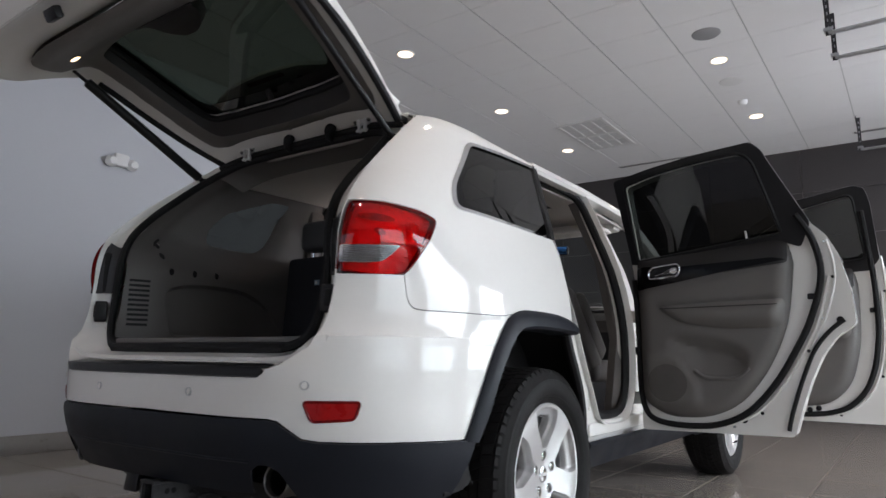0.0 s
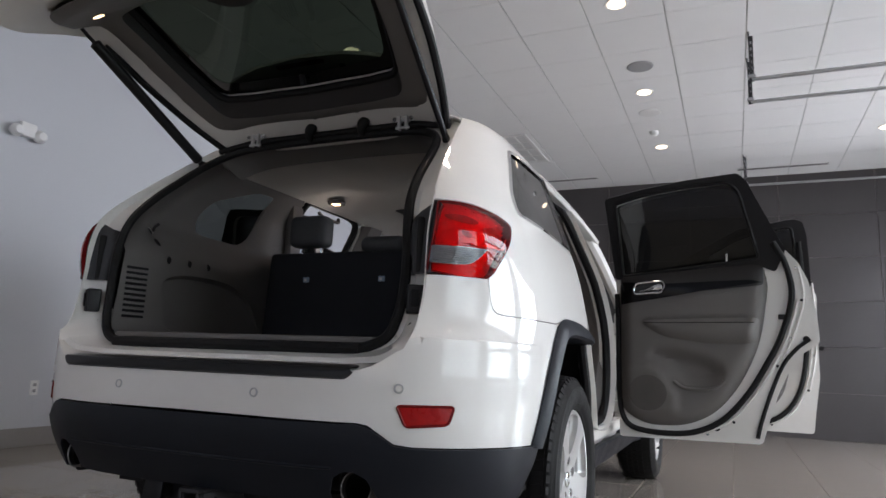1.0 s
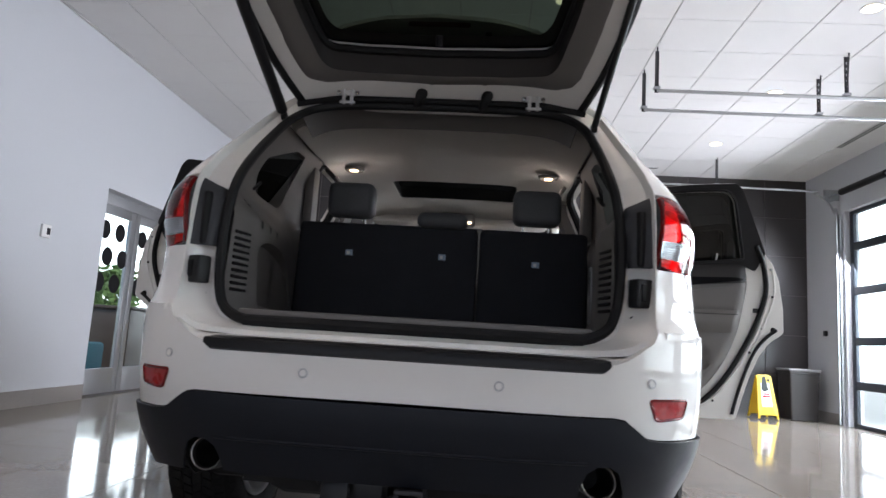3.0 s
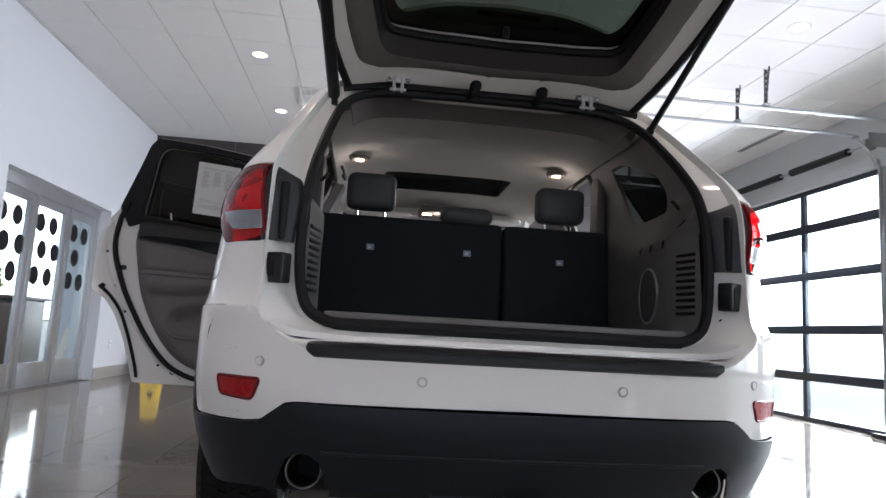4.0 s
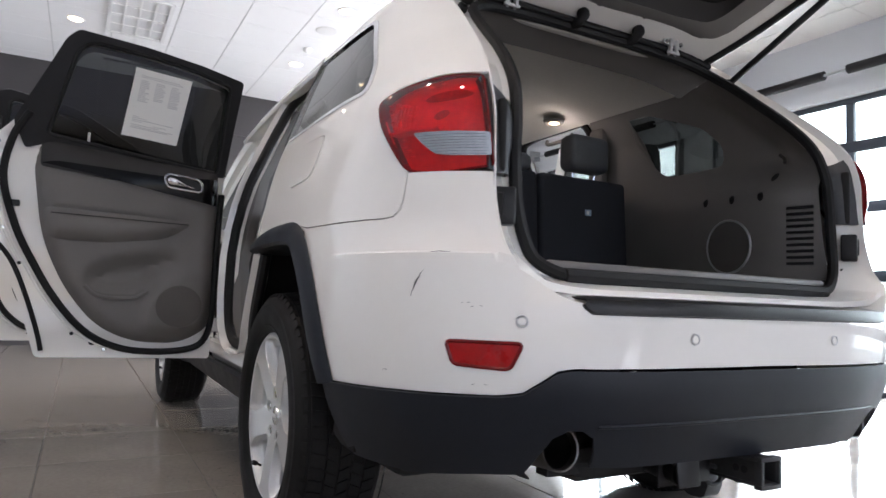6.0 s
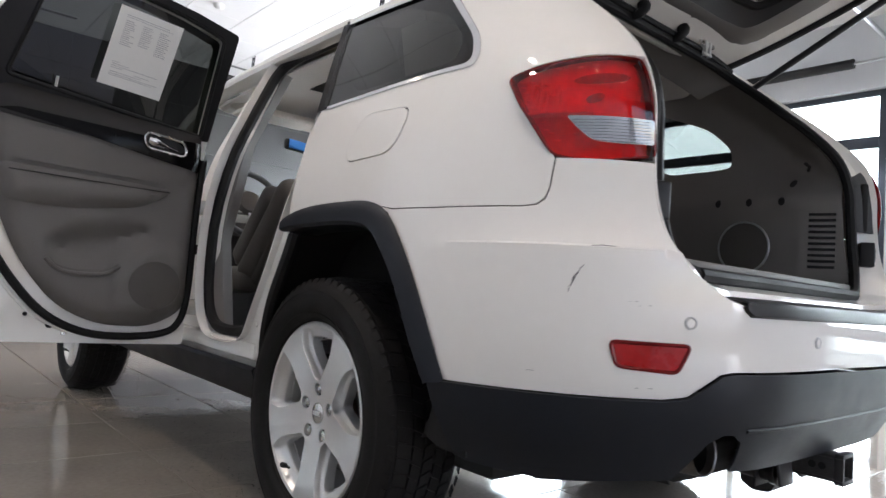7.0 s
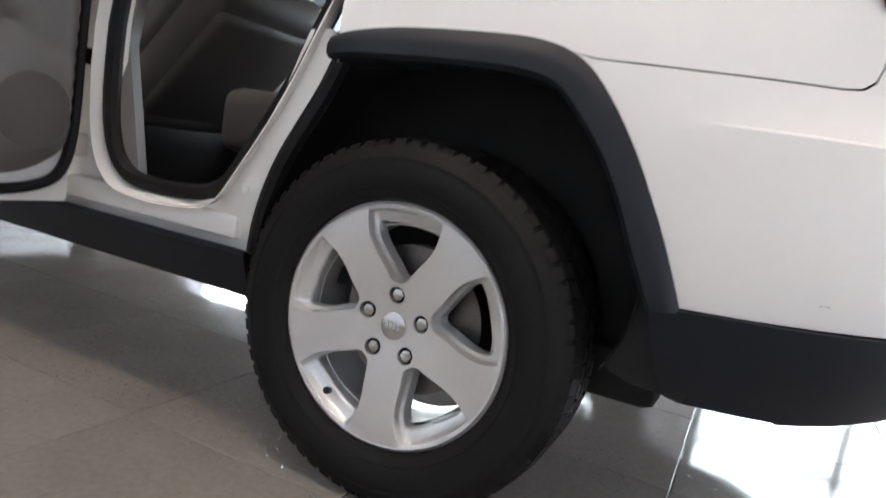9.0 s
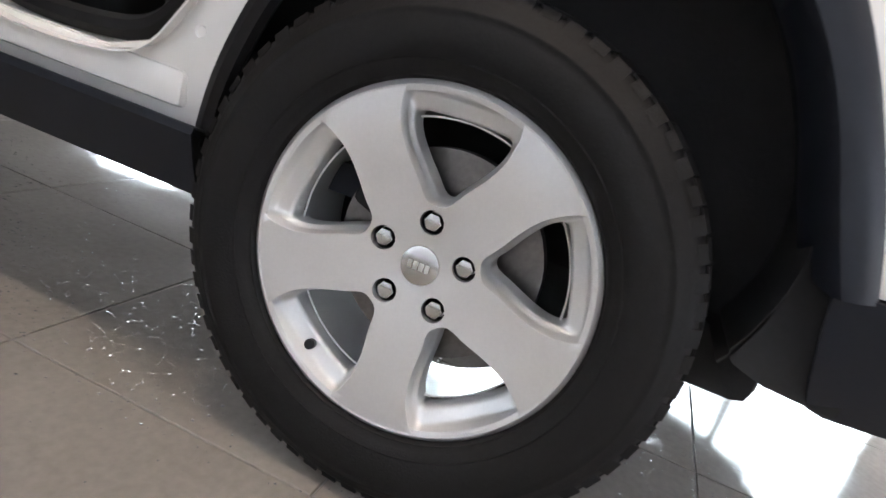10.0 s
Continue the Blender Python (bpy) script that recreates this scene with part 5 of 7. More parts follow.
rear_notch = [(1.835, 0.985), (1.775, 0.935), (1.715, 0.855), (1.662, 0.73), (1.615, 0.59), (1.595, 0.51)]
rear_frame = [(0.945, 1.27), (0.910, 1.677), (1.08, 1.711), (1.30, 1.741), (1.545, 1.759), (1.585, 1.722), (1.627, 1.635), (1.745, 1.40), (1.70, 1.30), (1.60, 1.34)]
front_frame = [(0.96, 1.27), (0.98, 1.36), (1.28, 1.565), (1.55, 1.705), (1.86, 1.755), (1.91, 1.735), (1.93, 1.66), (1.95, 1.36), (1.90, 1.30)]
front_face = hermite([(0.45, 3.02), (1.0, 3.015), (1.3, 2.97), (1.38, 2.945), (1.65, 2.86), (1.78, 2.82)])
front_shell = [(0.95, 0.475), (1.93, 0.475), (1.945, 0.60), (1.975, 0.80), (1.975, 1.30), (1.95, 1.36), (1.925, 1.66), (1.905, 1.735), (1.86, 1.75), (1.55, 1.70), (1.28, 1.56), (1.00, 1.36), (0.95, 1.28)]
front_glass = rounded([(1.06, 1.32), (1.32, 1.52), (1.57, 1.66), (1.85, 1.712), (1.885, 1.36)], [0.03, 0.1, 0.1, 0.04, 0.03], 4)
front_trim = [(0.975, 1.28), (1.83, 1.335), (1.84, 1.22), (1.83, 0.90), (1.77, 0.68), (1.66, 0.57), (1.45, 0.545), (1.10, 0.54), (0.975, 0.61)]
front_seal = [(1.885, 1.62), (1.905, 1.38), (1.915, 1.20), (1.91, 0.95), (1.87, 0.74), (1.79, 0.60), (1.66, 0.525), (1.40, 0.505), (1.05, 0.515), (0.975, 0.57)]
for sd in SIDES:
    make_door("rear_door", sd, rear_face, rear_shell, rear_glass, rear_trim, rear_seal, rear_notch, rear_frame)
    make_door("front_door", sd, front_face, front_shell, front_glass, front_trim, front_seal, [], front_frame)

# ---- tailgate, raised on its struts ----
GM = Matrix.Translation((0, 0.60, 1.755)) @ pose(0, 0, 0, -61, 0, 0) @ Matrix.Translation((0, -0.60, -1.755))


def gate_map(off):
    def f(x, z):
        fx = min(abs(x) / GATE_W(z), 0.93)
        fy = (1 - fx ** EP) ** (1 / EQ)
        d = YC - GATE_Y(z)
        n = Vector((fx ** 3 * EP / GATE_W(z), -(fy ** 2.6) * EQ / d, 0)).normalized()
        return GM @ Vector((x, YC - d * fy - n.y * off, z))
    return f


def sym(half):
    return [(x, z) for x, z in half] + [(-x, z) for x, z in half[::-1] if x > 1e-6]


g_out = sym([(0.0, 0.835), (0.50, 0.835), (0.59, 0.85), (0.635, 0.90), (0.652, 1.0), (0.66, 1.24), (0.652, 1.34), (0.63, 1.45), (0.60, 1.54), (0.565, 1.62), (0.535, 1.69), (0.51, 1.735), (0.0, 1.745)])
g_glass = rounded(sym([(0.0, 1.265), (0.30, 1.268), (0.465, 1.285), (0.44, 1.42), (0.385, 1.578), (0.25, 1.592), (0.0, 1.598)]), 0.05, 4)
g_trim = rounded(sym([(0.0, 0.955), (0.38, 0.955), (0.49, 0.975), (0.56, 1.05), (0.588, 1.14), (0.595, 1.24), (0.575, 1.40), (0.545, 1.53), (0.505, 1.632), (0.43, 1.660), (0.0, 1.676)]), 0.04, 4)
g_band = rounded(sym([(0.0, 1.235), (0.32, 1.238), (0.50, 1.258), (0.475, 1.44), (0.42, 1.604), (0.27, 1.624), (0.0, 1.630)]), 0.05, 4)
gate = part("tailgate", sheet(g_out, gate_map(-0.035), [g_band], 0.04, False, False), PAINT, car, "white tailgate raised on two struts", solid=0.005)
part("gate_inner_panel", sheet(g_out, gate_map(0.055), [[(x * 0.955, 1.27 + (z - 1.27) * 0.955) for x, z in g_trim]], 0.03, False, True), PAINT, gate, "white painted inner gate panel", solid=-0.004)
ro = refine(g_out, 0.05)
part("gate_edge", loft([[gate_map(o)(x, z) for x, z in ro] for o in (-0.035, -0.02, 0.035, 0.055)], True), PAINT, gate, solid=0.003)


def trim_relief(x, z):
    k = edge_dist((x, z), g_trim)
    return gate_map(0.058 + 0.022 * min(1.0, k / 0.03) ** 0.6 + 0.02 * max(0.0, min(1.0, (1.22 - z) / 0.1)))(x, z)


part("gate_trim", sheet(g_trim, trim_relief, [g_band], 0.025, False, True), TRIM, gate, "grey moulded gate trim")
gb = refine(g_band, 0.04)
part("gate_trim_return", loft([[trim_relief(x, z) for x, z in gb], [gate_map(-0.004)(x * 0.985, z) for x, z in gb]], True), TRIMD, gate)
part("glass_border", sheet(g_band, gate_map(-0.022), [g_glass], 0.03, False, True), DARKGL, gate, "black glass border")
part("glass_seal", tube([gate_map(0.0)(x * 0.99, z) for x, z in gb], 0.015, 8, True), RUBBER, gate)
part("gate_glass", sheet(g_band, gate_map(-0.028), (), 0.05, False, True), GATEG, gate, "green-tinted rear window")
wc = [(0.135 * math.cos(t), 1.255 + 0.075 * math.sin(t)) for t in np.linspace(0, math.pi, 16)] + [(-0.17, 1.225), (0.17, 1.225)]
part("wiper_motor_cover", sheet(wc, gate_map(0.085), (), 0.03, False, True), TRIMD, gate, "dark wiper motor cover", solid=0.06)
part("gate_top_strip", tube([(x, 0.556 - 0.02 * (x / 0.55) ** 2, 1.717 - 0.035 * (x / 0.55) ** 4) for x in np.linspace(-0.55, 0.55, 24)], 0.012, 8), RUBBER, gate)
part("wiper_spindle", tube([gate_map(-0.02)(0.0, 1.595), gate_map(0.02)(0.0, 1.595)], 0.012, 10), CLAD2, gate)
for x in (-0.14, 0.055):
    rr = rounded([(x - 0.030, 0.886), (x + 0.030, 0.886), (x + 0.030, 0.922), (x - 0.030, 0.922)], 0.010)
    part("gate_slot", sheet(rr, gate_map(0.0575), (), 0.02, False, True), RUBBER, gate, "dark access slot in the gate's lower edge", solid=0.002)
# spoiler beyond the top of the glass, with brake lamp and washer jet
spoil = rounded(sym([(0.0, 1.580), (0.20, 1.588), (0.36, 1.608), (0.50, 1.650), (0.51, 1.742), (0.0, 1.748)]), 0.02, 3)
sp_o = part("rear_spoiler", sheet(spoil, gate_map(-0.060), (), 0.04, False, True), PAINT, gate, "white painted roof spoiler over the rear window", solid=0.02)
part("brake_lamp", sheet(rounded([(-0.11, 1.590), (0.11, 1.590), (0.11, 1.602), (-0.11, 1.602)], 0.005), gate_map(-0.0575), (), 0.03, False, True), REDD, sp_o, "dark red high brake lamp", solid=0.004)
part("washer_jet", lathe([(0.0, -0.012), (0.010, -0.010), (0.013, 0.0)], tuple(gate_map(-0.058)(0.175, 1.615)), "z", 12), CLAD2, sp_o)
part("gate_latch", box(-0.035, 0.035, -0.02, 0.018, 0.835, 0.862, 0.006, m=GM), CLAD2, gate, "black tailgate latch")
for sd in SIDES:
    ln = [(0.424 * sd + 0.024 * math.cos(t), 1.112 + 0.014 * math.sin(t)) for t in np.linspace(0, 2 * math.pi, 18, endpoint=False)]
    lb = part("courtesy_lamp", sheet([(0.424 * sd + (x - 0.424 * sd) * 1.3, 1.112 + (z - 1.112) * 1.3) for x, z in ln], gate_map(0.0995), (), 0.02, False, True), TRIMD, gate, "lit oval courtesy lamp")
    if sd < 0:
        part("lamp_lens", sheet(ln, gate_map(0.1015), (), 0.01, False, True), WARM, gate)
    # side weather strips, hinges, buffers
    part("gate_side_seal", tube([gate_map(0.065)(x * sd, z) for x, z in smooth([(0.645, 1.30), (0.628, 1.42), (0.60, 1.52), (0.57, 1.60), (0.535, 1.675)], 5, False)], 0.015, 8), RUBBER, gate)
    hx = 0.355 * sd
    hg = part("gate_hinge", boxes([(hx - 0.045, hx + 0.045, 0.530, 0.538, 1.722, 1.742), (hx - 0.021, hx - 0.009, 0.524, 0.57, 1.688, 1.745), (hx + 0.009, hx + 0.021, 0.524, 0.57, 1.688, 1.745), (hx - 0.03, hx + 0.03, 0.526, 0.536, 1.690, 1.700)], 0.003), RINGP, gate, "bright steel gate hinge")
    part("hinge_pin", tube([(hx - 0.028, 0.54, 1.695), (hx + 0.028, 0.54, 1.695)], 0.006, 8), STEEL, gate)
    for dx in (-0.035, 0.035):
        part("hinge_bolt", lathe([(0.0, -0.006), (0.008, -0.005), (0.009, 0.0)], (hx + dx, 0.530, 1.732), "y", 8), STEEL, gate)
    bx = 0.125 * sd + 0.03
    part("wiring_boot", tube(smooth([(bx, 0.575, 1.70), (bx + 0.01, 0.54, 1.705), (bx + 0.02, 0.525, 1.725), (bx + 0.03, 0.54, 1.75)], 4, False), [0.012, 0.013, 0.014, 0.015, 0.016, 0.017, 0.016, 0.018, 0.02, 0.022, 0.022, 0.02, 0.018], 10), RUBBER, gate)
    a, b = Vector((0.572 * sd, 0.462, 1.605)), GM @ Vector((0.62 * sd, 0.075, 1.20))
    d = b - a
    r_s = 0.012 if sd > 0 else 0.0205      # the left one is a power strut
    st = part("gas_strut", tube([a, a + d * 0.03, a + d * 0.04, a + d * 0.90, a + d * 0.91, b], [0.010, 0.012, r_s, r_s, 0.007, 0.007], 12), CLAD2, car, "black gas strut holding the tailgate")
    part("strut_end", lathe([(0.0, -0.012), (0.014, -0.010), (0.016, 0.0), (0.014, 0.01), (0.0, 0.012)], a, "x", 14), CLAD2, st)
# the courtesy lamps that are lit inside
for x, y, z, w in ((-0.495, 1.39, 1.585, 0.22), (0.495, 1.39, 1.585, 0.22), (0.0, 2.44, 1.565, 0.4)):
    cd = bpy.data.lights.new("courtesy_light", "POINT")
    cd.energy, cd.color, cd.shadow_soft_size = w, (1.0, 0.88, 0.74), 0.03
    new("courtesy_light", cd).location = (x, y, z)
# dark strip between gate and roof edge
part("gate_gap_strip", box(-0.535, 0.535, 0.552, 0.598, 1.704, 1.732, 0.006), CLAD2, car)
part("roof_end", box(-0.53, 0.53, 0.600, 0.625, 1.69, 1.757, 0.004), PAINT, car)

# ---- cabin ----


def wall_x(z):
    return min(0.70, HALF_W(z) - 0.075)


_side = [p for p in SEAL if 0.87 <= p[1] <= 1.64]
seal_x, seal_y = hermite([(p[1], p[0]) for p in _side]), hermite([(p[1], p[2]) for p in _side])
side_o = [(0.30, 0.845), (1.20, 0.845), (1.25, 1.0), (1.29, 1.30), (1.30, 1.655), (0.60, 1.655)] + [(y + 0.012, z) for x, z, y in SEAL[13:4:-1]] + [(0.10, 0.85)]
side_win = rounded([(0.583, 1.335), (0.588, 1.412), (0.688, 1.506), (0.77, 1.541), (0.941, 1.610), (1.060, 1.612), (0.934, 1.366), (0.862, 1.325), (0.664, 1.328)], [0.03, 0.04, 0.05, 0.05, 0.03, 0.012, 0.04, 0.03, 0.05], 5)
for sd in SIDES:
    mir = sd < 0

    def trim_in(y, z):
        low_x = float(np.interp(y, [0.08, 0.13, 0.26, 0.34, 0.50, 0.80, 1.0, 1.2], [0.606, 0.598, 0.566, 0.566, 0.582, 0.628, 0.655, 0.662]))
        t = max(0.0, min(1.0, (1.32 - z) / 0.14))
        x = wall_x(z) * (1 - t) + low_x * t
        if z > 1.2:
            q = max(0.0, min(1.0, (y - seal_y(z)) / 0.17))
            q = q * q * (3 - 2 * q)
            k = min(1.0, (z - 1.2) / 0.1)
            x = x * (1 - k) + (seal_x(z) * (1 - q) + x * q) * k
        return (x, y, z)
    holes, plugs = [side_win], []
    rec = rounded([(0.345, 0.885), (0.300, 1.085), (0.40, 1.118), (0.60, 1.130), (0.80, 1.118), (0.95, 1.04), (1.04, 0.90), (1.03, 0.885)], [0.05, 0.05, 0.05, 0.1, 0.08, 0.06, 0.02, 0.01], 5)
    if mir:
        holes.append(rec)
    for hy, hz in ((0.315, 1.240), (0.332, 1.168), (0.455, 1.171), (0.584, 1.175), (0.316, 1.292))[:5 if mir else 4]:
        holes.append([(hy + 0.012 * math.cos(t), hz + 0.016 * math.sin(t)) for t in np.linspace(0, 2 * math.pi, 12, endpoint=False)])
        plugs.append([(hy + 0.020 * math.cos(t), hz + 0.024 * math.sin(t)) for t in np.linspace(0, 2 * math.pi, 12, endpoint=False)])
    st = part("cargo_side_trim", sheet(side_o, trim_in, holes, 0.03, mir, True), TRIM, car, "grey plastic cargo side trim")
    if mir:
        rr = refine(rec, 0.03)
        pc = (0.70, 1.0)
        part("side_pocket", loft([[(-max(trim_in(y, z)[0], min(trim_in(y, z)[0] + d, 0.659)), pc[0] + (y - pc[0]) * ky, pc[1] + (z - pc[1]) * kz) for y, z in rr] for d, ky, kz in ((0.0, 1.0, 1.0), (0.006, 0.985, 0.98), (0.020, 0.965, 0.95), (0.040, 0.94, 0.90))], True), TRIM, st)
        part("pocket_back", sheet([(pc[0] + (y - pc[0]) * 0.94, pc[1] + (z - pc[1]) * 0.90) for y, z in rec], lambda y, z: (-max(trim_in(y, z)[0] + 0.001, min(trim_in(pc[0] + (y - pc[0]) / 0.94, z)[0] + 0.040, 0.659)), y, z), (), 0.04), TRIM, st)
    # Added black backing that keeps the trim holes dark.
    part("trim_backing", box(*sorted((0.685 * sd, 0.70 * sd)), 0.20, 1.2, 0.96, 1.27), CLAD2, car)
    for k in range(10):
        zz = 0.932 + 0.0205 * k
        part("vent_slat", box(-0.005, 0.005, -0.042, 0.042, -0.005, 0.005, 0.0015, 1, Matrix.Translation((trim_in(0.198, zz)[0] * sd, 0.198, zz)) @ pose(0, 0, 0, 0, 0, 14 * sd)), CLAD2, st)
    # Added black discs stop light leaking through the holes and give their shade.
    for pg in plugs:
        part("dark_hole_disc", sheet(pg, lambda y, z: (trim_in(y, z)[0] + 0.012, y, z), (), 0.03, mir, True), CLAD2, st)
    if not mir:
        ring = [(0.47 + 0.100 * math.cos(t), 1.0 + 0.096 * math.sin(t)) for t in np.linspace(0, 2 * math.pi, 40, endpoint=False)]
        part("subwoofer_ring", tube([Vector(trim_in(y, z)) - Vector((0.003, 0, 0)) for y, z in ring], 0.0045, 6, True), ALUM, st, "thin bright speaker ring")
        part("subwoofer_grille", sheet([(0.47 + (y - 0.47) * 0.96, 1.0 + (z - 1.0) * 0.96) for y, z in ring], lambda y, z: (trim_in(y, z)[0] - 0.004, y, z), (), 0.03, False, True), SPKR, st)
    hook = tube([(0.58 * sd, 0.25, 1.275), (0.565 * sd, 0.24, 1.285), (0.56 * sd, 0.255, 1.30)], 0.006, 8)
    part("cargo_hook", hook, TRIMD, st)
    part("cargo_light_recess", box(*sorted((0.585 * sd, 0.60 * sd)), 0.10, 0.13, 0.86, 0.88, 0.003), CHROME, st)
    # pillar trims, door-side linings
    rv_o = rounded([(0.575, 1.345), (0.582, 1.418), (0.685, 1.516), (0.765, 1.556), (0.94, 1.626), (1.20, 1.636), (1.075, 1.380), (1.00, 1.337), (0.66, 1.340)], [0.03, 0.04, 0.05, 0.05, 0.03, 0.012, 0.04, 0.03, 0.05], 5)
    part("glass_border", sheet(window, lambda s, z: skin(s, z, -0.011), [[at_y(*p) for p in rv_o]], 0.04, mir), CLAD2, car, "black border printed round the quarter glass")
    ra = [trim_in(y, z) for y, z in side_win]
    rb = [tuple(skin(*at_y(y, z), -0.012)) for y, z in rv_o]
    part("window_reveal", loft([[(x * sd, y, z) for x, y, z in ra], [(x * sd, y, z) for x, y, z in rb]], True, flip=sd > 0), TRIM, st, solid=0.002)
    part("c_pillar_trim", box(*sorted((0.645 * sd, 0.695 * sd)), 1.22, 1.32, 1.30, 1.62, 0.02), TRIM, car)
    part("b_pillar_trim", loft([[((HALF_W(z) - 0.050) * sd, y + 0.045, z), ((HALF_W(z) - 0.088) * sd, y + 0.03, z), ((HALF_W(z) - 0.13) * sd, y + 0.05, z), ((HALF_W(z) - 0.13) * sd, y + 0.19, z), ((HALF_W(z) - 0.085) * sd, y + 0.22, z)] for y, z in ((1.80, 0.53), (1.86, 0.9), (1.89, 1.3), (1.90, 1.64))], flip=sd < 0), TRIM, car, solid=0.004)
    part("grab_handle", tube(smooth([(0.575 * sd, 1.35, 1.60), (0.56 * sd, 1.38, 1.575), (0.56 * sd, 1.52, 1.575), (0.575 * sd, 1.55, 1.60)], 4, False), 0.010, 8), TRIM, car)
    lamp_p = (0.495 * sd, 1.40)
    lm = part("reading_lamp", lathe([(0.0, -0.004), (0.026, -0.006), (0.034, -0.012), (0.046, -0.010), (0.052, 0.004)], (lamp_p[0], lamp_p[1], 1.658), "z", 24), TRIM, car, "lit roof reading lamp")
    part("lamp_lens", box(lamp_p[0] - 0.02, lamp_p[0] + 0.02, lamp_p[1] - 0.018, lamp_p[1] + 0.012, 1.644, 1.652, 0.003), WARM, lm)


def liner(x, y):
    return (x, y, roof_z(x, y) - 0.078)


part("headliner", sheet(rounded([(-0.62, 0.72), (0.62, 0.72), (0.62, 2.72), (-0.62, 2.72)], 0.06), liner, [rounded([(-0.36, 1.80), (0.36, 1.80), (0.36, 2.24), (-0.36, 2.24)], 0.05)], 0.06, False, True), HEADL, car, "beige cloth headliner", solid=-0.01)
sr = refine(rounded([(-0.36, 1.80), (0.36, 1.80), (0.36, 2.24), (-0.36, 2.24)], 0.05), 0.06)
part("sunroof_frame", loft([[(x, y, liner(x, y)[2] - 0.004) for x, y in sr], [(x * 1.05, 2.02 + (y - 2.02) * 1.12, roof_z(x, y) - 0.008) for x, y in sr]], True), CLAD2, car, "black sunroof frame", solid=0.006)
top_seal = [p for p in sl if p[1] > 1.615]
top_ring = [(x, y, z) for x, z, y in top_seal] + [(-x, y, z) for x, z, y in top_seal[-2::-1]]
part("rear_header_trim", loft([[(x * (1 - 0.010 * k), y - 0.006 + 0.050 * k, z + 0.008 - 0.010 * k - 0.002 * k * k) for x, y, z in top_ring] for k in range(4)], flip=False), TRIM, car, "grey rear header trim", solid=0.003)
part("cargo_floor", box(-0.64, 0.64, 0.28, 1.20, 0.842, 0.868, 0.006), FLOORC, car, "beige carpeted cargo floor")
part("cabin_floor", box(-0.82, 0.82, 1.10, 3.3, 0.42, 0.47), CARPET, car)
part("rear_seat_riser", box(-0.65, 0.65, 1.08, 1.20, 0.42, 0.86), CARPET, car)
# rear seat
lean = Matrix.Translation((0, 1.035, 0.87)) @ pose(0, 0, 0, -4, 0, 0) @ Matrix.Translation((0, -1.035, -0.87))
for x0, x1 in ((-0.655, 0.165), (0.173, 0.655)):
    part("rear_seat_back", box(x0, x1, 1.035, 1.16, 0.862, 1.325, 0.025, 3, lean), CARPET, car, "black carpeted folding seat back")
    part("rear_seat_front", box(x0 + 0.01, x1 - 0.01, 1.15, 1.22, 0.80, 1.31, 0.03, 3, lean), LEATHG, car)
    part("rear_cushion", box(x0, x1, 1.18, 1.77, 0.655, 0.84, 0.05, 3), LEATHG, car, "grey leather rear cushion")
for x0, x1, z1, z0 in ((-0.53, -0.315, 1.505, 1.345), (0.315, 0.53, 1.505, 1.345), (-0.115, 0.115, 1.385, 1.31)):
    hr = part("rear_headrest", box(x0, x1, 1.03, 1.14, z0, z1, 0.035, 4), LEATHER, car, "charcoal leather headrest")
    for x in ((x0 + x1) / 2 - 0.06, (x0 + x1) / 2 + 0.06):
        part("headrest_post", tube([(x, 1.09, z0 - 0.06), (x, 1.09, z0 + 0.02)], 0.006, 8), CHROME, hr)
for x, z in ((-0.414, 1.181), (0.008, 1.181), (0.424, 1.168)):
    p = lean @ Vector((x, 1.034, z))
    tg = part("anchor_tag", box(x - 0.0165, x + 0.0165, p.y - 0.003, p.y + 0.002, z - 0.013, z + 0.013, 0.001), TAGB, car, "small pale blue child-seat anchor tag")
    part("tag_symbol", box(x - 0.010, x + 0.004, p.y - 0.0042, p.y - 0.0028, z - 0.008, z + 0.006, 0.0), WHITEP, tg)
# front seats
for x in (-0.40, 0.40):
    rec_m = Matrix.Translation((x, 2.20, 0.74)) @ pose(0, 0, 0, 44, 0, 0) @ Matrix.Translation((-x, -2.12, -0.75))
    part("front_seat_back", box(x - 0.255, x + 0.255, 2.05, 2.20, 0.74, 1.325, 0.065, 4, rec_m), LEATHG, car, "grey leather front seat back")
    part("front_seat_shell", box(x - 0.225, x + 0.225, 2.035, 2.10, 0.76, 1.24, 0.03, 3, rec_m), LEATHG, car)
    part("front_headrest", box(x - 0.13, x + 0.13, 2.06, 2.17, 1.385, 1.545, 0.045, 4, rec_m), LEATHG, car)
    for dx in (-0.06, 0.06):
        part("headrest_post", tube([rec_m @ Vector((x + dx, 2.115, 1.29)), rec_m @ Vector((x + dx, 2.115, 1.41))], 0.006, 8), CLAD2, car)
    for sx in (-1, 1):
        part("seat_bolster", box(x + sx * 0.215 - 0.05, x + sx * 0.215 + 0.05, 2.14, 2.26, 0.78, 1.22, 0.045, 4, rec_m), LEATHG, car)
    part("front_cushion", box(x - 0.26, x + 0.26, 2.10, 2.62, 0.68, 0.80, 0.05, 3), LEATHG, car)
    part("seat_base", box(x - 0.22, x + 0.22, 2.1, 2.55, 0.47, 0.69, 0.02), CLAD2, car)
part("centre_console", box(-0.13, 0.13, 2.0, 3.05, 0.47, 0.80, 0.03), TRIM, car)
part("dashboard", loft([[(x, y + 0.05 * (abs(x) / 0.8) ** 2, z) for x in np.linspace(-0.76, 0.76, 17)] for y, z in ((3.05, 0.62), (2.98, 0.85), (2.93, 0.98), (2.96, 1.06), (3.10, 1.12), (3.30, 1.13), (3.50, 1.10))], flip=False), TRIMD, car, "dark dashboard", solid=0.01)
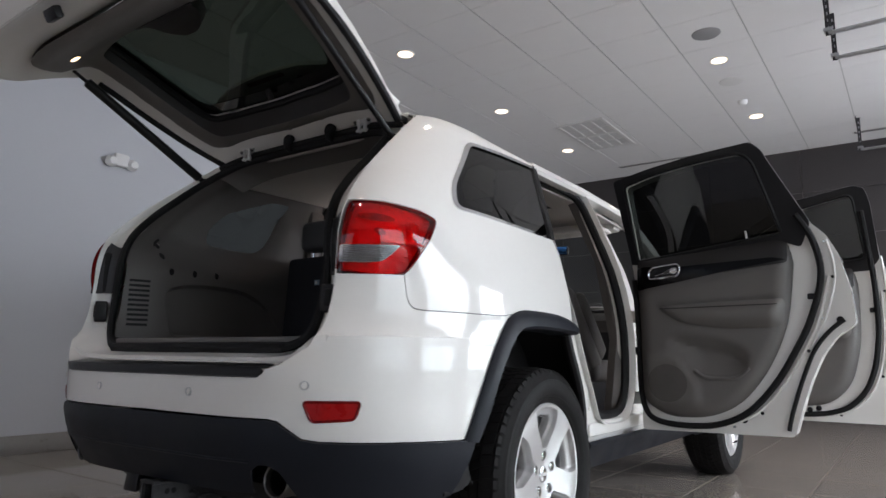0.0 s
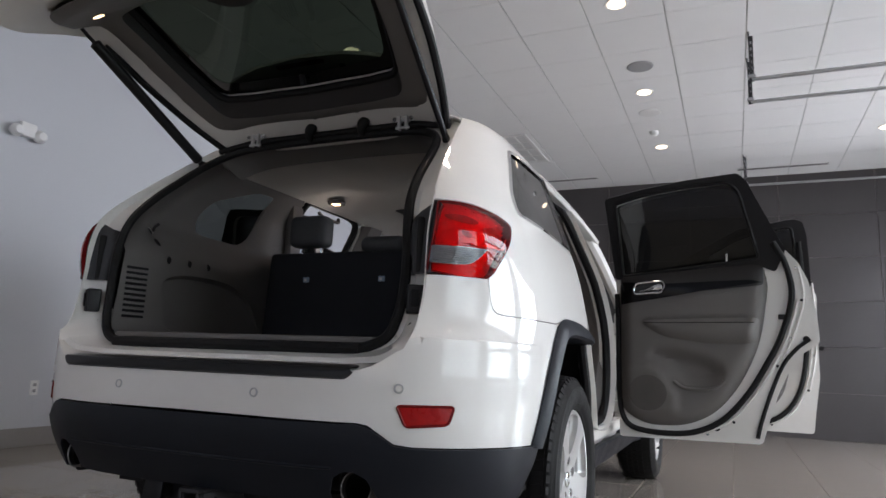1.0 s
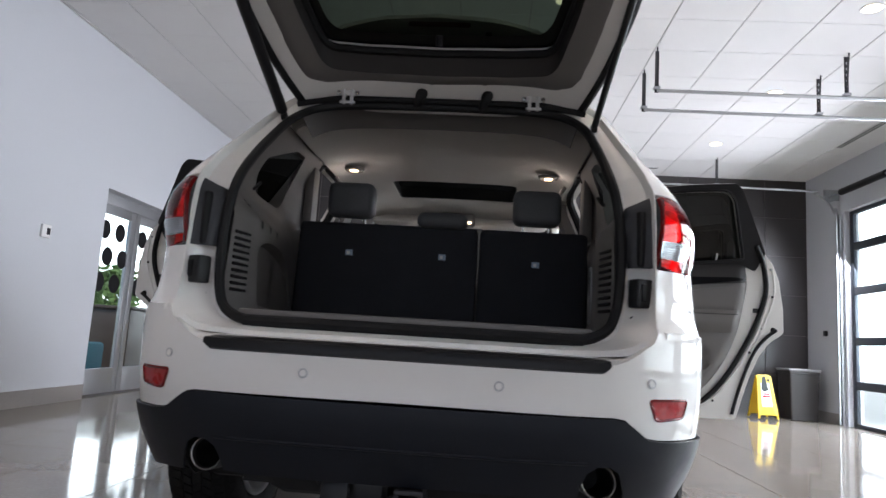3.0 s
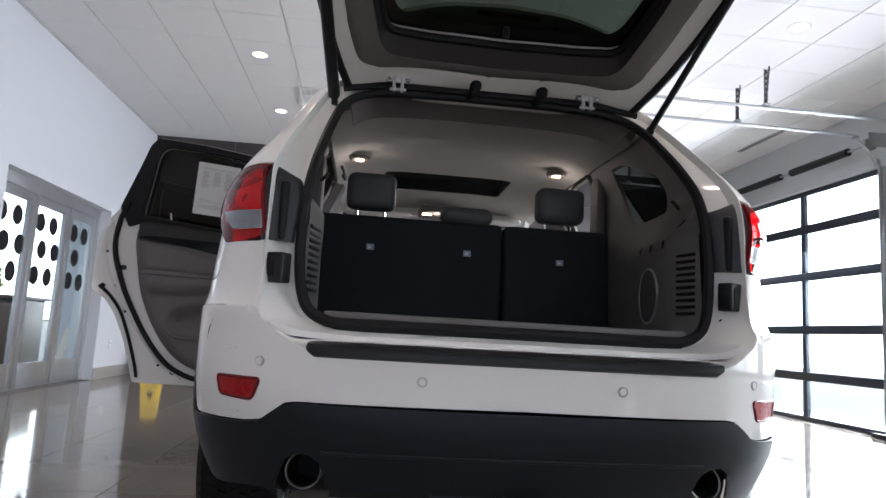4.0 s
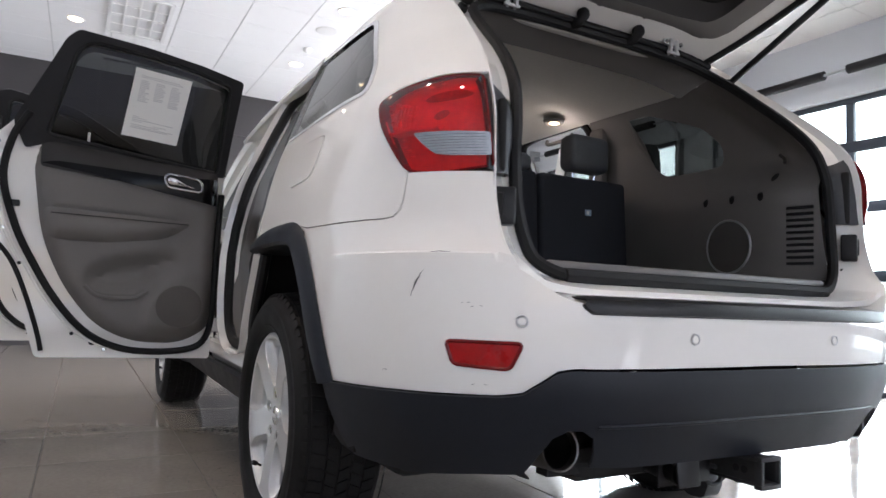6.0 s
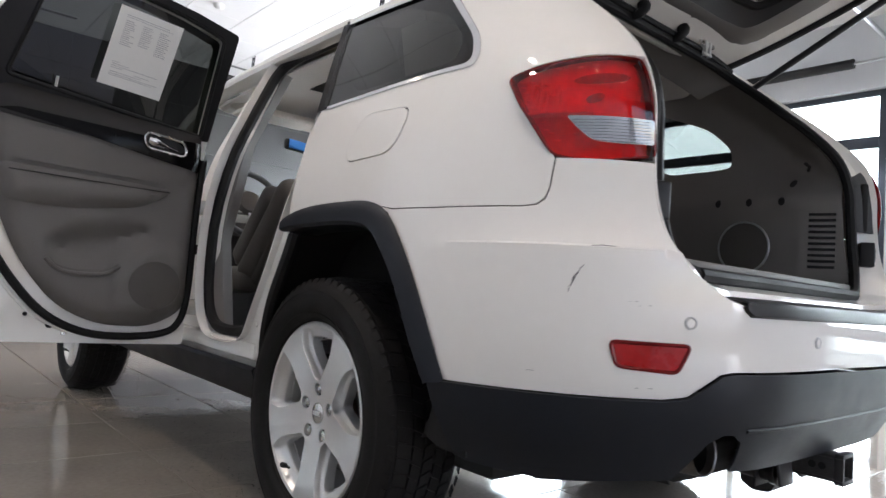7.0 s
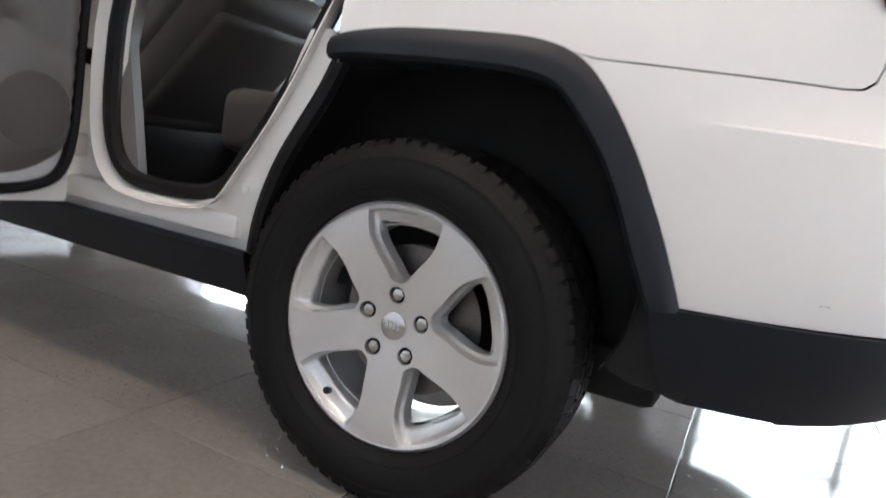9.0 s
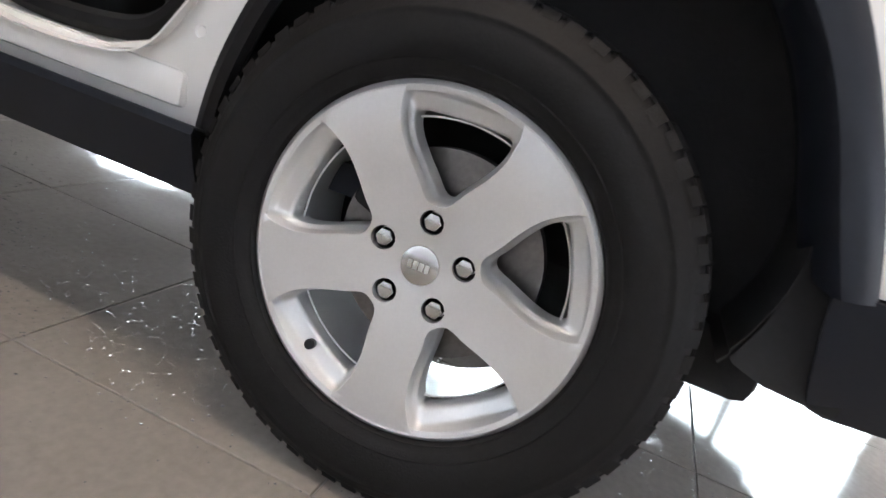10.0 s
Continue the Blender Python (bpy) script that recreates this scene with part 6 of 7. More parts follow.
swm = Matrix.Translation((-0.39, 2.72, 1.15)) @ pose(0, 0, 0, 68, 0, 0)
stw = part("steering_wheel", tube([swm @ Vector((0.185 * math.cos(t), 0.185 * math.sin(t), 0)) for t in np.linspace(0, 2 * math.pi, 40, endpoint=False)], 0.016, 10, True), LEATHER, car, "dark leather steering wheel")
hb = lathe([(0.0, 0.03), (0.06, 0.028), (0.075, 0.0), (0.05, -0.03)], (0, 0, 0), "z", 24)
bmesh.ops.transform(hb, matrix=swm, verts=hb.verts)
part("wheel_hub", hb, LEATHG, stw)
for a in (0, math.pi, -math.pi / 2):
    part("wheel_spoke", tube([swm @ Vector((0.05 * math.cos(a), 0.05 * math.sin(a), 0.005)), swm @ Vector((0.18 * math.cos(a), 0.18 * math.sin(a), 0))], 0.018, 8, flat=0.5), GREYP, stw)
MRM = Matrix.Translation((0, 2.92, 0)) @ pose(0, 0, 0, 0, 0, 14) @ Matrix.Translation((0, -2.92, 0))
mir_o = part("rear_view_mirror", box(-0.125, 0.125, 2.90, 2.94, 1.525, 1.59, 0.015, 3, MRM), CLAD2, car, "black interior rear-view mirror")
part("mirror_glass", box(-0.115, 0.115, 2.896, 2.90, 1.531, 1.584, 0.0, 2, MRM), MIRB, mir_o)
part("mirror_stalk", tube([(0, 2.93, 1.57), (0, 2.955, 1.60)], 0.010, 8), CLAD2, mir_o)
oc = part("overhead_console", box(-0.11, 0.11, 2.36, 2.66, 1.60, 1.645, 0.012), TRIM, car)
for x in (-0.06, 0.06):
    part("map_light", box(x - 0.03, x + 0.03, 2.42, 2.47, 1.594, 1.601, 0.003), WARM, oc, "lit map light")
for sd in SIDES:
    part("sun_visor", box(*sorted((0.16 * sd, 0.56 * sd)), 2.46, 2.64, 1.585, 1.61, 0.008), HEADL, car)
part("front_header", box(-0.60, 0.60, 2.58, 2.70, 1.60, 1.66, 0.02), HEADL, car)

# scuffs on the left rear corner
for (y, z), (y2, z2), w in (((0.138, 0.818), (0.149, 0.788), 0.0075), ((0.129, 0.832), (0.139, 0.812), 0.0030), ((0.147, 0.795), (0.153, 0.776), 0.0026),
                            ((0.048, 0.766), (0.060, 0.765), 0.0014), ((0.030, 0.760), (0.046, 0.757), 0.0016), ((0.086, 0.8718), (0.121, 0.8712), 0.0020), ((0.215, 0.612), (0.228, 0.611), 0.0014), ((0.030, 0.598), (0.052, 0.597), 0.0020)):
    a, b = skin(*at_y(y, z), 0.0002), skin(*at_y(y2, z2), 0.0002)
    mid_p = (a + b) / 2
    part("paint_scuff", tube([(-a.x, a.y, a.z), (-mid_p.x, mid_p.y + 0.002, mid_p.z + 0.002), (-b.x, b.y, b.z)], [0.0006, w * 0.5, 0.0006], 6, flat=0.8), SCRATCH, car)

# ---- the showroom ----
def wall_boxes(items, name, label, material=None):
    return structure(name, boxes(items), material or WALLP, label, "wall")


T = 0.2
GL_Y0, GL_Y1, GL_Z = 4.75, 7.33, 2.20      # glass entrance in the west wall
wall_boxes([(XL - T, XL, YF, GL_Y0, 0, CEIL), (XL - T, XL, GL_Y1, YB, 0, CEIL), (XL - T, XL, GL_Y0, GL_Y1, GL_Z, CEIL)], "wall_west", "plain white painted wall with a glazed entrance")
structure("wall_north", box(XL - T, XR + T, YB, YB + T, 0, CEIL), GROUT, "dark panelled end wall", "wall")
east, prev = [], YF
DH = 2.98
for a, b in sorted(DOORS):
    east.append((XR, XR + T, prev, a, 0, CEIL))
    east.append((XR, XR + T, a, b, DH, CEIL))
    prev = b
east.append((XR, XR + T, prev, YB, 0, CEIL))
wall_boxes(east, "wall_east", "white painted wall with overhead glass doors")
# Unseen south wall; its opening is added to let fill light in.
structure("wall_south", boxes([(XL - T, -3.3, YF - T, YF, 0, CEIL), (4.1, XR + T, YF - T, YF, 0, CEIL), (-3.3, 4.1, YF - T, YF, 0, 0.25), (-3.3, 4.1, YF - T, YF, 2.95, CEIL)]), BACKW, "dark end wall out of view, with an added light opening", "wall")
base = [(XL, XL + 0.012, YF, GL_Y0, 0, 0.15), (XL, XL + 0.012, GL_Y1, YB, 0, 0.15), (XR - 0.012, XR, 7.82, YB, 0, 0.15), (XR - 0.012, XR, 4.30, 4.70, 0, 0.15)]
structure("baseboard", boxes(base, 0.003), BASET, "grey tile skirting along the walls", "skirting")

# ceiling: tiles and the T-bar grid in one mesh each
P = 0.6096
gx0, gy0 = 1.078 - 8 * P, 3.61 - 18 * P
ct = bmesh.new()
ix, iy = math.ceil((XR - gx0) / P), math.ceil((YB - gy0) / P)
for i in range(-1, ix):
    for j in range(0, iy):
        x0, y0 = max(gx0 + i * P, XL), max(gy0 + j * P, YF)
        x1, y1 = min(gx0 + i * P + P, XR), min(gy0 + j * P + P, YB)
        if x1 - x0 > 0.03 and y1 - y0 > 0.03:
            merge(ct, box(x0 + 0.0065, x1 - 0.0065, y0 + 0.0025, y1 - 0.0025, CEIL - 0.004, CEIL + 0.01))
ceiling = structure("ceiling", ct, CTILE, "white suspended tile ceiling", "ceiling")
gr = bmesh.new()
for i in range(0, ix + 1):
    if XL < gx0 + i * P < XR:
        merge(gr, box(gx0 + i * P - 0.009, gx0 + i * P + 0.009, YF, YB, CEIL + 0.004, CEIL + 0.03))
structure("trim", gr, TBAR, "grid bars of the suspended ceiling", "ceiling grid")
structure("ceiling_deck", box(XL - T, XR + T, YF - T, YB + T, CEIL + 0.03, CEIL + 0.2), WALLP, "roof deck above the ceiling", "ceiling")
# recessed lamps
dl = None
for x in (-1.72, 0.73, 3.2):
    for y in (7.0, 5.165, 3.34, 1.51, -0.32, -2.15, -4.0):
        if dl is None:
            dl = tagged(part("recessed_downlight", lathe([(0.062, 0.03), (0.074, -0.004), (0.088, -0.007), (0.094, 0.0)], (0, 0, 0), "z", 28), WHITEP), "lit round recessed ceiling lamp", "ceiling lamp", "recessed ceiling lamps")
            dl.location = (x, y, CEIL - 0.004)
            part("lamp_lens", lathe([(0.0, -0.0015), (0.055, -0.0015), (0.070, -0.004)], (x, y, CEIL - 0.006), "z", 24), DOWN, dl)
        else:
            copy_thing(dl, pose(x, y, CEIL - 0.004))
        sp = bpy.data.lights.new("downlight", "SPOT")
        # The rows beyond y = -1 are added out of view, dimmed to darken the tail.
        sp.energy, sp.spot_size, sp.spot_blend, sp.color, sp.shadow_soft_size = (39 if y > -1 else 22), radians(100), 0.9, (1.0, 0.86, 0.68), 0.06
        new("downlight", sp).matrix_world = look((x, y, CEIL - 0.03), (x, y, 0))
for x, y, m, lb in ((0.765, 4.54, GREYP, "grey round ceiling loudspeaker"), (0.72, 5.76, CGRID, "white round ceiling loudspeaker")):
    s = tagged(part("ceiling_speaker", lathe([(0.0, -0.008), (0.105, -0.008), (0.12, -0.004), (0.125, 0.002)], (0, 0, 0), "z", 32), m), lb, "loudspeaker")
    s.location = (x, y, CEIL - 0.004)
s = tagged(part("smoke_detector", lathe([(0.0, -0.05), (0.03, -0.048), (0.05, -0.03), (0.055, 0.0)], (0, 0, 0), "z", 24), WHITEP), "small white ceiling smoke detector", "smoke detector")
s.location = (0.70, 6.4, CEIL - 0.004)
# return-air vent, slot diffusers
GRILB = mat("pale vent core", (0.58, 0.575, 0.565), 0.8, var=0.06, fine=220)
v = thing("ceiling_vent", "white square egg-crate ceiling vent", "vent")
part("backing", box(-1.40, -0.83, 6.02, 7.14, CEIL - 0.010, CEIL - 0.006), GRILB, v)
part("frame", boxes([(-1.42, -1.38, 6.0, 7.16, CEIL - 0.02, CEIL - 0.005), (-0.85, -0.81, 6.0, 7.16, CEIL - 0.02, CEIL - 0.005), (-1.38, -0.85, 6.0, 6.04, CEIL - 0.02, CEIL - 0.005), (-1.38, -0.85, 7.12, 7.16, CEIL - 0.02, CEIL - 0.005), (-1.38, -0.85, 6.55, 6.60, CEIL - 0.02, CEIL - 0.005)]), CGRID, v)
for k in range(1, 4):
    x = -1.40 + 0.57 * k / 4
    part("slat", box(x - 0.01, x + 0.01, 6.04, 7.12, CEIL - 0.018, CEIL - 0.008), CGRID, v)
for y in (6.30, 6.86):
    part("slat", box(-1.38, -0.85, y - 0.008, y + 0.008, CEIL - 0.017, CEIL - 0.009), CGRID, v)
for x0, x1, y0, y1 in ((-1.43, -0.30, 8.15, 8.25), (1.62, 2.78, 8.27, 8.37), (4.72, 4.82, 5.8, 6.95)):
    d = tagged(part("slot_diffuser", box(x0, x1, y0, y1, CEIL - 0.012, CEIL - 0.005, 0.002), CGRID), "white linear slot air diffuser in the ceiling", "vent", "slot diffusers")
    for k in (0.3, 0.7):
        if x1 - x0 > y1 - y0:
            part("slot", box(x0 + 0.02, x1 - 0.02, y0 + (y1 - y0) * k - 0.012, y0 + (y1 - y0) * k + 0.012, CEIL - 0.0135, CEIL - 0.0115), CLAD2, d)
        else:
            part("slot", box(x0 + (x1 - x0) * k - 0.012, x0 + (x1 - x0) * k + 0.012, y0 + 0.02, y1 - 0.02, CEIL - 0.0135, CEIL - 0.0115), CLAD2, d)

# overhead doors with tracks and hangers
for i, (a, b) in enumerate(DOORS):
    od = tagged(part("overhead_door", boxes([(XR + 0.07, XR + 0.12, a, a + 0.09, 0, DH), (XR + 0.07, XR + 0.12, b - 0.09, b, 0, DH)], 0.004), DFRAME), "closed overhead door of dark frames and clear panes", "garage door", "overhead glass doors")
    zz = [0.0, 0.56, 1.155, 1.845, 2.47, DH]
    for k, z in enumerate(zz):
        part("rail", box(XR + 0.068, XR + 0.122, a + 0.09, b - 0.09, max(0.0, z - 0.055), min(DH, z + 0.055), 0.004), DFRAME, od)
    for k in range(5):
        z0, z1 = max(0.055, zz[k] + 0.055), zz[k + 1] - 0.055
        part("stile", box(XR + 0.068, XR + 0.122, (a + b) / 2 - 0.04, (a + b) / 2 + 0.04, z0, z1, 0.003), DFRAME, od)
        for y0, y1 in ((a + 0.09, (a + b) / 2 - 0.04), ((a + b) / 2 + 0.04, b - 0.09)):
            pn = part("pane", box(XR + 0.092, XR + 0.098, y0, y1, z0, z1), CLEAR, od)
            pn.visible_shadow = False
    for y in (a - 0.10, b + 0.07 + (0.08 if i == 1 else 0)):
        tk = [(XR - 0.07, y, 0.02), (XR - 0.07, y, 2.78), (XR - 0.10, y, 2.96), (XR - 0.20, y, 3.13), (XR - 0.38, y, 3.24), (XR - 0.60, y, 3.275), (1.72, y, 3.29)]
        track = tagged(part("door_track", tube(smooth(tk[:1] + tk[1:], 4, False), 0.026, 6, flat=0.6), GALV), "galvanised overhead door track", "door track", "overhead door tracks")
        part("track_angle", box(XR - 0.045, XR - 0.002, y - 0.02, y + 0.02, 0.0, 2.95, 0.003), GALV, track)
        for x in (1.72, 3.46):
            part("hanger", box(x - 0.018, x + 0.018, y - 0.004, y + 0.004, 3.27, CEIL - 0.005), PERF, track)
            part("hanger_foot", box(x - 0.03, x + 0.03, y - 0.03, y + 0.03, 3.30, 3.325, 0.003), GALV, track)
            part("hanger_brace", tube([(x, y, 3.29), (x - 0.02, y - 0.09, CEIL - 0.005)], 0.008, 4), PERF, track)
            for k in range(6):
                part("hole", box(x - 0.006, x + 0.006, y - 0.0055, y + 0.0055, 3.32 + 0.058 * k, 3.345 + 0.058 * k), GALV, track)
    sh = tagged(part("torsion_shaft", tube([(XR - 0.16, a - 0.15, 3.20), (XR - 0.16, b + 0.15, 3.20)], 0.014, 8), GALV), "steel torsion shaft above the overhead door", "door spring", "torsion shafts")
    part("torsion_spring", tube([(XR - 0.16, a + 0.25, 3.20), (XR - 0.16, (a + b) / 2 - 0.12, 3.20)], 0.048, 12), CLAD2, sh)
    part("torsion_spring", tube([(XR - 0.16, (a + b) / 2 + 0.12, 3.20), (XR - 0.16, b - 0.25, 3.20)], 0.048, 12), CLAD2, sh)
    for y in (a - 0.08, b + 0.08):
        part("cable_drum", lathe([(0.03, -0.03), (0.075, -0.025), (0.06, 0.0), (0.075, 0.025), (0.03, 0.03)], (XR - 0.16, y, 3.20), "y", 20), GALV, sh)
        part("bearing_plate", box(XR - 0.22, XR - 0.002, y - 0.012 + (0.05 if y > b else -0.05), y - 0.002 + (0.05 if y > b else -0.05), 3.16, 3.32, 0.003), GALV, sh)
    if i == 1:
        op = tagged(part("door_opener", box(XR - 0.24, XR - 0.05, b - 0.13, b + 0.03, 2.83, 3.34, 0.02), CLAD2), "black electric door operator box", "door opener", "door operators")
        part("chain_wheel", lathe([(0.02, -0.02), (0.085, -0.02), (0.090, -0.008), (0.080, 0.0), (0.090, 0.008), (0.085, 0.02), (0.02, 0.02)], (XR - 0.16, b - 0.19, 3.22), "y", 24), CLAD2, op, "black chain wheel")
        part("gear_case", lathe([(0.0, -0.07), (0.05, -0.07), (0.06, -0.05), (0.06, 0.05), (0.05, 0.07), (0.0, 0.07)], (XR - 0.16, b - 0.31, 3.25), "y", 20), CLAD2, op, "round black gear case")
        part("pull_cord", tube([(XR - 0.2, b - 0.16, 2.84), (XR - 0.2, b - 0.16, 1.72)], 0.003, 6), YELLOW, op)
for z in (1.30, 1.12):
    tagged(part("wall_switch", box(XR - 0.045, XR - 0.001, 4.16, 4.24, z - 0.05, z + 0.05, 0.005), CLAD2), "small dark control box on the wall", "switch", "door controls")
tagged(part("wall_switch", box(XR - 0.035, XR - 0.001, 8.16, 8.24, 1.23, 1.31, 0.004), CLAD2), "small dark control box on the wall", "switch", "door controls")

# glass entrance in the west wall, with a lobby beyond
XG = XL - 0.16
en = thing("glass_entrance", "aluminium framed glass entrance door with black round decals", "door", loc=(XG, 6.05, 0))
part("frame", boxes([(XG - 0.05, XG + 0.03, GL_Y0, GL_Y0 + 0.10, 0, GL_Z), (XG - 0.05, XG + 0.03, GL_Y1 - 0.10, GL_Y1, 0, GL_Z), (XG - 0.05, XG + 0.03, GL_Y0 + 0.10, GL_Y1 - 0.10, GL_Z - 0.12, GL_Z)], 0.004), ALUM, en)
for y0, y1 in ((GL_Y0 + 0.10, 5.62), (5.64, 6.46), (6.48, GL_Y1 - 0.10)):
    lf = part("leaf_frame", boxes([(XG - 0.03, XG + 0.015, y0, y0 + 0.09, 0.01, GL_Z - 0.12), (XG - 0.03, XG + 0.015, y1 - 0.09, y1, 0.01, GL_Z - 0.12), (XG - 0.03, XG + 0.015, y0 + 0.09, y1 - 0.09, GL_Z - 0.22, GL_Z - 0.12), (XG - 0.03, XG + 0.015, y0 + 0.09, y1 - 0.09, 0.01, 0.28)], 0.004), ALUM, en, "aluminium door leaf")
    part("pane", box(XG - 0.012, XG - 0.006, y0 + 0.09, y1 - 0.09, 0.28, GL_Z - 0.22), CLEAR, lf).visible_shadow = False
    for r in range(3):
        for c in range(2):
            cy, cz = y0 + 0.20 + 0.30 * c + (0.10 if r % 2 else 0), 1.80 - 0.29 * r
            if cy < y1 - 0.17:
                part("decal", lathe([(0.0, 0.002), (0.105, 0.002), (0.105, 0.0)], (XG - 0.004, cy, cz), "x", 24), CLAD2, lf)
structure("door_1", boxes([(XL - 0.5, XL - T, GL_Y0 - 0.12, GL_Y0, 0, CEIL), (XL - 0.5, XL - T, GL_Y1, GL_Y1 + 0.12, 0, CEIL), (XL - 0.5, XL - T, GL_Y0, GL_Y1, GL_Z, GL_Z + 0.15)]), WALLP, "white painted reveal of the glass entrance", "reveal")
tagged(part("reception_counter", boxes([(XL - 3.0, XL - 1.6, 8.4, 9.4, 0, 1.0), (XL - 3.05, XL - 1.55, 8.35, 9.45, 1.0, 1.05)], 0.01), mat("dark walnut", (0.055, 0.038, 0.030), 0.45, var=0.25, scale=6)), "brown wooden reception counter beyond the glass", "counter")
tagged(part("lounge_chair", boxes([(XL - 2.2, XL - 1.6, 7.2, 7.8, 0.0, 0.48), (XL - 2.25, XL - 2.08, 7.2, 7.8, 0.25, 0.95)], 0.05), mat("teal cloth", (0.03, 0.12, 0.16), 0.9, var=0.1)), "teal upholstered lounge chair beyond the glass", "chair")

# ground outside, backdrop of daylight, trees
structure("ground", boxes([(XR + T, 60, -60, 70, -0.06, -0.02), (-60, XL - T, -60, 70, -0.06, -0.02), (XL - T, XR + T, YB + T, 70, -0.06, -0.02), (XL - T, XR + T, -60, YF - T, -0.06, -0.02)]), ASPH, "grey asphalt yard outside", "ground")
structure("backdrop", boxes([(30, 30.2, -60, 95, -0.02, 25), (-60, 30.2, 95, 95.2, -0.02, 25)]), SKYG, "bright hazy daylight beyond the doors", "backdrop")


def tree(x, y, h, seed):
    rnd = random.Random(seed)
    t = thing("tree", "leafy green tree outside", "tree", "trees outside", loc=(x, y, 0))
    part("trunk", tube([(x, y, -0.05), (x + 0.1, y, h * 0.3), (x, y + 0.1, h * 0.7)], [0.18, 0.13, 0.05], 8), BROOMW, t)
    bm = bmesh.new()
    for _ in range(900):
        d = Vector((rnd.gauss(0, 1), rnd.gauss(0, 1), rnd.gauss(0, 1))).normalized() * rnd.uniform(0.4, 1.0) ** 0.5
        c = Vector((x, y, h * 0.66)) + Vector((d.x * h * 0.34, d.y * h * 0.34, d.z * h * 0.34)) * rnd.uniform(0.75, 1.15)
        u, w = Vector((rnd.gauss(0, 1), rnd.gauss(0, 1), rnd.gauss(0, 1))).normalized() * 0.14, Vector((rnd.gauss(0, 1), rnd.gauss(0, 1), rnd.gauss(0, 1))).normalized() * 0.10
        bm.faces.new([bm.verts.new(c + k) for k in (u, w, -u, -w)])
    part("crown", bm, LEAF, t)


for i, (x, y, h) in enumerate(((-13, 14, 2.7), (-14, 17, 2.9), (-12, 19, 2.6), (-16, 12, 3.0), (-14.5, 21, 3.0))):
    tree(x, y, h, i)

# wall fittings
th = tagged(part("thermostat", box(XL, XL + 0.025, 3.78, 3.90, 1.52, 1.64, 0.006), WHITEP), "white wall thermostat with a dark display", "thermostat")
part("display", box(XL + 0.025, XL + 0.028, 3.84, 3.885, 1.55, 1.61), CLAD2, th)
for y, z in ((2.16, 0.47), (7.8, 0.44)):
    ow = tagged(part("wall_outlet", box(XL, XL + 0.008, y - 0.035, y + 0.035, z - 0.06, z + 0.06, 0.003), WHITEP), "white wall power outlet", "outlet", "wall outlets")
    for k in (-0.025, 0.025):
        part("socket", box(XL + 0.008, XL + 0.0095, y - 0.015, y + 0.015, z + k - 0.012, z + k + 0.012, 0.0), GREYP, ow)
el = tagged(part("emergency_light", box(XL, XL + 0.07, 1.69, 1.83, 2.51, 2.63, 0.02), WHITEP), "white twin-head emergency light on the wall", "emergency light")
for y in (1.66, 1.86):
    part("lamp_head", lathe([(0.0, 0.05), (0.035, 0.045), (0.055, 0.0), (0.04, -0.04), (0.0, -0.045)], (XL + 0.06, y, 2.54), "x", 18), WHITEP, el)

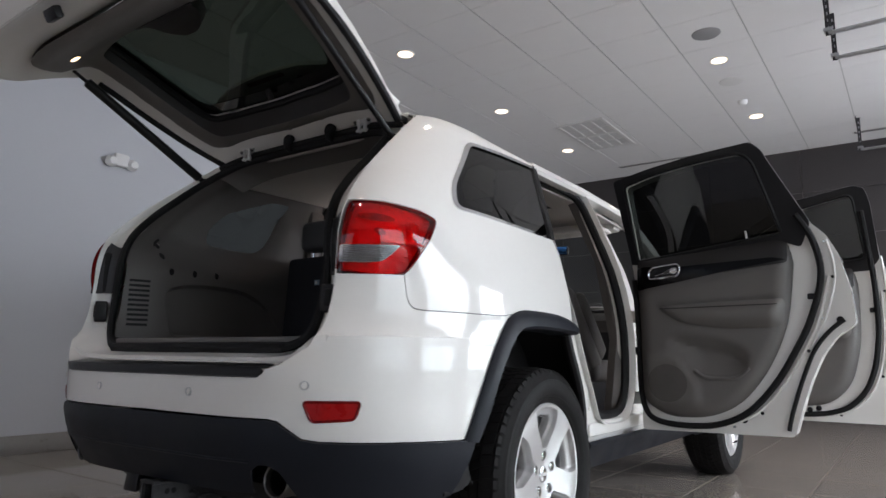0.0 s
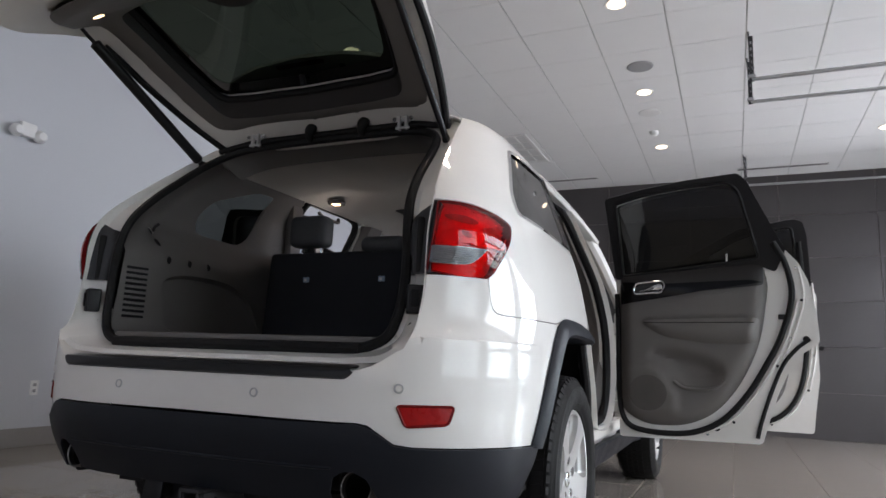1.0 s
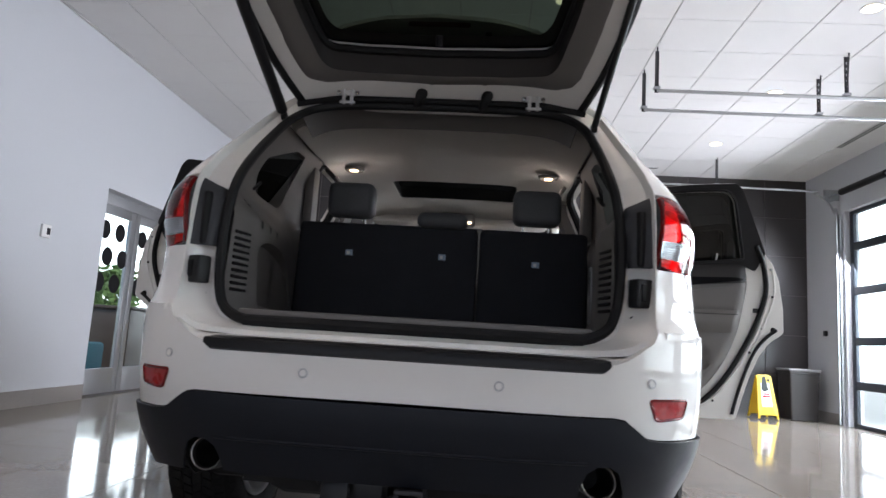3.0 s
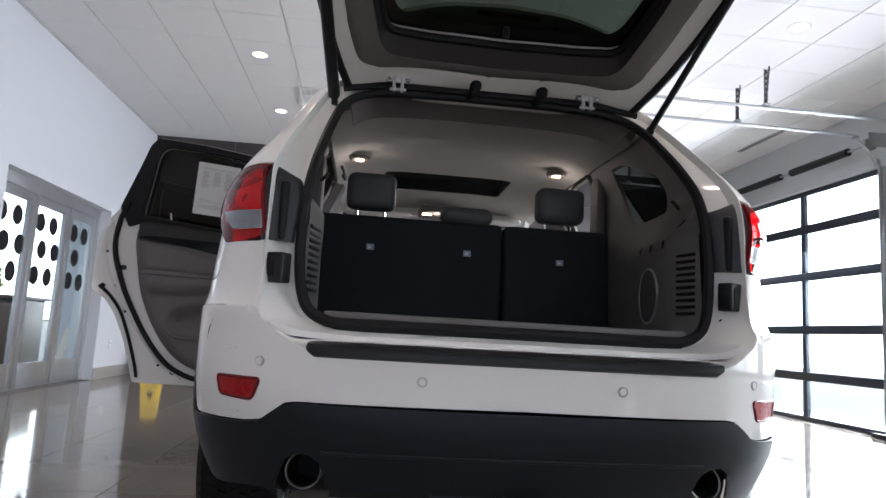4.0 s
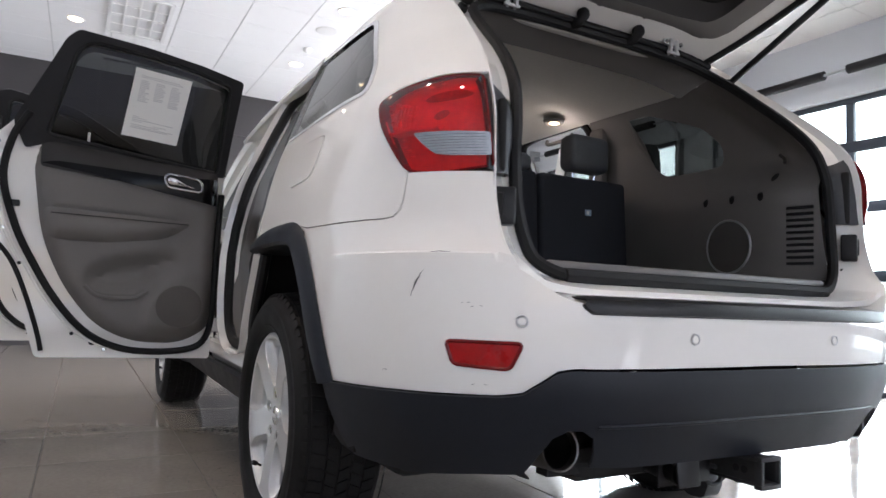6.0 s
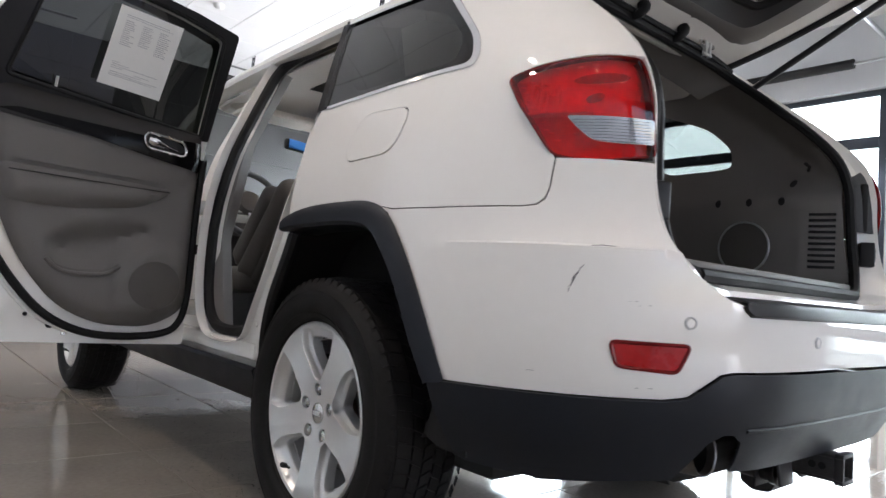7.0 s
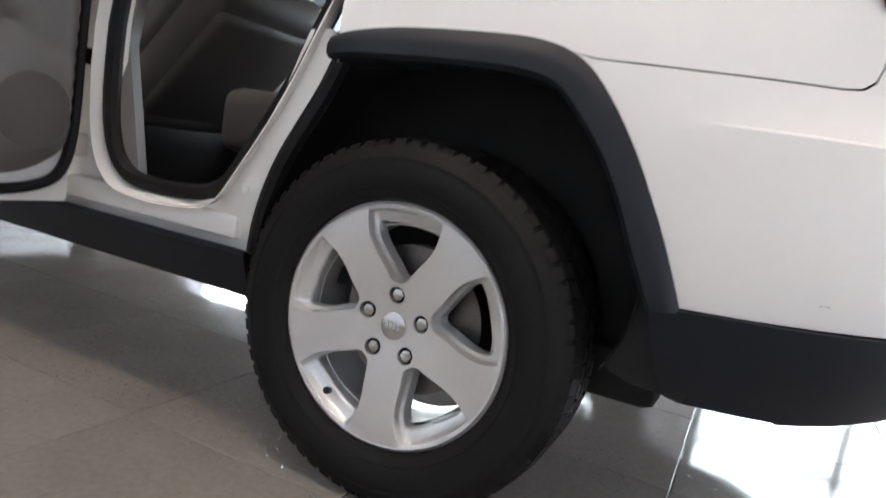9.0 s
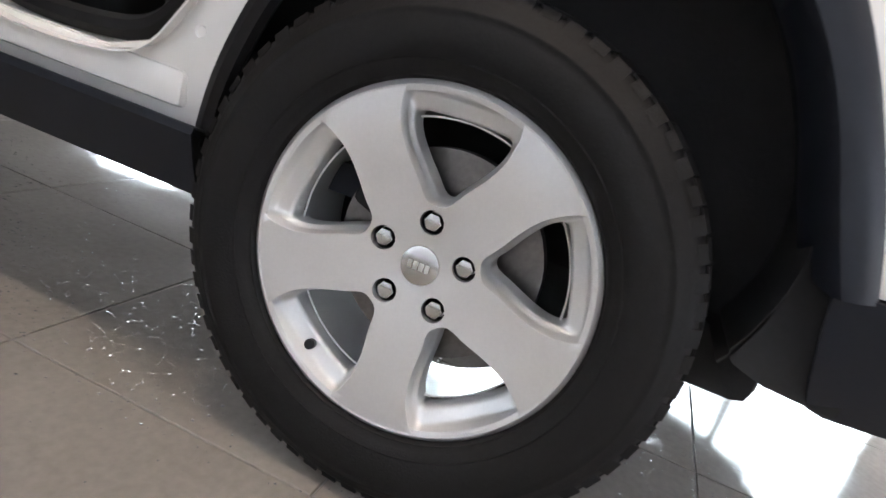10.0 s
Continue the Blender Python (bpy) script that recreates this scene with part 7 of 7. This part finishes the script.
# wet-floor sign
def wet_floor_sign(sgm, label=False):
    sg = thing("wet_floor_sign", "yellow folding plastic caution sign standing on the tiles", "floor sign", "caution signs")
    for k in (1, -1):
        panel_o = rounded([(-0.15, 0.0), (-0.125, 0.0), (-0.11, 0.05), (0.11, 0.05), (0.125, 0.0), (0.15, 0.0), (0.105, 0.60), (0.06, 0.62), (-0.06, 0.62), (-0.105, 0.60)], 0.008, 3)
        pm = sgm @ Matrix.Translation((0, 0.015 * k, 0.61)) @ pose(0, 0, 0, 13 * k, 0, 0) @ Matrix.Translation((0, 0, -0.61)) @ pose(0, 0, 0, 90, 0, 0)
        pn = part("sign_panel", slab(panel_o, -0.006, 0.006, pm, 0.003), YELLOW, sg)
        za, zb = sorted((-0.0062 * k, -0.0075 * k))
        if label:
            lab = part("sign_label", slab(rounded([(-0.075, 0.17), (0.075, 0.17), (0.060, 0.50), (-0.060, 0.50)], 0.012, 4), za, zb, pm), PAPER, pn, "pale worn label with red and grey bars")
            za, zb = sorted((-0.0076 * k, -0.0084 * k))
            for z0, z1, w, inkm in ((0.335, 0.355, 0.050, REFL), (0.300, 0.325, 0.056, REFL), (0.245, 0.258, 0.052, INK), (0.222, 0.234, 0.046, INK), (0.195, 0.208, 0.052, INK)):
                part("print_bar", slab([(-w, z0), (w, z0), (w, z1), (-w, z1)], za, zb, pm), inkm, lab)
            fig = [(-0.045 * k, 0.40), (0.030 * k, 0.375), (0.062 * k, 0.42), (0.050 * k, 0.47), (0.035 * k, 0.59), (-0.015 * k, 0.60), (-0.030 * k, 0.50)]
            part("symbol", slab(rounded(fig[::k], 0.012, 3), za, zb, pm), CLAD2, pn)
            part("hand_hole", slab([(-0.055 * k + 0.020 * math.cos(t), 0.545 + 0.024 * math.sin(t)) for t in np.linspace(0, 2 * math.pi, 16, endpoint=False)], za, zb, pm), RUBBER, pn)
            continue
        for wtxt, z, sz in (("CAUTION", 0.43, 0.044), ("WET", 0.15, 0.052), ("FLOOR", 0.10, 0.048)):
            cu = bpy.data.curves.new("lettering", "FONT")
            cu.body, cu.size, cu.align_x, cu.extrude = wtxt, sz, "CENTER", 0.0008
            ob = new("lettering_source", cu)
            me = bpy.data.meshes.new_from_object(ob)
            bpy.data.objects.remove(ob)
            b = bmesh.new()
            b.from_mesh(me)
            bmesh.ops.transform(b, matrix=pm @ Matrix.Translation((0, z, -0.0075 if k > 0 else 0.0075)) @ pose(0, 0, 0, 0, 180 if k > 0 else 0, 0), verts=b.verts)
            part("lettering", b, CLAD2, pn)
        tri = [(-0.055, 0.22), (0.055, 0.22), (0.0, 0.33)]
        part("symbol", slab(tri, -0.0075 if k > 0 else 0.006, -0.006 if k > 0 else 0.0075, pm), CLAD2, pn)


for x, y, a in ((4.23, 8.05, 6), (-3.42, 8.45, 12)):
    wet_floor_sign(Matrix.Translation((x, y, 0)) @ pose(0, 0, 0, 0, 0, a), x > 0)

# bin
bn = tagged(part("waste_bin", loft([[(x, y, z) for x, y in rounded([(4.86 - w, 8.36 - w), (4.86 + w, 8.36 - w), (4.86 + w, 8.36 + w), (4.86 - w, 8.36 + w)], 0.03, 4)] for w, z in ((0.02, 0.005), (0.19, 0.005), (0.215, 0.66), (0.225, 0.665), (0.225, 0.70))], True), BINM), "dark square plastic waste bin against the wall", "bin")
part("lid", box(4.63, 5.09, 8.13, 8.59, 0.70, 0.735, 0.015), GREYP, bn)
part("bin_bag", box(4.64, 5.08, 8.14, 8.58, 0.672, 0.70, 0.008), GREYP, bn)

# floor squeegee leaning at the wall between the doors
sq = tagged(part("floor_squeegee", tube([(XR - 0.14, 4.53, 0.04), (XR - 0.02, 4.31, 1.56)], 0.014, 10), BROOMW), "floor squeegee with a wooden handle leaning on the wall", "squeegee")
part("head", box(XR - 0.17, XR - 0.11, 4.22, 4.86, 0.0, 0.05, 0.008), CLAD2, sq)

# paper on the left rear door's window
pp = thing("paper_sheet", "white printed vehicle information sheet taped inside the window", "paper")
c0, c1, c2, c3 = Vector((-1.337, rear_face(1.658) - 0.03, 1.658)), Vector((-1.122, rear_face(1.64) - 0.03, 1.640)), Vector((-1.158, rear_face(1.378) - 0.03, 1.378)), Vector((-1.371, rear_face(1.396) - 0.03, 1.396))


def on_paper(u, v, off=0.0):
    p = (c0 * (1 - u) + c1 * u) * (1 - v) + (c3 * (1 - u) + c2 * u) * v
    return p + Vector((0, -off - 0.004 * math.sin(3 * u) * v, 0))


part("sheet", sheet([(0, 0), (1, 0), (1, 1), (0, 1)], lambda u, v: on_paper(u, v), (), 0.12), PAPER, pp, solid=0.0006)
rnd = random.Random(3)
for c in range(3):
    for r in range((13, 11, 13)[c]):
        u0, v0 = 0.13 + 0.27 * c, 0.16 + 0.025 * r
        w = rnd.uniform(0.10, 0.20)
        part("print_line", sheet([(u0, v0), (u0 + w, v0), (u0 + w, v0 + 0.009), (u0, v0 + 0.009)], lambda u, v: on_paper(u, v, 0.0012), (), 0.3), INK, pp)
for v0, u0, u1 in ((0.09, 0.12, 0.80), (0.115, 0.12, 0.86), (0.69, 0.12, 0.24), (0.715, 0.12, 0.38), (0.74, 0.12, 0.86), (0.765, 0.12, 0.30), (0.79, 0.50, 0.74), (0.815, 0.12, 0.62), (0.84, 0.12, 0.88), (0.86, 0.12, 0.80)):
    part("print_line", sheet([(u0, v0), (u1, v0), (u1, v0 + 0.007), (u0, v0 + 0.007)], lambda u, v: on_paper(u, v, 0.0012), (), 0.4), INK, pp)

# ---- pieces of the setting: wall panels and floor tiles ----
wn_ = bpy.data.objects["wall_north"]
pw, ph = 1.2, 0.615
pme = None
for i in range(math.ceil((XR - XL) / pw)):
    for j in range(6):
        x0, x1 = XL + i * pw, min(XL + (i + 1) * pw, XR)
        b = box(0.004, x1 - x0 - 0.004, -0.014, 0.0, 0.003, ph - 0.003, 0.0)
        p = part("panel", b, DARKP, wn_)
        p.location = (x0, YB, j * ph)

FT = 0.61
floor = structure("floor", box(XL - T, XR + T, YF - T, YB + T, -0.05, -0.004), GROUT, "grey polished porcelain tile floor", "floor")
fx0, fy0 = 0.25 - 10 * FT, 0.40 - 14 * FT
tb = box(0.002, FT - 0.002, 0.002, FT - 0.002, -0.012, 0.0, 0.0)
bmesh.ops.bevel(tb, geom=[e for e in tb.edges if all(v.co.z > -0.001 for v in e.verts)], offset=0.0015, segments=1, affect="EDGES")
tme = bpy.data.meshes.new("tile")
tb.to_mesh(tme)
tb.free()
tme.materials.append(TILE)
far = bmesh.new()
n_tiles = 0
for i in range(30):
    for j in range(40):
        x0, y0 = fx0 + i * FT, fy0 + j * FT
        if x0 + FT <= XL or x0 >= XR or y0 + FT <= YF or y0 >= YB:
            continue
        whole = x0 >= XL and x0 + FT <= XR and y0 >= YF and y0 + FT <= YB
        if whole and -2.2 < y0 and n_tiles < 300:
            ob = new("tile", tme)
            ob.parent, ob.location = floor, (x0, y0, 0)
            n_tiles += 1
        else:
            merge(far, box(max(x0 + 0.002, XL), min(x0 + FT - 0.002, XR), max(y0 + 0.002, YF), min(y0 + FT - 0.002, YB), -0.012, 0.0))
tagged(part("far_tiles", far, TILE, floor), kind="stuff")
structure("door_sill", boxes([(XL - 3.5, XL - T, GL_Y0 - 1.0, GL_Y1 + 2.5, -0.05, 0.0)]), BASET, "grey tile floor beyond the glass entrance", "floor")

# water spots on the tiles under the car's left side
rnd = random.Random(11)
dr = bmesh.new()
puddles = [(rnd.gauss(-0.70, 0.16), rnd.uniform(1.1, 2.9)) for _ in range(34)] + [(rnd.uniform(-1.15, -0.3), rnd.uniform(0.2, 0.85)) for _ in range(22)]
for _ in range(3200):
    px, py = puddles[int(rnd.random() ** 1.3 * len(puddles))]
    x, y = px + rnd.gauss(0, 0.085), py + rnd.gauss(0, 0.13)
    r = 0.0007 + 0.0020 * rnd.random() ** 2.2
    k = rnd.uniform(1.0, 1.4)
    a = rnd.uniform(0, math.pi)
    c, s = math.cos(a), math.sin(a)
    ring = [dr.verts.new((x + r * (math.cos(t) * k * c - math.sin(t) * s), y + r * (math.cos(t) * k * s + math.sin(t) * c), 0.0002)) for t in np.linspace(0, 2 * math.pi, 7, endpoint=False)]
    tip = dr.verts.new((x, y, r * 0.45))
    for i in range(7):
        dr.faces.new((ring[i], ring[(i + 1) % 7], tip))
WATER = mat("water drops", (0.30, 0.31, 0.33), 0.06, metal=0.6, var=0.05, coat=1.0)
tagged(part("water_spots", dr, WATER, floor), kind="stuff")
